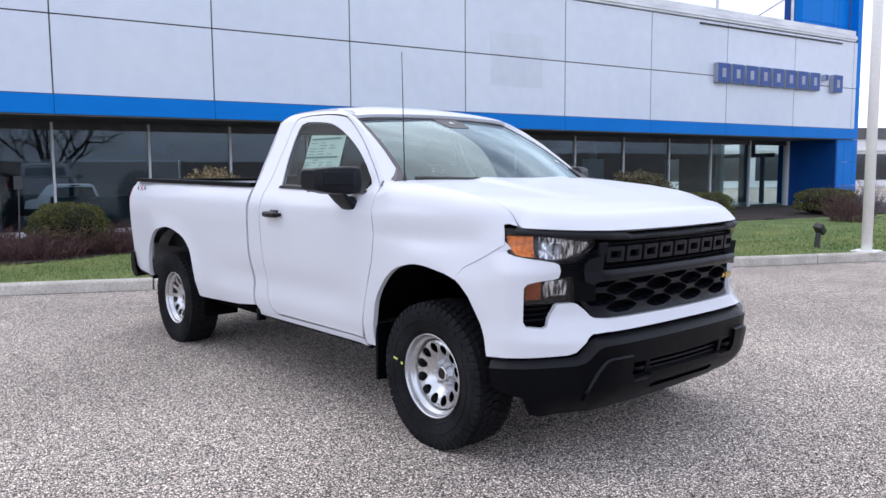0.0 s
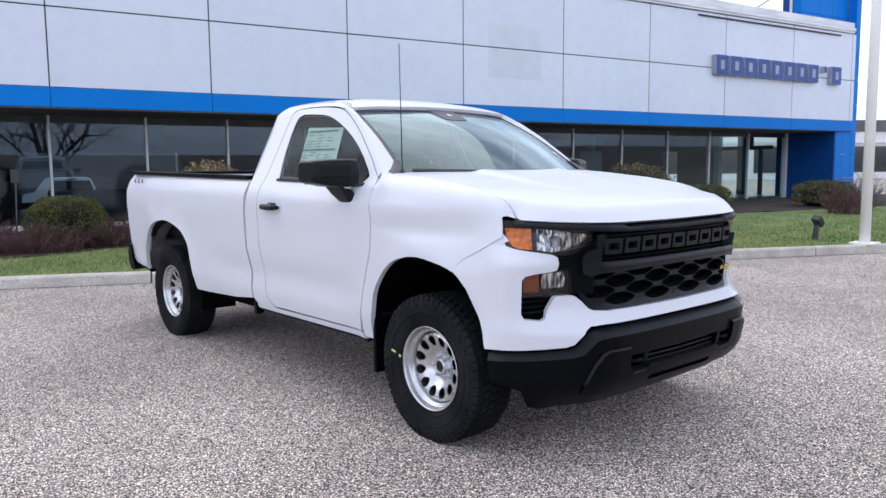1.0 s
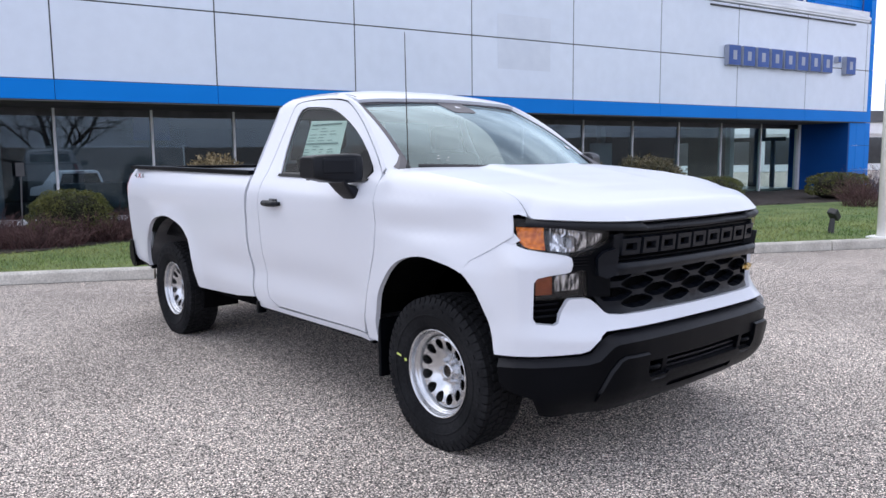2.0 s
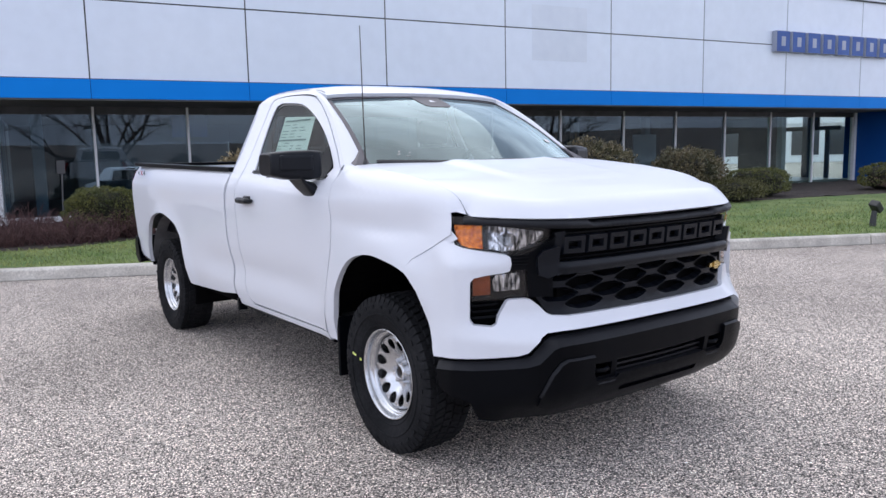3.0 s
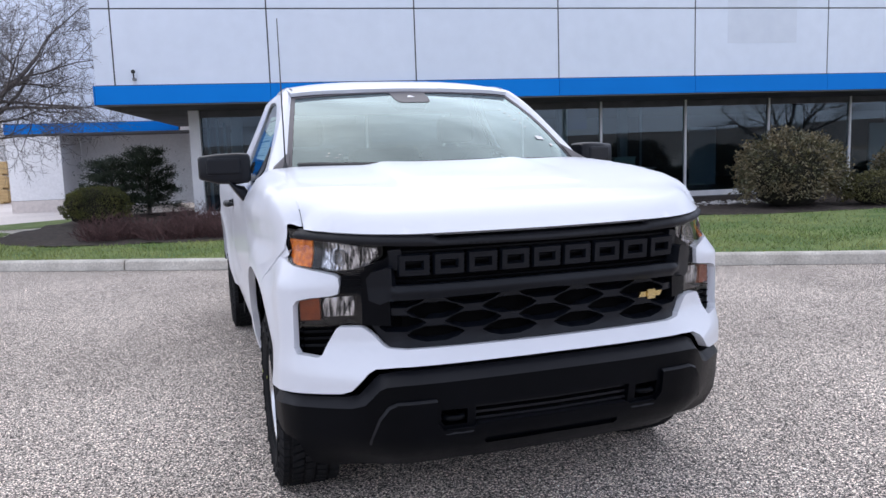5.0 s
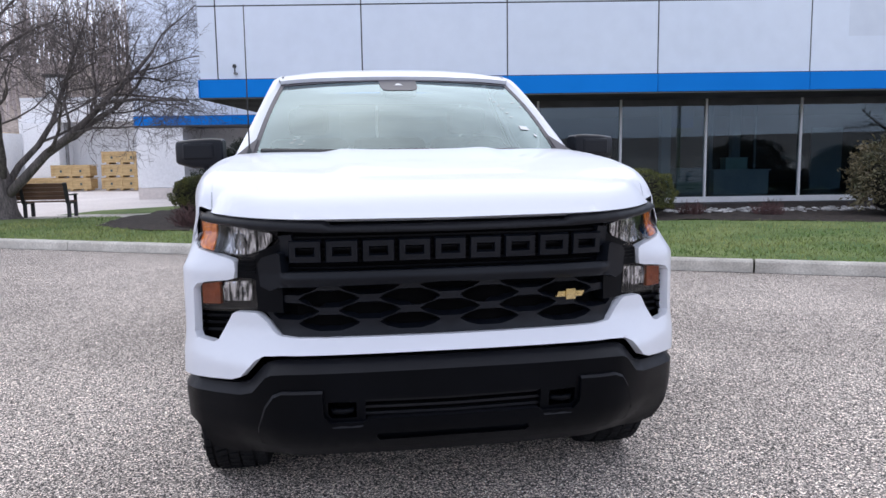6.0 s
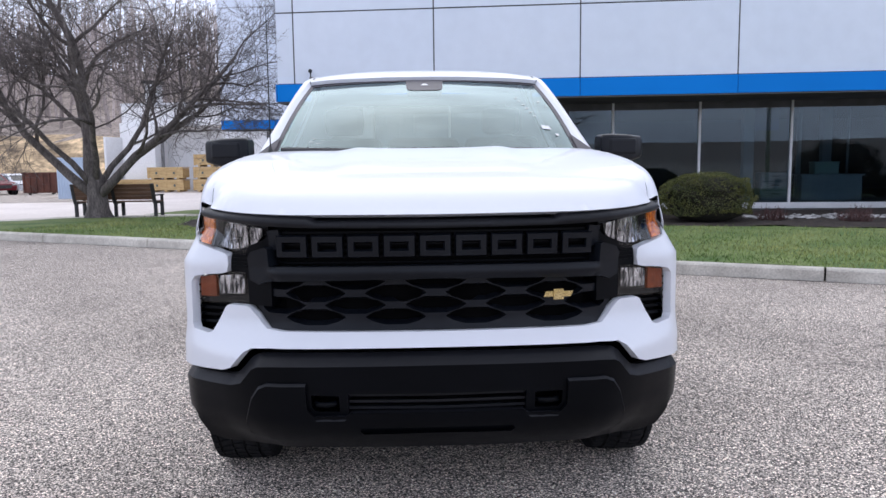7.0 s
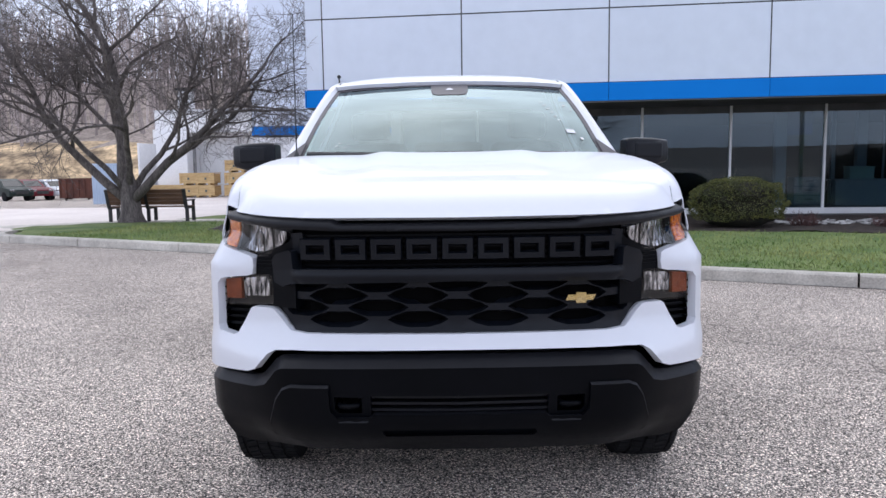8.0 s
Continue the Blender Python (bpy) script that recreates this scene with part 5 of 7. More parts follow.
# A pillars: strip between windshield edge and cab side
def pillar():
    bm = bmesh.new()
    outer = [(.512, 1.424), (.662, 1.555), (.845, 1.70), (.992, 1.79), (1.12, 1.848), (1.185, 1.868)]
    rows = []
    for k, (y, z) in enumerate([(.40, 1.37)] + outer):
        v = (k - 1) / (len(outer) - 1) if k else -0.10
        a = Vector(ws(-1, v, 0.004))
        b = Vector(on_side(y, z)) + Vector((0.03 if k == 0 else 0, 0, 0))
        row = []
        for j in range(7):
            t = j / 6
            p = a.lerp(b, t)
            p += Vector((-0.35, -0.75, 0.55)) * 0.013 * math.sin(math.pi * t)
            row.append(bm.verts.new(p))
        rows.append(row)
    for r0, r1 in zip(rows, rows[1:]):
        for k in range(6):
            f = bm.faces.new((r0[k + 1], r0[k], r1[k], r1[k + 1]))
            f.smooth = True
    return bm


pair("a_pillar", pillar(), M_PAINT)
bm = bmesh.new()
corner = [Vector(ws(-.985, .17, 0.010)), Vector(ws(-.985, -.06, 0.010)), Vector(on_side(.42, 1.405)) + Vector((.035, -.012, .012)), Vector(on_side(.505, 1.424)) + Vector((.028, -.01, .012))]
bm.faces.new([bm.verts.new(c) for c in corner])
pair("cowl_corner", bm, M_FRIT, "grey cowl corner at the foot of the pillar")


# roof
def roof_z(x, y):
    t = min(abs(x) / 0.68, 1.0)
    zc = interp(y, [1.03, 1.15, 1.35, 1.6, 1.82, 1.93, 2.0], [1.862, 1.902, 1.934, 1.944, 1.936, 1.915, 1.87])
    ze = interp(y, [1.03, 1.15, 1.35, 1.6, 1.82, 1.93, 2.0], [1.824, 1.866, 1.892, 1.902, 1.897, 1.875, 1.82])
    return zc + (ze - zc) * t ** 3


def roof_half_w(y):
    return interp(y, [1.03, 1.1, 1.18, 1.26, 1.46, 1.84, 1.93, 2.0], [.672, .675, .69, .682, .664, .668, .685, .72])


roof_half = [(0, 1.018), (.3, 1.022), (.672, 1.075)] + [(roof_half_w(y), y) for y in (1.18, 1.26, 1.46, 1.66, 1.84, 1.93, 1.985)] + [(.4, 2.0), (0, 2.005)]
part("roof", mirror_add(sheet(roof_half, lambda x, y: (-x, y, roof_z(x, y)), 0.05, (0, 0.01, -0.02))), M_PAINT, TRUCK)
pair("roof_seam", sheet([(1.12, .655), (1.95, .655), (1.95, .667), (1.12, .667)], lambda y, x: (-x, y, roof_z(x, y) + 0.003), 0.06), M_GLOSS_BLACK)
# cab back
back_out = [(-.93, .9), (.93, .9), (.935, 1.40), (.83, 1.62), (.73, 1.84), (-.73, 1.84), (-.83, 1.62), (-.935, 1.40)]
back_win = [(-.66, 1.47), (.66, 1.47), (.60, 1.76), (-.60, 1.76)]
part("cab_back", sheet(back_out, lambda x, z: (x, 1.992 - max(0, z - 1.55) * 0.05, z), 0.12, None, holes=[back_win]), M_PAINT, TRUCK)
o = part("rear_window", sheet(back_win, lambda x, z: (x, 1.987 - max(0, z - 1.55) * 0.05, z), 0.2), M_SIDE_GLASS, TRUCK)
o.visible_shadow = False

# cab inside
bm = boxes((-.88, .88, .55, .95, 1.10, 1.36), (-.80, .80, .42, .6, 1.2, 1.40), bevel=0.05)
part("dashboard", bm, M_TRIM_GREY, TRUCK)
for x0, x1 in ((-.78, -.28), (-.24, .24), (.28, .78)):
    bm = boxes((x0, x1, 1.05, 1.55, .88, 1.05), (x0, x1, 1.55, 1.72, .95, 1.52), bevel=0.05)
    if abs(x0 + x1) > 0.2:
        box(bm, (x0 + x1) / 2 - .13, (x0 + x1) / 2 + .13, 1.62, 1.72, 1.54, 1.72, 0.04)
    part("seat", bm, M_SEAT, TRUCK)
bm = bmesh.new()
ring_pts = [(0.52 + 0.19 * math.cos(t), 1.02 + 0.07 * math.sin(t), 1.33 + 0.17 * math.sin(t)) for t in (2 * math.pi * k / 24 for k in range(25))]
tube(bm, ring_pts, 0.016, 8)
tube(bm, [(0.52, .80, 1.25), (0.52, 1.02, 1.33)], 0.05, 8)
part("steering_wheel", bm, M_PLASTIC, TRUCK, smooth=True)
part("cab_floor", boxes((-.9, .9, .5, 1.93, .5, .6), (-.9, .9, 1.74, 1.93, .6, 1.45)), M_TRIM_GREY, TRUCK)
part("headliner", sheet([(-.62, 1.1), (.62, 1.1), (.66, 1.88), (-.66, 1.88)], lambda x, y: (x, y, roof_z(x, y) - 0.035), 0.2), M_TRIM_GREY, TRUCK)
# window sticker
STK_Y = 0.055
stk = part("window_sticker", sheet([(1.06, 1.462), (1.475, 1.475), (1.52, 1.728), (1.10, 1.712)], lambda y, z: (-side_x(y, z) + 0.024, y, z), 0.04), M_PAPER, TRUCK, "pale green price sheet inside the window")
rng = random.Random(3)
bm = bmesh.new()


def ink(y0, y1, z0, z1):
    vs = [bm.verts.new((-side_x(y + STK_Y, z - 0.012) + 0.019, y + STK_Y, z - 0.012)) for y, z in ((y0, z0), (y1, z0), (y1, z1), (y0, z1))]
    bm.faces.new(vs)


ink(1.09, 1.43, 1.704, 1.714)
ink(1.06, 1.43, 1.582, 1.592)
ink(1.06, 1.43, 1.50, 1.507)
for k in range(5):
    for c in range(3):
        y0 = 1.42 - c * 0.115
        if rng.random() < 0.8:
            ink(y0 - rng.uniform(.05, .095), y0, 1.605 + .019 * k, 1.609 + .019 * k)
for k in range(4):
    for c in range(4):
        if rng.random() < 0.75:
            y0 = 1.42 - c * 0.088
            ink(y0 - rng.uniform(.03, .07), y0, 1.515 + .017 * k, 1.519 + .017 * k)
part("sticker_print", bm, M_PRINT, stk)
# chalk marks on the windshield
for u, v, w, h in [(.735, .66 - .055 * k, .028, .028) for k in range(6)] + [(.90, .62, .025, .05), (.92, .55, .018, .04), (-.88, .10, .022, .02), (-.86, .13, .012, .03), (-.83, .08, .03, .012), (-.80, .11, .012, .02)]:
    bm = bmesh.new()
    bm.faces.new([bm.verts.new(ws(u + a * w + (v - .6) * -.25, v + b * h, 0.003)) for a, b in ((-.5, -.15), (.5, 0.05), (.5, .25), (-.5, .1))])
    part("marker_stroke", bm, M_WHITE_INK, TRUCK)
for q in (((.80, .225), (.865, .22), (.86, .265), (.80, .27)), ((.88, .15), (.90, .145), (.90, .17), (.88, .175))):
    bm = bmesh.new()
    bm.faces.new([bm.verts.new(ws(a, b, 0.004)) for a, b in q])
    part("windshield_tag", bm, M_WHITE_INK, TRUCK)


# mirrors
def mirror_parts():
    bm = bmesh.new()
    prof = [(-.245, .80), (-.235, .92), (-.15, 1.0), (-.05, 1.0), (.0, .93), (.012, .8)]
    rows = []
    n = 28
    for dx, s in prof:
        row = []
        for k in range(n):
            t = 2 * math.pi * k / n
            c, q = math.cos(t), math.sin(t)
            e = 0.32
            yy = 0.095 * math.copysign(abs(c) ** e, c) * s
            zz = 0.082 * math.copysign(abs(q) ** e, q) * s
            if q < 0:
                zz *= interp(dx, [-.245, -.16, -.10], [.62, .9, 1])
            yy += (0.012 if c < 0 else 0) * (1 - s)
            row.append(bm.verts.new((-.972 + dx, .70 - 0.38 * dx + yy, 1.424 + zz + 0.03 * (dx + .12))))
        rows.append(row)
    for r0, r1 in zip(rows, rows[1:]):
        for k in range(n):
            f = bm.faces.new((r0[k], r0[(k + 1) % n], r1[(k + 1) % n], r1[k]))
            f.smooth = True
    bm.faces.new(rows[0])
    bm.faces.new(rows[-1][::-1])
    bmesh.ops.recalc_face_normals(bm, faces=bm.faces[:])
    arm = bmesh.new()
    rows = []
    for (x, y, z), a, b in (((-1.08, .735, 1.37), .088, .050), ((-1.055, .725, 1.335), .082, .056), ((-1.03, .71, 1.305), .072, .062), ((-1.005, .695, 1.285), .058, .064), ((-.965, .69, 1.275), .052, .064)):
        row = []
        for k in range(20):
            t = 2 * math.pi * k / 20
            c, q = math.copysign(abs(math.cos(t)) ** 0.6, math.cos(t)), math.copysign(abs(math.sin(t)) ** 0.6, math.sin(t))
            row.append(arm.verts.new((x - 0.45 * b * q, y + a * c, z + 0.9 * b * q)))
        rows.append(row)
    for r0, r1 in zip(rows, rows[1:]):
        for k in range(20):
            f = arm.faces.new((r0[k], r0[(k + 1) % 20], r1[(k + 1) % 20], r1[k]))
            f.smooth = True
    arm.faces.new(rows[0])
    arm.faces.new(rows[-1][::-1])
    bmesh.ops.recalc_face_normals(arm, faces=arm.faces[:])
    inset = boxes((-.098, .088, -.016, .016, -.032, .060), bevel=0.015)
    for v in inset.verts:
        v.co = pose(-1.085, .659, 1.424, 0, 0, -21) @ v.co
    face = boxes((-.095, .095, -.004, .004, -.065, .065), bevel=0.004)
    for v in face.verts:
        v.co = pose(-1.09, .838, 1.424, 0, 0, -21) @ v.co
    return bm, arm, inset, face


shell, arm, inset, face = mirror_parts()
shells = pair("mirror", shell, M_SATIN, "black folding door mirror")
for bm_, nm, mt in ((arm, "mirror_arm", M_SATIN), (inset, "mirror_cap", M_SATIN), (face, "mirror_glass", M_CHROME)):
    b2 = mirrored(bm_)
    part(nm, bm_, mt, shells[0])
    part(nm, b2, mt, shells[1])

# door handles
bm = bmesh.new()
tube(bm, [(-1.020, 1.480, 1.197), (-1.040, 1.492, 1.197), (-1.050, 1.515, 1.197), (-1.054, 1.585, 1.197), (-1.050, 1.655, 1.197), (-1.040, 1.680, 1.197), (-1.020, 1.692, 1.197)], [.010, .016, .019, .021, .020, .017, .010], 12)
# hand recess behind the grip and the rounded upper cap
box(bm, -1.022, -1.000, 1.535, 1.640, 1.180, 1.226, 0.009)
box(bm, -1.040, -1.010, 1.555, 1.600, 1.200, 1.222, 0.008)
hm = mirrored(bm)
part("handle", bm, M_SATIN, DOORS[0], "black door handle")
part("handle", hm, M_SATIN, DOORS[1], "black door handle")

# antenna
bm = bmesh.new()
tube(bm, [(-.805, .41, 1.405), (-.805, .412, 1.45)], [0.018, 0.009], 10)
tube(bm, [(-.805, .412, 1.45), (-.805, .425, 2.15)], [0.0038, 0.0024], 6)
part("antenna", bm, M_BLACK_METAL, TRUCK, "thin black whip antenna", smooth=True)


# bed-side marking
def decal(body, size, y, z, material, shear=0.15):
    cu = bpy.data.curves.new("marking", "FONT")
    cu.body, cu.size, cu.shear, cu.extrude = body, size, shear, 0.001
    tmp = new("marking", cu)
    bpy.context.view_layer.update()
    me = bpy.data.meshes.new_from_object(tmp.evaluated_get(bpy.context.evaluated_depsgraph_get()))
    bpy.data.objects.remove(tmp)
    me.materials.clear()
    me.materials.append(material)
    ob = part("marking", me, material, TRUCK)
    ob.matrix_local = Matrix.Translation((-side_x(4.4, z) - 0.013, y, z)) @ Matrix(((0, 0, -1, 0), (-1.7, 0, 0, 0), (0, 1, 0, 0), (0, 0, 0, 1)))
    return ob


decal("4", 0.062, 4.37, 1.325, M_INK)
decal("X", 0.062, 4.285, 1.325, M_RED_INK)
decal("4", 0.062, 4.19, 1.325, M_INK)


# wheels
def wheel_meshes():
    rim = bmesh.new()
    lathe(rim, [(.205, -.085), (.222, -.02), (.2285, .0), (.229, .006), (.2245, .008), (.219, .002), (.216, -.014), (.213, -.030), (.206, -.034), (.198, -.036), (.194, -.044), (.190, -.064), (.186, -.12)], 64)
    holes = []
    for k in range(12):
        t = 2 * math.pi * (k + 0.5) / 12
        c = Vector((math.cos(t), math.sin(t))) * 0.143
        e1, e2 = Vector((math.cos(t), math.sin(t))), Vector((-math.sin(t), math.cos(t)))
        holes.append([tuple(c + e1 * 0.0285 * math.cos(a) + e2 * (0.0265 + 0.0055 * math.cos(a)) * math.sin(a)) for a in (2 * math.pi * j / 12 for j in range(12))])
    outer = [(.187 * math.cos(a), .187 * math.sin(a)) for a in (2 * math.pi * j / 64 for j in range(64))]

    def dish(a, b):
        r = math.hypot(a, b)
        return (interp(r, [0, .045, .072, .085, .105, .13, .168, .175, .181, .188], [-.088, -.088, -.087, -.080, -.068, -.054, -.042, -.035, -.037, -.056]), a, b)
    disc = sheet(outer, dish, 0.016, (-0.007, 0, 0), holes)
    me = bpy.data.meshes.new("tmp")
    disc.to_mesh(me)
    disc.free()
    rim.from_mesh(me)
    for f in rim.faces:
        f.smooth = True
    bmesh.ops.recalc_face_normals(rim, faces=rim.faces[:])
    hub = bmesh.new()
    lathe(hub, [(.0305, -.098), (.0305, -.066), (.034, -.062), (.039, -.066), (.044, -.078), (.048, -.098)], 28)
    for f in hub.faces:
        f.smooth = True
    lug = bmesh.new()
    lathe(lug, [(.0005, .012), (.008, .010), (.0115, .002), (.0125, -.012)], 8)
    tyre = bmesh.new()
    prof = [(.205, -.20), (.232, -.215), (.27, -.232), (.32, -.240), (.362, -.235), (.385, -.215), (.388, -.17), (.389, -.10), (.388, -.03), (.385, .005), (.362, .026), (.345, .029), (.32, .031), (.275, .024), (.24, .010), (.2295, -.003), (.222, -.012)]
    lathe(tyre, prof, 72)
    # raised ring on the sidewall
    lathe(tyre, [(.300, .0295), (.302, .0335), (.308, .0335), (.310, .030)], 72)
    lathe(tyre, [(.247, .0135), (.249, .0175), (.253, .019), (.255, .0175)], 72)
    for f in tyre.faces:
        f.smooth = True
    tread = bmesh.new()
    n = 56
    for k in range(n):
        t0 = 2 * math.pi * k / n
        for row, (x0, x1, r0, r1, w, sk) in enumerate(((-.238, -.185, .358, .3945, .78, .0), (-.172, -.125, .382, .400, .66, .35), (-.115, -.095 + .02, .383, .4005, .74, .0), (-.068, -.022, .382, .400, .66, -.35), (-.008, .029, .354, .3945, .78, .0))):
            tt = t0 + (0.5 if row % 2 else 0) * 2 * math.pi / n
            dt = w * math.pi / n
            vs = []
            for x in (x0, x1):
                for r in (r0, r1):
                    for s in (-1, 1):
                        xx = x
                        if row == 4 and x == x1:
                            xx = x if r == r0 else x - 0.014
                        if row == 0 and x == x0:
                            xx = x if r == r0 else x + 0.014
                        a = tt + s * dt + (sk * 0.05 if x == x1 else -sk * 0.05)
                        vs.append(tread.verts.new((xx, r * math.cos(a), r * math.sin(a))))
            for q in ((0, 1, 3, 2), (4, 6, 7, 5), (0, 4, 5, 1), (2, 3, 7, 6), (1, 5, 7, 3), (0, 2, 6, 4)):
                tread.faces.new([vs[i] for i in q])
        # short side lugs
        if k % 2 == 0:
            a0, a1 = t0 - 0.03, t0 + 0.03
            vs = [tread.verts.new((x, r * math.cos(a), r * math.sin(a))) for x, r in ((.0285, .335), (.030, .352)) for a in (a0, a1)]
            top = [tread.verts.new((x + .005, r * math.cos(a), r * math.sin(a))) for x, r in ((.0285, .338), (.030, .352)) for a in (a0, a1)]
            tread.faces.new((top[0], top[1], top[3], top[2]))
            for i, j in ((0, 1), (1, 3), (3, 2), (2, 0)):
                tread.faces.new((vs[i], vs[j], top[j], top[i]))
    bmesh.ops.recalc_face_normals(tyre, faces=tyre.faces[:])
    bmesh.ops.recalc_face_normals(tread, faces=tread.faces[:])
    return mesh_of("wheel", rim, M_STEEL), mesh_of("hub", hub, M_STEEL), mesh_of("lug_nut", lug, M_STEEL), mesh_of("tyre", tyre, M_RUBBER), mesh_of("tread", tread, M_RUBBER)


RIM, HUB, LUG, TYRE, TREAD = wheel_meshes()
BORE = mesh_of("hub_bore", lathe(bmesh.new(), [(.001, -.070), (.016, -.071), (.018, -.082), (.0305, -.084)], 20), M_BORE)
DRUM = mesh_of("brake_drum", lathe(bmesh.new(), [(.001, -.115), (.15, -.115), (.182, -.12), (.182, -.18)], 32), M_DEEP)
for i, (sgn, y) in enumerate(((-1, 0.0), (1, 0.0), (-1, WB), (1, WB))):
    w = part("wheel", RIM, M_STEEL, TRUCK, "silver steel wheel with round holes")
    w.matrix_local = pose(sgn * 0.955, y, WR - 0.006, 0, 0, 180 if sgn < 0 else 0)
    part("tyre", TYRE, M_RUBBER, w, "black all-terrain tyre")
    tagged(part("tread", TREAD, M_RUBBER, w), kind="stuff")
    part("hub", HUB, M_STEEL, w)
    part("hub_bore", BORE, M_BORE, w)
    part("brake_drum", DRUM, M_DEEP, w)
    for k in range(6):
        t = 2 * math.pi * k / 6
        n_ = part("lug_nut", LUG, M_STEEL, w)
        n_.location = (-.076, .057 * math.cos(t), .057 * math.sin(t))
    if i in (0, 2):
        bm = bmesh.new()
        for r0, r1, a0, a1 in ((.262, .30, 2.93, 2.97), (.232, .25, 2.99, 3.05)):
            vs = [bm.verts.new((.0335 if r > .26 else .0185, r * math.cos(a), r * math.sin(a))) for r, a in ((r0, a0), (r1, a0), (r1, a1), (r0, a1))]
            bm.faces.new(vs)
        if i == 0:
            part("chalk_mark", bm, M_YELLOW_INK, w)
        else:
            bm.free()


# wheel wells, underbody and added light blockers
def well(y, r):
    bm = bmesh.new()
    rows = []
    for x in (-.96, -.55):
        rows.append([bm.verts.new((x, y + r * math.cos(t), 0.40 + r * 0.98 * math.sin(t))) for t in (math.radians(10 + (158 if y < 1 else 160) * k / 20) for k in range(21))])
    for k in range(20):
        bm.faces.new((rows[0][k], rows[0][k + 1], rows[1][k + 1], rows[1][k]))
    bm.faces.new(rows[1])
    return bm


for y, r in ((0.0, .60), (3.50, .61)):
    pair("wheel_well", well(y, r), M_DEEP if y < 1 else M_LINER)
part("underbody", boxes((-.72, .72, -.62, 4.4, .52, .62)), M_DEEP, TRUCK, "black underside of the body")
# unseen plate, added to keep skylight off the ground under the cab
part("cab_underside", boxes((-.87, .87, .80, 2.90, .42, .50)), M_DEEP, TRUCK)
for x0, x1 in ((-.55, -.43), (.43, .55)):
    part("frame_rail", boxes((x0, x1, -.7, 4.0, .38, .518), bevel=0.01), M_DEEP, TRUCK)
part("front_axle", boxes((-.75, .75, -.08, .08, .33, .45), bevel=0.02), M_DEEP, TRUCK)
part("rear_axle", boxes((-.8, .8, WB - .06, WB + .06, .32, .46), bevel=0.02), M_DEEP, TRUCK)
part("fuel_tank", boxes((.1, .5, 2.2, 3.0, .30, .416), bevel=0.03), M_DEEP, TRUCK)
# three more unseen boxes, added to deepen the shadow under the truck
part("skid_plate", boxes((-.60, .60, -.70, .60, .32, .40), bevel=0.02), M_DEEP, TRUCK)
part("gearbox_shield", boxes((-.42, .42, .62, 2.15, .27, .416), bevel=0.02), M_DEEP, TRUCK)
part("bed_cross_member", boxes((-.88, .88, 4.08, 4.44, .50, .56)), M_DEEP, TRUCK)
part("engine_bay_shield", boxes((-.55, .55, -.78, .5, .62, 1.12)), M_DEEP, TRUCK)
bm = boxes((-.972, -.76, .47, .495, .27, .60), bevel=0.006)
pair("mud_flap", bm, M_PLASTIC)
bm = boxes((-.965, -.90, 1.955, 1.995, .405, .49), bevel=0.008)
pair("body_mount", bm, M_PLASTIC)
pair("mud_guard", boxes((-.955, -.66, 2.93, 2.955, .30, .62), bevel=0.006), M_DEEP)
pair("bed_lower_trim", sheet([(4.05, .505), (4.46, .52), (4.50, .575), (4.44, .552), (4.05, .536)], lambda y, z: (-side_x(y, z) + 0.012, y, z), 0.05, (0.05, 0, 0)), M_PLASTIC)
bm = bmesh.new()
tube(bm, [(.62, 2.2, .40), (.7, 2.6, .40), (.84, 2.75, .39)], 0.035, 10)
part("exhaust_pipe", bm, M_GREY_METAL, TRUCK, smooth=True)


# ---- planting ----
def grow(bm, rng, start, way, length, radius, level, max_level, spread=0.75, lift=0.25, counts=(6, 6, 6, 5, 4), sag=0.0):
    """One limb with its side shoots."""
    segs = max(3, 7 - level)
    pts, radii = [Vector(start)], [radius]
    d = Vector(way).normalized()
    for k in range(segs):
        d = (d + Vector((rng.gauss(0, 1), rng.gauss(0, 1), rng.gauss(0, 0.8))) * (0.17 + 0.055 * level) + Vector((0, 0, lift * 0.12 - sag))).normalized()
        pts.append(pts[-1] + d * (length / segs))
        radii.append(radius * (1 - (0.72 if level < max_level else 0.85) * (k + 1) / segs))
    tube(bm, pts, radii, (9, 7, 5, 4, 3, 3)[min(level, 5)], cap=level < 2)
    if level >= max_level:
        return
    n = counts[min(level, len(counts) - 1)]
    for k in range(n):
        t = 0.28 + 0.72 * (k + rng.random()) / n
        i = min(int(t * segs), segs - 1)
        p = pts[i].lerp(pts[i + 1], t * segs - i)
        axis = (pts[i + 1] - pts[i]).normalized()
        side = axis.orthogonal().normalized()
        side.rotate(Matrix.Rotation(rng.uniform(0, 6.283), 3, axis))
        w = (axis * rng.uniform(0.55, 1.0) + side * rng.uniform(0.5, 1.0) * spread + Vector((0, 0, lift * 0.5))).normalized()
        grow(bm, rng, p, w, length * rng.uniform(0.42, 0.68) * (1.1 - 0.35 * t), max(radii[i] * rng.uniform(0.38, 0.62), 0.0042), level + 1, max_level, spread, lift, counts, sag)


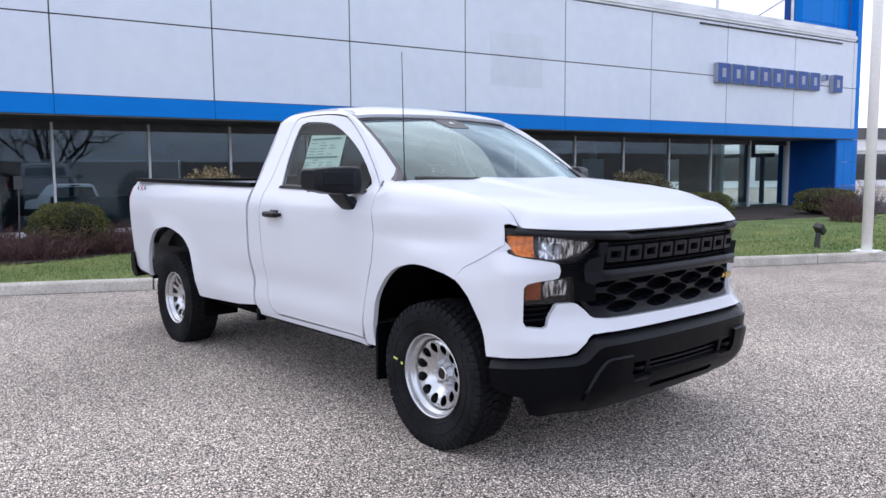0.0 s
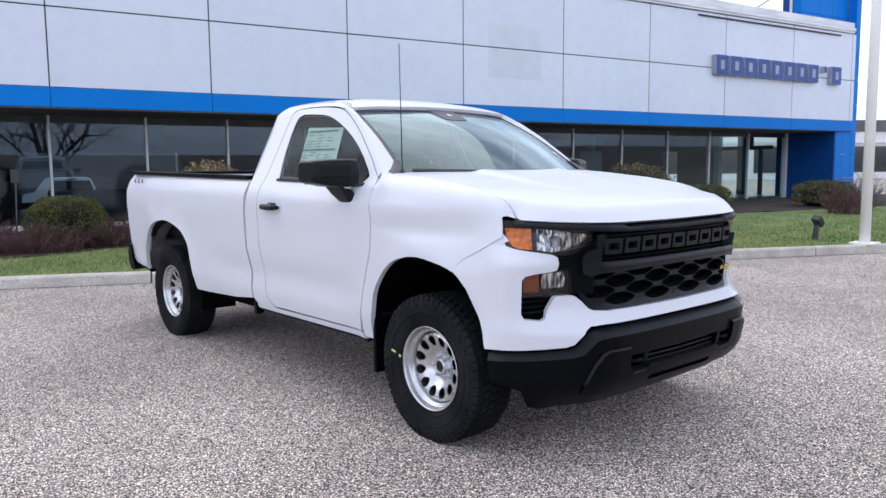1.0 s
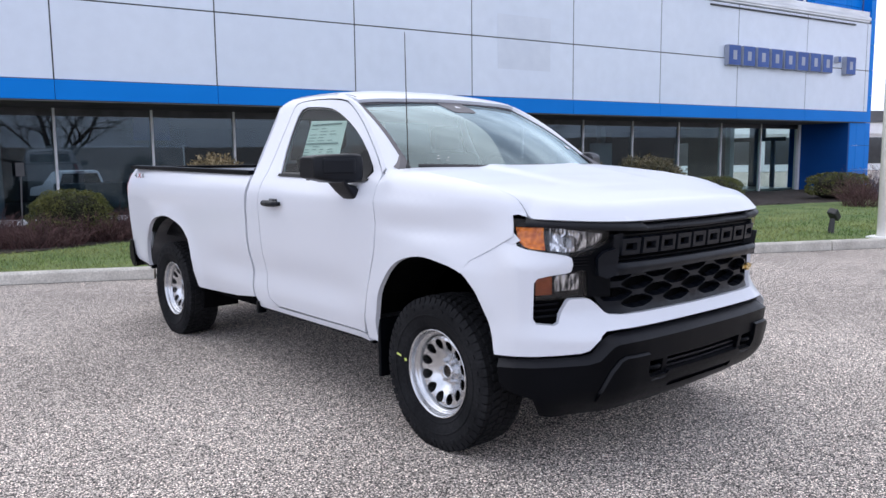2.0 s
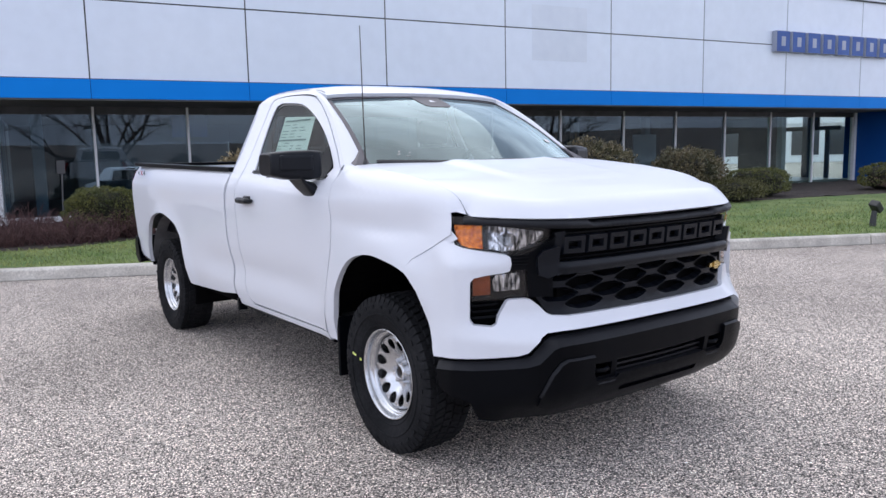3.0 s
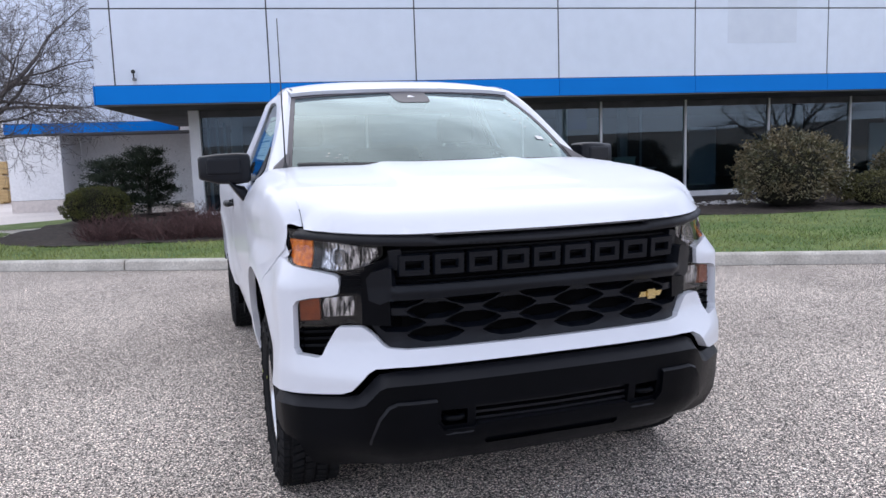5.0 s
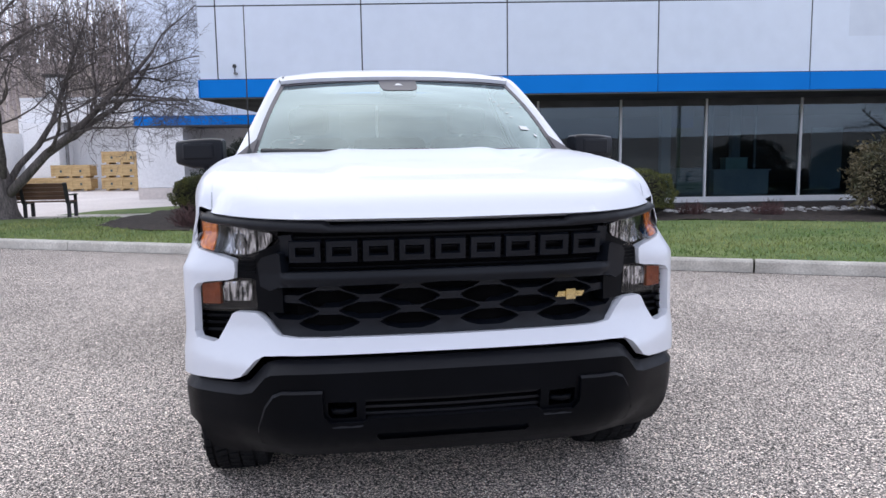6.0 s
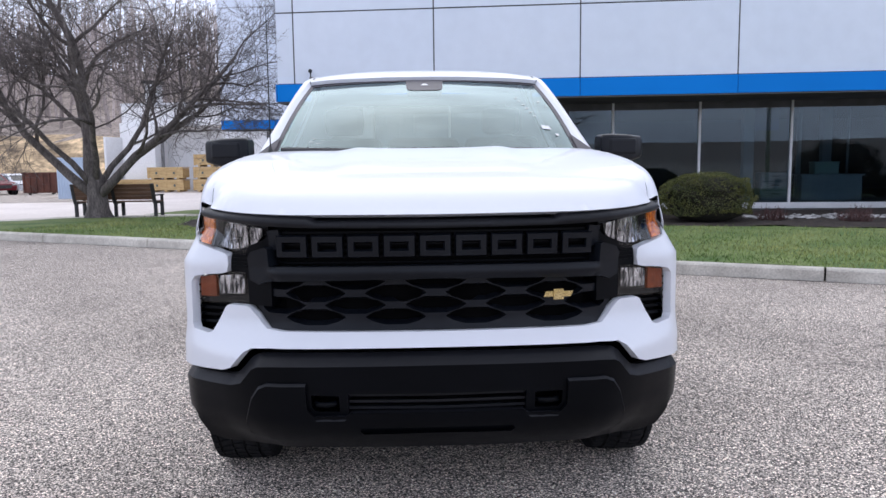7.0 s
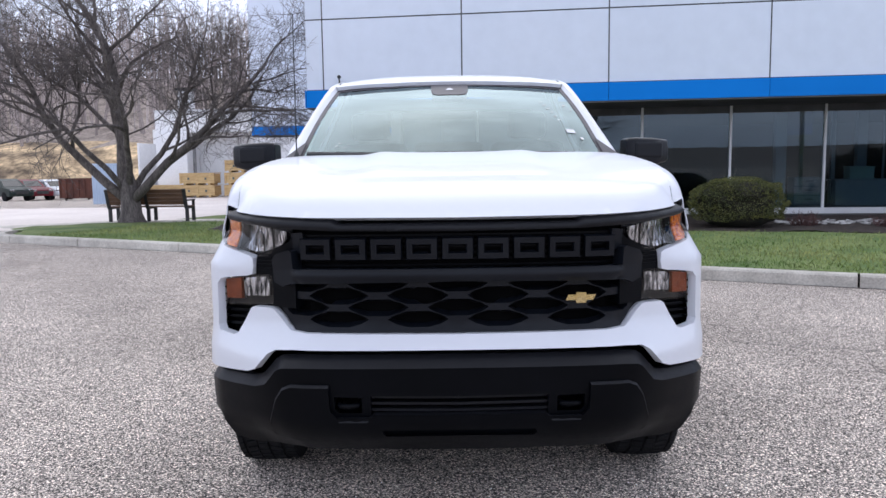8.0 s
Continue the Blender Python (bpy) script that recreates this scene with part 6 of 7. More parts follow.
def build_bare_tree(seed, base, label, limbs, trunk_r, trunk_h, max_level=4, counts=(7, 7, 7, 6)):
    rng = random.Random(seed)
    t = thing("bare_tree", label, "tree", Matrix.Translation(base))
    bm = bmesh.new()
    ring = []
    sides = 14
    for k, (z, r) in enumerate(((-.05, 1.5), (.06, 1.25), (.2, 1.05), (.45, .96), (.7, .90), (1.0, .66), (1.2, .45))):
        ring.append([bm.verts.new((trunk_r * r * math.cos(a) * (1 + 0.12 * math.sin(3 * a + z)), trunk_r * r * math.sin(a) * (1 + 0.1 * math.cos(2 * a + 2 * z)), z * trunk_h)) for a in (6.2832 * j / sides for j in range(sides))])
    for r0, r1 in zip(ring, ring[1:]):
        for j in range(sides):
            f = bm.faces.new((r0[j], r0[(j + 1) % sides], r1[(j + 1) % sides], r1[j]))
            f.smooth = True
    bm.faces.new(ring[-1])
    part("trunk", bm, M_BARK, t)
    for (dx, dz, dy, length, r) in limbs:
        bm = bmesh.new()
        grow(bm, rng, (dx * 0.08, dy * 0.08, trunk_h * rng.uniform(0.45, 0.95)), (dx, dy, dz), length, r, 0, max_level, 1.0, 0.12, counts)
        for f in bm.faces:
            f.smooth = True
        part("limb", bm, M_BARK, t)
    return t


LIMB_PLAN = [(-1.2, 0.72, 0.1, 4.6, .115), (-0.95, 0.95, -0.3, 4.3, .075), (-0.12, 1.6, 0.1, 4.9, .15), (0.80, 1.0, -0.2, 4.6, .115), (1.15, 0.98, 0.2, 4.3, .085), (0.25, 1.35, -0.5, 4.2, .085), (-0.55, 1.3, 0.5, 4.2, .08), (0.5, 1.45, 0.45, 4.1, .08)]
build_bare_tree(4, (-7.32, 14.3, 0.14), "leafless grey-barked tree with spreading limbs beside the bench", LIMB_PLAN, 0.23, 0.95, 4, (9, 8, 7, 5))


def build_woods():
    """Leafless trees covering the slope."""
    rng = random.Random(21)
    verts, faces = [], []

    def stick(p, q, r0, r1):
        k = len(verts)
        d = (q - p).normalized()
        a = d.orthogonal().normalized()
        b = d.cross(a)
        for c, r in ((p, r0), (q, r1)):
            for t in (0, 2.094, 4.189):
                verts.append(tuple(c + (a * math.cos(t) + b * math.sin(t)) * r))
        for i in range(3):
            j = (i + 1) % 3
            faces.append((k + i, k + j, k + 3 + j, k + 3 + i))

    n = 0
    while n < 1300:
        y = rng.uniform(72, 165)
        x = rng.uniform(-105, 35)
        z = hill_height(x, y)
        if z < 3.4:
            continue
        n += 1
        h = rng.uniform(8, 15)
        r = rng.uniform(0.08, 0.2)
        p = Vector((x, y, z - 0.2))
        lean = Vector((rng.gauss(0, .06), rng.gauss(0, .06), 1))
        q = p + lean * h * 0.55
        q2 = q + (lean + Vector((rng.gauss(0, .12), rng.gauss(0, .12), 0))) * h * 0.45
        stick(p, q, r, r * 0.65)
        stick(q, q2, r * 0.65, 0.015)
        for k in range(rng.randint(12, 18)):
            t = rng.uniform(0.3, 0.98)
            o = p.lerp(q, t / 0.55) if t < 0.55 else q.lerp(q2, (t - .55) / .45)
            w = Vector((rng.gauss(0, 1), rng.gauss(0, 1), rng.uniform(0.5, 1.6))).normalized()
            e = o + w * rng.uniform(0.9, 2.4) * (1.2 - t * 0.6)
            stick(o, e, r * 0.28, 0.012)
            for m in range(2):
                e2 = o.lerp(e, rng.uniform(.4, .9))
                w2 = (w + Vector((rng.gauss(0, .6), rng.gauss(0, .6), .4))).normalized()
                stick(e2, e2 + w2 * rng.uniform(.5, 1.2), 0.02, 0.008)
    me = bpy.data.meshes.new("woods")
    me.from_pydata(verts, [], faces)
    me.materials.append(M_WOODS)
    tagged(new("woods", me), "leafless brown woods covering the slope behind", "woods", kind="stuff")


build_woods()


def leaf_cloud(rng, n, size, shape, aspect=2.2):
    """Many small leaf blades; shape() gives a place and an outward direction."""
    verts, faces = [], []
    for _ in range(n):
        p, out = shape(rng)
        d = (out + Vector((rng.gauss(0, .7), rng.gauss(0, .7), rng.gauss(0, .7)))).normalized()
        s = d.orthogonal().normalized()
        s.rotate(Matrix.Rotation(rng.uniform(0, 6.283), 3, d))
        l, w = size * rng.uniform(0.7, 1.3), size * rng.uniform(0.7, 1.3) / aspect
        k = len(verts)
        verts += [tuple(p - d * l * .5), tuple(p + s * w * .5), tuple(p + d * l * .5), tuple(p - s * w * .5)]
        faces.append((k, k + 1, k + 2, k + 3))
    me = bpy.data.meshes.new("foliage")
    me.from_pydata(verts, [], faces)
    return me


def lump(rng, rx, ry, h, seed, shrink=0.86, power=2.0):
    bm = bmesh.new()
    bmesh.ops.create_icosphere(bm, subdivisions=3, radius=1.0)
    for v in bm.verts:
        d = v.co.normalized()
        k = shrink * (1 + 0.13 * noise.noise(d * 2.2 + Vector((seed, 0, 0))))
        w = 1.0 if d.z >= 0 else min(0.92 / max(math.hypot(d.x, d.y), 0.2), 1.3)
        v.co = Vector((d.x * rx * k * w, d.y * ry * k * w, h * 0.5 + d.z * h * 0.5 * (k if d.z > 0 else 1.05)))
    return bm


def shrub(name, label, base, rx, ry, h, leaf, n, size, seed, ragged=0.10, box_power=2.0, aspect=2.0, rot=0.0):
    rng = random.Random(seed)
    t = thing(name, label, "shrub", Matrix.Translation(base) @ pose(0, 0, 0, 0, 0, rot))
    # dark lump inside the foliage, painted as the shade between leaves
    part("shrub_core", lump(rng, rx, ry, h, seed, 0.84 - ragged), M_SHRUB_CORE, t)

    def shape(r):
        while True:
            d = Vector((r.gauss(0, 1), r.gauss(0, 1), r.gauss(0, 1))).normalized()
            if d.z > -0.75:
                break
        e = 2.0 / box_power
        q = Vector((math.copysign(abs(d.x) ** e, d.x), math.copysign(abs(d.y) ** e, d.y), math.copysign(abs(d.z) ** e, d.z)))
        if box_power > 2:
            q *= 0.88
        if d.z < 0:
            grow_out = min(1.0 / max(math.hypot(q.x, q.y), 0.25), 1.6) * (1 - 0.16 * abs(d.z))
            q.x, q.y = q.x * grow_out, q.y * grow_out
        k = 1 + 0.13 * noise.noise(d * 2.2 + Vector((seed, 0, 0))) + ragged * 1.3 * noise.noise(d * 6 + Vector((0, seed, 0))) + r.gauss(0, ragged * 0.45) - 0.05
        k = min(k, 1.12 + ragged)
        return Vector((q.x * rx * k, q.y * ry * k, max(0.02, h * 0.5 + q.z * h * 0.5 * k))), q.normalized()
    me = leaf_cloud(rng, n, size, shape, aspect)
    me.materials.append(leaf)
    ob = part("foliage", me, leaf, t)
    tagged(ob, kind="stuff")
    return t


def yew(label, base, rx, h, n, seed):
    """A dark yew of layered, outward-reaching sprays with gaps between them."""
    rng = random.Random(seed)
    t = thing("yew_shrub", label, "shrub", Matrix.Translation(base))
    sprays = []
    wood = bmesh.new()
    for k in range(46):
        f = (k + rng.random()) / 46
        z0 = h * (0.08 + 0.84 * f)
        a = rng.uniform(0, 6.283)
        reach = rx * (1.08 - 0.62 * f ** 1.5) * rng.uniform(0.62, 1.08)
        d = Vector((math.cos(a), math.sin(a), rng.uniform(0.0, 0.45) + 0.5 * f)).normalized()
        o = Vector((rng.gauss(0, .06), rng.gauss(0, .06), z0))
        sprays.append((o, d, reach))
        tube(wood, [Vector((0, 0, z0 * 0.8)), o + d * reach * 0.8], [0.012, 0.004], 4, cap=False)
    tube(wood, [(0, 0, 0), (0.03, 0.02, h * 0.9)], [0.06, 0.015], 6)
    part("trunk", wood, M_BARK, t)

    def shape(r):
        o, d, reach = r.choice(sprays)
        q = math.sqrt(r.random())
        side = Vector((-d.y, d.x, 0)).normalized()
        p = o + d * reach * q + side * r.gauss(0, 0.15 * (0.4 + q)) + Vector((0, 0, r.gauss(0, 0.045) - 0.10 * q * q))
        p.z = max(p.z, 0.03)
        return p, (d + side * r.gauss(0, .6)).normalized()
    me = leaf_cloud(rng, n, 0.062, shape, 3.6)
    me.materials.append(M_YEW_LEAF)
    tagged(part("foliage", me, M_YEW_LEAF, t), kind="stuff")
    return t


def twig_shrub(name, label, base, rx, ry, h, material, n, seed, rot=0.0):
    """A bare shrub of many thin stems."""
    rng = random.Random(seed)
    t = thing(name, label, "shrub", Matrix.Translation(base) @ pose(0, 0, 0, 0, 0, rot))
    bm = bmesh.new()
    for _ in range(n):
        a, q = rng.uniform(0, 6.283), math.sqrt(rng.random())
        x, y = rx * q * math.cos(a) * 0.75, ry * q * math.sin(a) * 0.75
        hh = h * rng.uniform(0.55, 1.0) * (1 - 0.35 * q * q)
        p = Vector((x, y, 0))
        pts = [p]
        d = Vector((x / rx * 0.5 + rng.gauss(0, .35), y / ry * 0.5 + rng.gauss(0, .35), 1)).normalized()
        for k in range(3):
            d = (d + Vector((rng.gauss(0, .3), rng.gauss(0, .3), rng.gauss(0, .15)))).normalized()
            pts.append(pts[-1] + d * hh / 3)
        tube(bm, pts, [0.006, 0.005, 0.004, 0.002], 3, cap=False)
        for m in range(4):
            i = rng.randint(1, 3)
            w = (d + Vector((rng.gauss(0, .8), rng.gauss(0, .8), rng.uniform(-.2, .6)))).normalized()
            tube(bm, [pts[i], pts[i] + w * hh * rng.uniform(.15, .3)], [0.0035, 0.002], 3, cap=False)
    ob = part("stem_mass", bm, material, t)
    tagged(ob, kind="stuff")
    return t


def at(u, v, z=0.15):
    x, y = fac(u, v)
    return (x, y, z)


shrub("boxwood_shrub", "clipped round green boxwood in front of the glazing", at(5.67, -1.3), 0.90, 0.8, 0.97, M_BOX_LEAF, 14000, 0.034, 1, 0.05, 2.6)
shrub("boxwood_shrub", "clipped green boxwood behind the red twigs", at(0.38, -1.6), 0.72, 0.65, 0.90, M_BOX_LEAF, 12000, 0.034, 2, 0.06, 2.5)
shrub("boxwood_shrub", "low clipped boxwood beside a dark yew", at(-3.6, 1.9), 0.76, 0.7, 0.88, M_BOX_LEAF, 11000, 0.036, 3, 0.05, 2.5)
yew("dark spreading yew in front of the white wall", at(-3.75, 4.0), 0.95, 1.42, 17000, 4)
yew("dark taller yew near the corner column", at(-2.95, 4.3), 0.92, 1.72, 19000, 5)
for k, (u, v, rx, h) in enumerate(((-2.4, -1.9, 0.75, .50), (-1.2, -2.3, 0.85, .52), (-0.1, -2.4, 0.8, .55), (0.9, -1.9, 0.75, .6), (1.75, -1.6, 0.7, .55), (-0.9, -1.3, 0.8, .6))):
    twig_shrub("barberry_shrub", "low leafless reddish barberry in the mulch bed", at(u, v), rx, 0.55, h, M_RED_TWIG, 420, 30 + k)
shrub("rhododendron_shrub", "tall brown-green rhododendron against the glazing", at(10.8, -1.9), 1.08, 0.95, 1.52, M_RHODO_LEAF, 9000, 0.085, 6, 0.16, 2.0, 2.8)
shrub("rhododendron_shrub", "brown-green rhododendron beside the glazing", at(13.75, -2.0), 0.88, 0.85, 1.30, M_RHODO_LEAF, 8000, 0.085, 7, 0.18, 2.0, 2.8)
shrub("rhododendron_shrub", "tan-leaved rhododendron against the glazing behind the pickup", at(2.95, -1.3), 0.58, 0.6, 1.40, M_TAN_LEAF, 4500, 0.085, 13, 0.16, 2.0, 2.8)
shrub("olive_shrub", "low spreading olive-brown shrub at the lawn edge", at(12.4, -2.4), 0.72, 0.55, 0.66, M_OLIVE_LEAF, 5000, 0.05, 8, 0.18, 2.0)
shrub("olive_shrub", "low spreading olive-brown shrub in the bed", at(14.3, -2.9), 1.05, 0.65, 0.55, M_OLIVE_LEAF, 5000, 0.05, 9, 0.18, 2.0)
shrub("boxwood_shrub", "rounded green shrub near the entrance", at(16.0, -2.2), 1.0, 0.8, 0.8, M_BOX_LEAF, 5000, 0.05, 10, 0.08, 2.4)
shrub("boxwood_shrub", "small green shrub by the entrance step", at(18.2, -0.8), 0.6, 0.5, 0.72, M_BOX_LEAF, 2200, 0.05, 11, 0.08, 2.3)
shrub("hedge_shrub", "clipped green hedge by the blue portal", at(21.2, -2.6), 1.35, 0.8, 0.82, M_BOX_LEAF, 6000, 0.055, 12, 0.06, 2.8)
twig_shrub("barberry_shrub", "small brown leafless shrub before the hedge", at(20.9, -3.4), 0.7, 0.5, 0.45, M_RED_TWIG, 260, 41)
twig_shrub("twig_shrub", "upright grey-blue leafless shrub by the portal", at(23.6, -2.4), 0.6, 0.6, 1.1, M_BLUE_TWIG, 200, 42)
twig_shrub("barberry_shrub", "tiny reddish leafless shrub in the bed", at(6.9, -1.2), 0.3, 0.3, 0.3, M_RED_TWIG, 120, 43)
twig_shrub("barberry_shrub", "tiny reddish leafless shrub in the bed", at(8.3, -1.5), 0.35, 0.35, 0.32, M_RED_TWIG, 140, 44)
twig_shrub("barberry_shrub", "reddish leafless shrub along the drive", (17.5, 5.2, .14), 0.8, 0.6, 1.0, M_RED_TWIG, 220, 45)


def build_stones():
    rng = random.Random(17)
    bm = bmesh.new()
    for _ in range(300):
        u = rng.uniform(6.6, 11.5)
        v = rng.uniform(-0.9, -0.1) + rng.gauss(0, .15)
        x, y = fac(u, v)
        r = bmesh.ops.create_icosphere(bm, subdivisions=1, radius=rng.uniform(0.02, 0.055))
        for w in r["verts"]:
            w.co = Vector((w.co.x * 1.3 + x, w.co.y + y, w.co.z * 0.5 + 0.165))
    solid("bed_stones", bm, M_STONE, "pale rounded stones scattered in the mulch", "stones", "stuff")


build_stones()


# ---- loose things ----
def build_bench():
    b = thing("park_bench", "brown slatted bench with black ends behind the tree", "bench", pose(-7.02, 14.85, 0.12, 0, 0, 176) @ Matrix.Diagonal((1.05, 0.9, 0.80, 1)))
    W = 1.85
    for k in range(4):
        part("seat_slat", boxes((-W / 2, W / 2, -0.22 + 0.115 * k, -0.12 + 0.115 * k, 0.42, 0.455), bevel=0.006), M_BENCH, b)
    for k in range(4):
        m = pose(0, 0.27 + 0.03 * k, 0.50 + 0.115 * k, -14, 0, 0)
        bm = bmesh.new()
        box(bm, -W / 2, W / 2, -0.018, 0.018, 0, 0.111, 0.004)
        for v in bm.verts:
            v.co = m @ v.co
        part("back_slat", bm, M_BENCH, b)
    for x in (-W / 2 + 0.03, 0.0, W / 2 - 0.03):
        bm = boxes((x - 0.035, x + 0.035, -0.26, -0.19, 0.0, 0.42), (x - 0.035, x + 0.035, 0.17, 0.24, 0.0, 0.45), (x - 0.035, x + 0.035, -0.26, 0.26, 0.37, 0.42), bevel=0.008)
        r = box(bmesh.new(), x - 0.035, x + 0.035, -0.03, 0.03, 0, 0.58)
        for v in r.verts:
            v.co = pose(0, 0.245, 0.40, -14, 0, 0) @ v.co
        me = bpy.data.meshes.new("t")
        r.to_mesh(me)
        r.free()
        bm.from_mesh(me)
        bpy.data.meshes.remove(me)
        part("end_frame", bm, M_BLACK_METAL, b)
        if abs(x) > 0.1:
            part("arm_rest", boxes((x - 0.04, x + 0.04, -0.30, 0.30, 0.60, 0.64), (x - 0.03, x + 0.03, -0.27, -0.21, 0.42, 0.60), bevel=0.01), M_BLACK_METAL, b)


build_bench()


def build_crate():
    c = thing("wooden_crate", "pale pine shipping crate stacked outside the white wall", "crate", group="stacked crates")
    W, D, H = 1.68, 0.75, 0.52
    part("box_body", boxes((-W / 2 + .02, W / 2 - .02, -D / 2 + .02, D / 2 - .02, .08, H - .02)), M_CRATE, c)
    for x in (-W / 2 + .04, 0, W / 2 - .04):
        part("batten", boxes((x - .05, x + .05, -D / 2 - .005, -D / 2 + .02, .06, H), bevel=0.004), M_CRATE, c)
    for z in (.08, H - .09):
        part("rail", boxes((-W / 2, W / 2, -D / 2 - .018, -D / 2 - .006, z, z + .09), bevel=0.004), M_CRATE, c)
    part("lid", boxes((-W / 2 - .01, W / 2 + .01, -D / 2 - .02, D / 2 + .02, H, H + .03)), M_CRATE, c)
    for x in (-.6, 0, .6):
        part("skid", boxes((x - .06, x + .06, -D / 2, D / 2, 0, .08)), M_CRATE, c)
    for x in (-.42, .42):
        part("stencil_mark", boxes((x - .045, x + .045, -D / 2 + .012, -D / 2 + .0185, .24, .34)), M_INK, c)
    return c


CR = build_crate()
CR.matrix_world = pose(-11.2, 32.1, 0.03, 0, 0, -9)
for x, y, z in ((-11.22, 32.15, .59), (-9.05, 31.7, .03), (-9.03, 31.72, .59), (-9.0, 31.75, 1.15), (-7.4, 32.6, .03), (-13.0, 33.0, .03)):
    copy_thing(CR, pose(x, y, z, 0, 0, -9))


def build_low_building():
    b = thing("low_white_building", "low white metal building with a deep roof fascia", "building", pose(-6.5, 34.2, 0, 0, 0, -7), kind="structure")
    part("wall", boxes((-8.0, 7.0, 0, .2, 0, 3.3)), M_WHITE_WALL, b)
    for k in range(46):
        part("wall_rib", boxes((-7.9 + .32 * k, -7.86 + .32 * k, -.03, -.001, .05, 3.1)), M_WHITE_WALL, b)
    part("roof_fascia", boxes((-7.2, 7.2, -1.3, .4, 3.05, 4.0), bevel=0.02), M_WHITE_WALL, b)
    part("roof_edge", boxes((-7.2, 7.2, -1.33, .4, 4.004, 4.14)), M_COPING, b)
    part("roof", boxes((-8, 7.2, .4, 9, 3.6, 4.0)), M_SOFFIT, b)
    part("chimney", boxes((-7.1, -6.45, 1.0, 1.6, 3.6, 5.25), bevel=0.03), M_WHITE_WALL, b)
    part("chimney_cap", boxes((-7.2, -6.35, .9, 1.7, 5.3, 5.42)), M_BLACK_METAL, b)
    bm = bmesh.new()
    tube(bm, [(-5.5, -.8, 0), (-5.5, -.8, 3.05)], .08, 10)
    part("post", bm, M_GREY_METAL, b)
    part("return_wall", boxes((-8.0, -7.9, -1.6, 0, 0, 2.6)), M_WHITE_WALL, b)
    part("wall_bay", boxes((-7.1, -5.55, -1.5, -.04, 0, 3.04), bevel=0.03), M_WHITE_WALL, b, "white wall bay under the fascia")
    return b


build_low_building()
bm = bmesh.new()
for k in range(14):
    box(bm, -.85 + .12 * k, -.79 + .12 * k, -.03, 0, -.35, 1.62)
box(bm, -.86, .86, .001, .06, -.35, 1.62)
f = solid("sheet_metal_screen", bm, M_PALE_BLUE, "pale blue ribbed sheet metal screen", "fence", "structure")
f.matrix_world = pose(-14.55, 30.2, 0, 0, 0, -6)


def build_dumpster():
    d = thing("dumpster", "rust-brown steel roll-off dumpster", "dumpster", pose(-25.7, 51.5, -0.80, 0, 0, -4) @ Matrix.Diagonal((1.18, 1.1, 1.38, 1)))
    part("body", boxes((-1.0, 1.0, -.9, .9, .12, 1.06), bevel=0.02), M_RUST, d)
    for k in range(6):
        part("side_rib", boxes((-.98 + .38 * k, -.90 + .38 * k, -.96, -.902, .12, 1.06)), M_RUST, d)
    part("top_rail", boxes((-1.03, 1.03, -.97, -.86, 1.064, 1.14), bevel=0.01), M_RUST, d)
    for x in (-.7, .7):
        bm = lathe(bmesh.new(), [(.001, -.05), (.11, -.05), (.12, -.03), (.12, .03), (.11, .05), (.001, .05)], 16)
        w = part("caster", bm, M_BLACK_METAL, d)
        w.location = (x, -.7, .12)


build_dumpster()


def build_car(label, paint, m):
    """A small sport utility car, seen far off."""
    c = thing("parked_car", label, "car", m, group="cars along the bank")
    prof = [(-2.2, .35), (-2.25, .6), (-2.2, .82), (-1.9, .95), (-1.1, 1.02), (-.45, 1.5), (-.1, 1.6), (1.3, 1.6), (1.75, 1.5), (2.1, 1.05), (2.2, .7), (2.15, .35)]
    bm = bmesh.new()
    rows = []
    for x, s in ((-.88, .97), (-.78, 1.0), (.78, 1.0), (.88, .97)):
        rows.append([bm.verts.new((x * (1 if z < 1.05 else .84), y * s, z)) for y, z in prof])
    for r0, r1 in zip(rows, rows[1:]):
        for k in range(len(prof)):
            bm.faces.new((r0[k], r0[(k + 1) % len(prof)], r1[(k + 1) % len(prof)], r1[k]))
    bm.faces.new(rows[0])
    bm.faces.new(rows[-1][::-1])
    bmesh.ops.recalc_face_normals(bm, faces=bm.faces[:])
    bmesh.ops.bevel(bm, geom=[e for e in bm.edges if e.calc_face_angle(0) > .5], offset=.03, segments=2, affect="EDGES")
    part("body", bm, paint, c)
    for sgn in (-1, 1):
        bm = bmesh.new()
        vs = [bm.verts.new((sgn * (.885 - .13 * max(0, (z - 1.0)) / .6), y, z)) for y, z in ((-.95, 1.06), (-.4, 1.46), (1.4, 1.5), (1.85, 1.08))]
        bm.faces.new(vs)
        part("side_window", bm, M_CAR_GLASS, c)
        for y in (-1.4, 1.35):
            w = part("wheel", lathe(bmesh.new(), [(.001, .1), (.2, .1), (.22, .11), (.33, .1), (.34, 0), (.33, -.1), (.001, -.1)], 20), M_RUBBER, c)
            w.location = (sgn * .80, y, .34)
            part("rim", lathe(bmesh.new(), [(.001, .112), (.2, .114), (.21, .10)], 16), M_STEEL, w)
    bm = bmesh.new()
    bm.faces.new([bm.verts.new(p) for p in ((-.66, -1.05, 1.06), (.66, -1.05, 1.06), (.58, -.47, 1.49), (-.58, -.47, 1.49))])
    part("windscreen", bm, M_CAR_GLASS, c)
    for x in (-.65, .65):
        part("headlight", boxes((x - .17, x + .17, -2.23, -2.1, .72, .84), bevel=.02), M_CHROME, c)
    part("front_grille", boxes((-.45, .45, -2.26, -2.15, .5, .74), bevel=.02), M_BLACK_METAL, c)
    return c


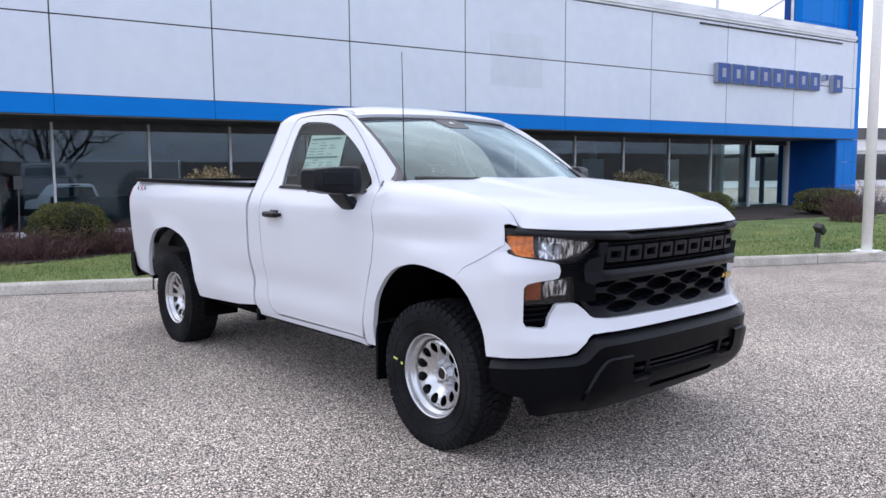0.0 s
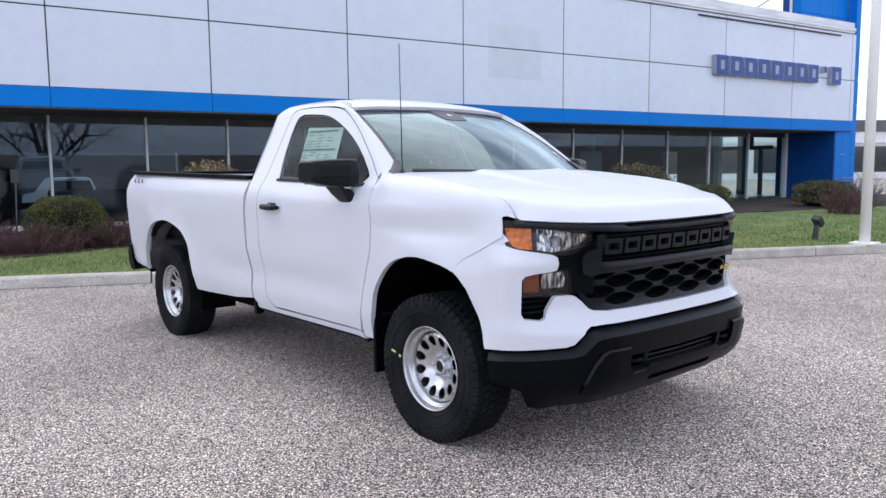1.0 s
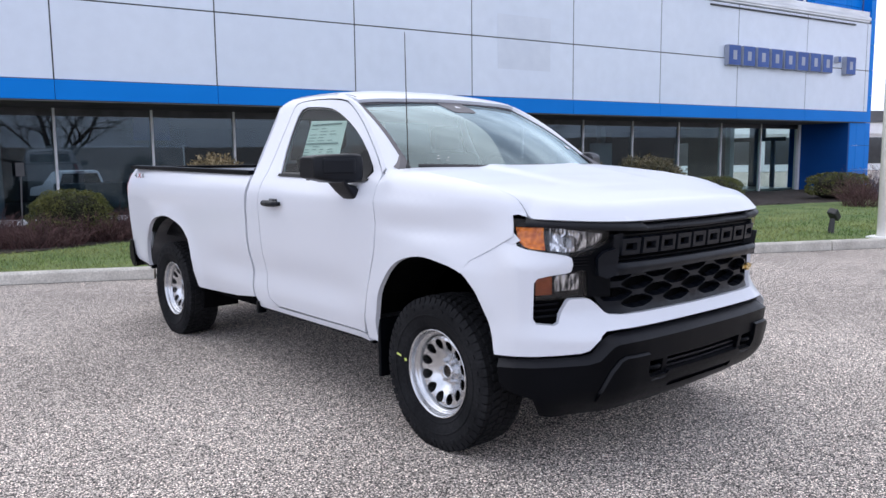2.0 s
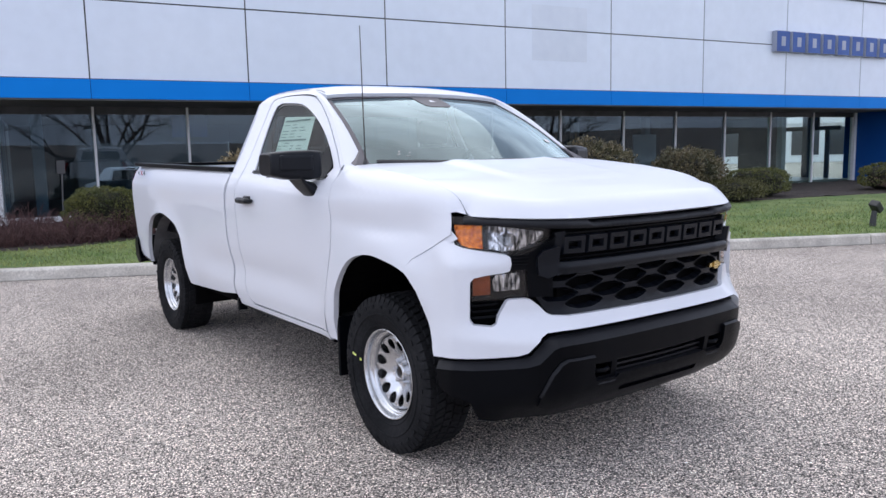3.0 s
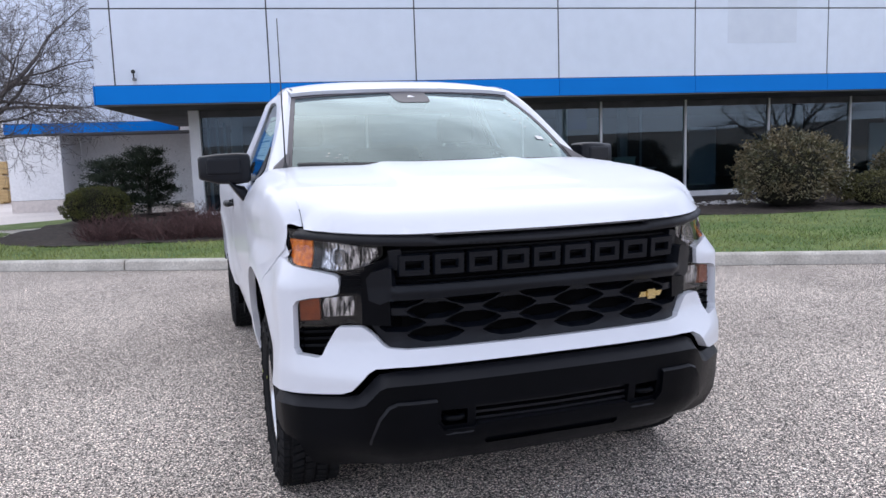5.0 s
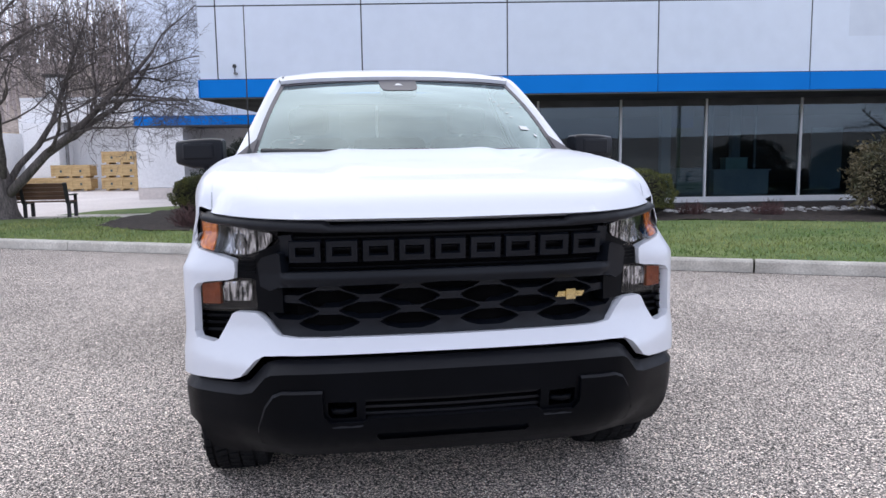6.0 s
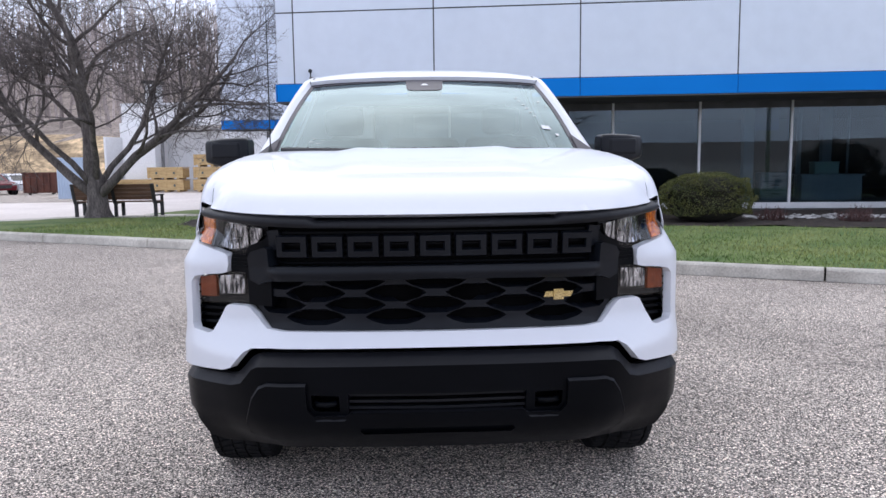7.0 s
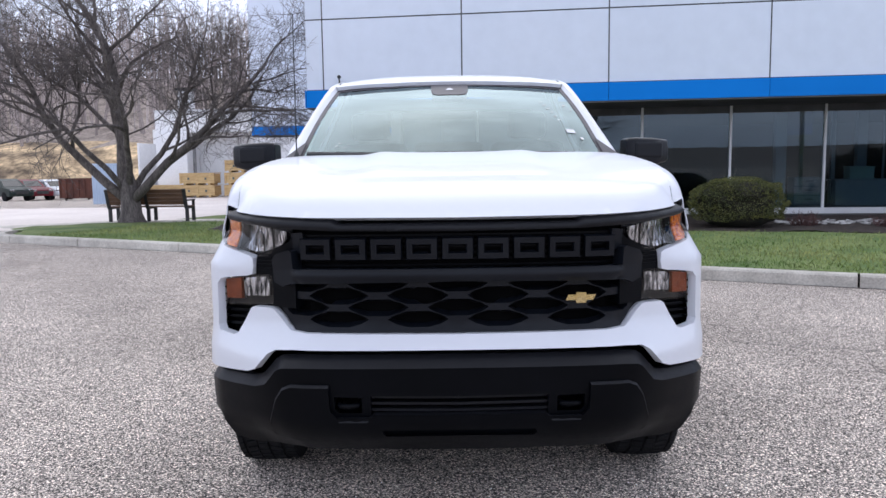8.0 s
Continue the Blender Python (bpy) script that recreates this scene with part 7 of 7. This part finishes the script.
build_car("dark green parked sport utility car", M_CAR_GREEN, pose(-32.0, 53.0, -0.84, 0, 0, 55))
build_car("maroon parked sport utility car", M_CAR_RED, pose(-31.9, 55.6, -0.92, 0, 0, 56))
build_car("white parked sport utility car", M_PAINT, pose(-31.4, 58.2, -0.99, 0, 0, 57))


def build_reflection_pickup():
    """White pickup added behind the showroom, standing in for the truck's reflection in the glazing."""
    g = thing("parked_pickup", "white pickup standing in for the truck's reflection in the glazing", "pickup truck", FAC @ pose(3.2, 15.2, -0.80, 0, 0, 13))

    def hull(rows, name, material, parent=None):
        bm = bmesh.new()
        rr = [[bm.verts.new(p) for p in r] for r in rows]
        for r0, r1 in zip(rr, rr[1:]):
            for k in range(len(r0)):
                bm.faces.new((r0[k], r0[(k + 1) % len(r0)], r1[(k + 1) % len(r0)], r1[k]))
        bm.faces.new(rr[0][::-1])
        bm.faces.new(rr[-1])
        bmesh.ops.recalc_face_normals(bm, faces=bm.faces[:])
        bmesh.ops.bevel(bm, geom=[e for e in bm.edges if e.calc_face_angle(0) > .5], offset=.03, segments=2, affect="EDGES")
        return part(name, bm, material, parent or g)
    hull([[(-.95, y, .5), (.95, y, .5), (1.0, y, .95), (.96, y, 1.38), (-.96, y, 1.38), (-1.0, y, .95)] for y in (-.7, 1.9)], "bed", M_PAINT)
    hull([[(-.95, y, .5), (.95, y, .5), (1.0, y, .95), (.96, y, 1.36 - d), (-.96, y, 1.36 - d), (-1.0, y, .95)] for y, d in ((1.92, 0), (3.6, 0), (4.9, .12))], "front_body", M_PAINT)
    cab = hull([[(-w, y, 1.34), (w, y, 1.34), (w - i, y2, z), (-w + i, y2, z)] for w, y, y2, z, i in ((.93, 1.95, 2.02, 1.90, .2), (.93, 2.6, 2.5, 1.95, .2), (.93, 3.6, 2.95, 1.88, .2))], "cab", M_PAINT)
    bm = bmesh.new()
    bm.faces.new([bm.verts.new(p) for p in ((-.78, 1.94, 1.42), (.78, 1.94, 1.42), (.66, 1.985, 1.82), (-.66, 1.985, 1.82))])
    part("rear_window", bm, M_CAR_GLASS, cab)
    bm = bmesh.new()
    bm.faces.new([bm.verts.new(p) for p in ((.94, 2.15, 1.42), (.93, 3.2, 1.42), (.80, 2.85, 1.8), (.79, 2.2, 1.82))])
    part("side_window", bm, M_CAR_GLASS, cab)
    part("brake_lamp", boxes((-.16, .16, 1.96, 2.0, 1.86, 1.91)), M_BLACK_METAL, cab)
    for x in (-.93, .93):
        part("tail_light", boxes((x - .07, x + .07, -.74, -.6, .92, 1.32), bevel=.02), M_RED_LENS, g)
    part("rear_bumper", boxes((-.98, .98, -.84, -.66, .42, .62), bevel=.03), M_GREY_METAL, g)
    for x in (-.82, .82):
        for y in (.35, 3.9):
            w = part("wheel", lathe(bmesh.new(), [(.001, .12), (.22, .12), (.38, .11), (.39, 0), (.38, -.11), (.001, -.12)], 20), M_RUBBER, g)
            w.location = (x, y, .39)


build_reflection_pickup()


def build_desk():
    d = thing("reception_desk", "white reception desk inside the showroom", "desk", FAC @ Matrix.Translation((10.2, 4.95, 0.2)))
    part("desk_front", boxes((-.75, .75, -.3, -.25, 0, .62), bevel=.008), M_ALU, d)
    part("desk_top", boxes((-.8, .8, -.34, .34, .622, .66), bevel=.008), M_ALU, d)
    for x in (-.72, .72):
        part("desk_side", boxes((x - .025, x + .025, -.248, .3, 0, .62)), M_ALU, d)
    c = thing("storage_box", "pale cardboard box on the reception desk", "box", FAC @ Matrix.Translation((10.1, 4.95, 0.862)))
    part("carton", boxes((-.30, .30, -.2, .2, 0, .27), bevel=.01), M_PAPER, c)
    part("lid", boxes((-.315, .315, -.215, .215, .272, .32), bevel=.01), M_PAPER, c)
    k = thing("filing_cabinet", "pale grey filing cabinet inside the showroom", "cabinet", FAC @ Matrix.Translation((8.8, 4.9, 0.2)))
    part("cabinet_body", boxes((-.38, .38, -.25, .25, 0, .72), bevel=.01), M_INT_PALE, k)
    for z in (.04, .27, .50):
        dr = part("drawer", boxes((-.35, .35, -.27, -.252, z, z + .20), bevel=.006), M_ALU, k)
        part("drawer_handle", boxes((-.1, .1, -.285, -.271, z + .11, z + .13)), M_GREY_METAL, dr)


build_desk()


def build_poster(u, v, label):
    g = thing("window_poster", label, "poster", FAC @ Matrix.Translation((u, v, 1.97)))
    part("sheet", boxes((-.42, .42, 0, .006, 0, .62)), M_POSTER, g)
    part("header_strip", boxes((-.40, .40, -.004, -.001, .55, .60)), M_ALU, g)


build_poster(8.05, 3.5, "blue poster hanging inside the showroom window")
build_poster(2.78, 3.5, "dark blue poster with a pale strip inside the glazing")


def build_pole():
    p = thing("light_pole", "white painted steel lot pole at the kerb", "pole", Matrix.Translation((9.80, 1.885, 0.14)))
    bm = bmesh.new()
    tube(bm, [(0, 0, .02), (0, 0, 7.5)], [.082, .072], 20)
    for f in bm.faces:
        f.smooth = len(f.verts) == 4
    part("shaft", bm, M_POLE, p)
    part("base_plate", boxes((-.18, .18, -.18, .18, 0, .03), bevel=.005), M_POLE, p)


build_pole()


def build_floodlight():
    g = thing("lawn_floodlight", "small black ground floodlight on the lawn", "floodlight", Matrix.Translation((10.0, 2.75, 0.14)))
    bm = bmesh.new()
    tube(bm, [(-.05, 0, 0), (.0, 0, .25)], [.052, .042], 12)
    part("post", bm, M_BLACK_METAL, g)
    tilt = pose(.05, .0, .32, 14, 42, 0)
    for nm, spec, mt, bev in (("lamp_head", (-.10, .10, -.08, .08, -.06, .055), M_BLACK_METAL, .02), ("lamp_glass", (-.08, .08, -.06, .06, .0555, .060), M_CAR_GLASS, 0)):
        bm = boxes(spec, bevel=bev)
        for v in bm.verts:
            v.co = tilt @ v.co
        part(nm, bm, mt, g)


build_floodlight()


def build_far_building():
    """White commercial building beyond the portal."""
    b = thing("far_commercial_building", "white commercial building with grey roof band beyond the drive", "building", pose(62, 30, 0, 0, 0, -30), kind="structure")
    part("wall", boxes((-14, 14, 0, .4, 0, 3.2)), M_WHITE_WALL, b)
    part("roof_band", boxes((-14.2, 14.2, -.6, .5, 4.2, 5.2)), M_SOFFIT, b)
    part("fascia", boxes((-14.1, 14.1, -.4, .45, 3.2, 4.19)), M_WHITE_WALL, b)
    part("roof", boxes((-14, 14, .5, 14, 4.3, 4.6)), M_SOFFIT, b)
    for k in range(9):
        part("window", boxes((-13 + 3 * k, -10.6 + 3 * k, -.06, -.002, .6, 2.9)), M_CAR_GLASS, b)
    return b


build_far_building()


def build_marker_post():
    g = thing("marker_post", "thin pale marker post with small plate by the window", "post", Matrix.Translation(at(-0.2, 1.45)))
    bm = bmesh.new()
    tube(bm, [(0, 0, 0), (.04, 0, 1.05)], .016, 8)
    part("stem", bm, M_SOFFIT, g)
    part("plate", boxes((-.05, .11, -.012, .012, 1.05, 1.32), bevel=.01), M_SOFFIT, g)


build_marker_post()
# trees across the lot, mirrored in the glazing
for seed, u, v in ((11, 2.7, -22.0), (17, 29.4, -22.0)):
    build_bare_tree(seed, FAC @ Vector((u, v, 0.0)), "leafless tree across the lot mirrored in the glazing", LIMB_PLAN, 0.26, 1.5, 3, (7, 6, 5))
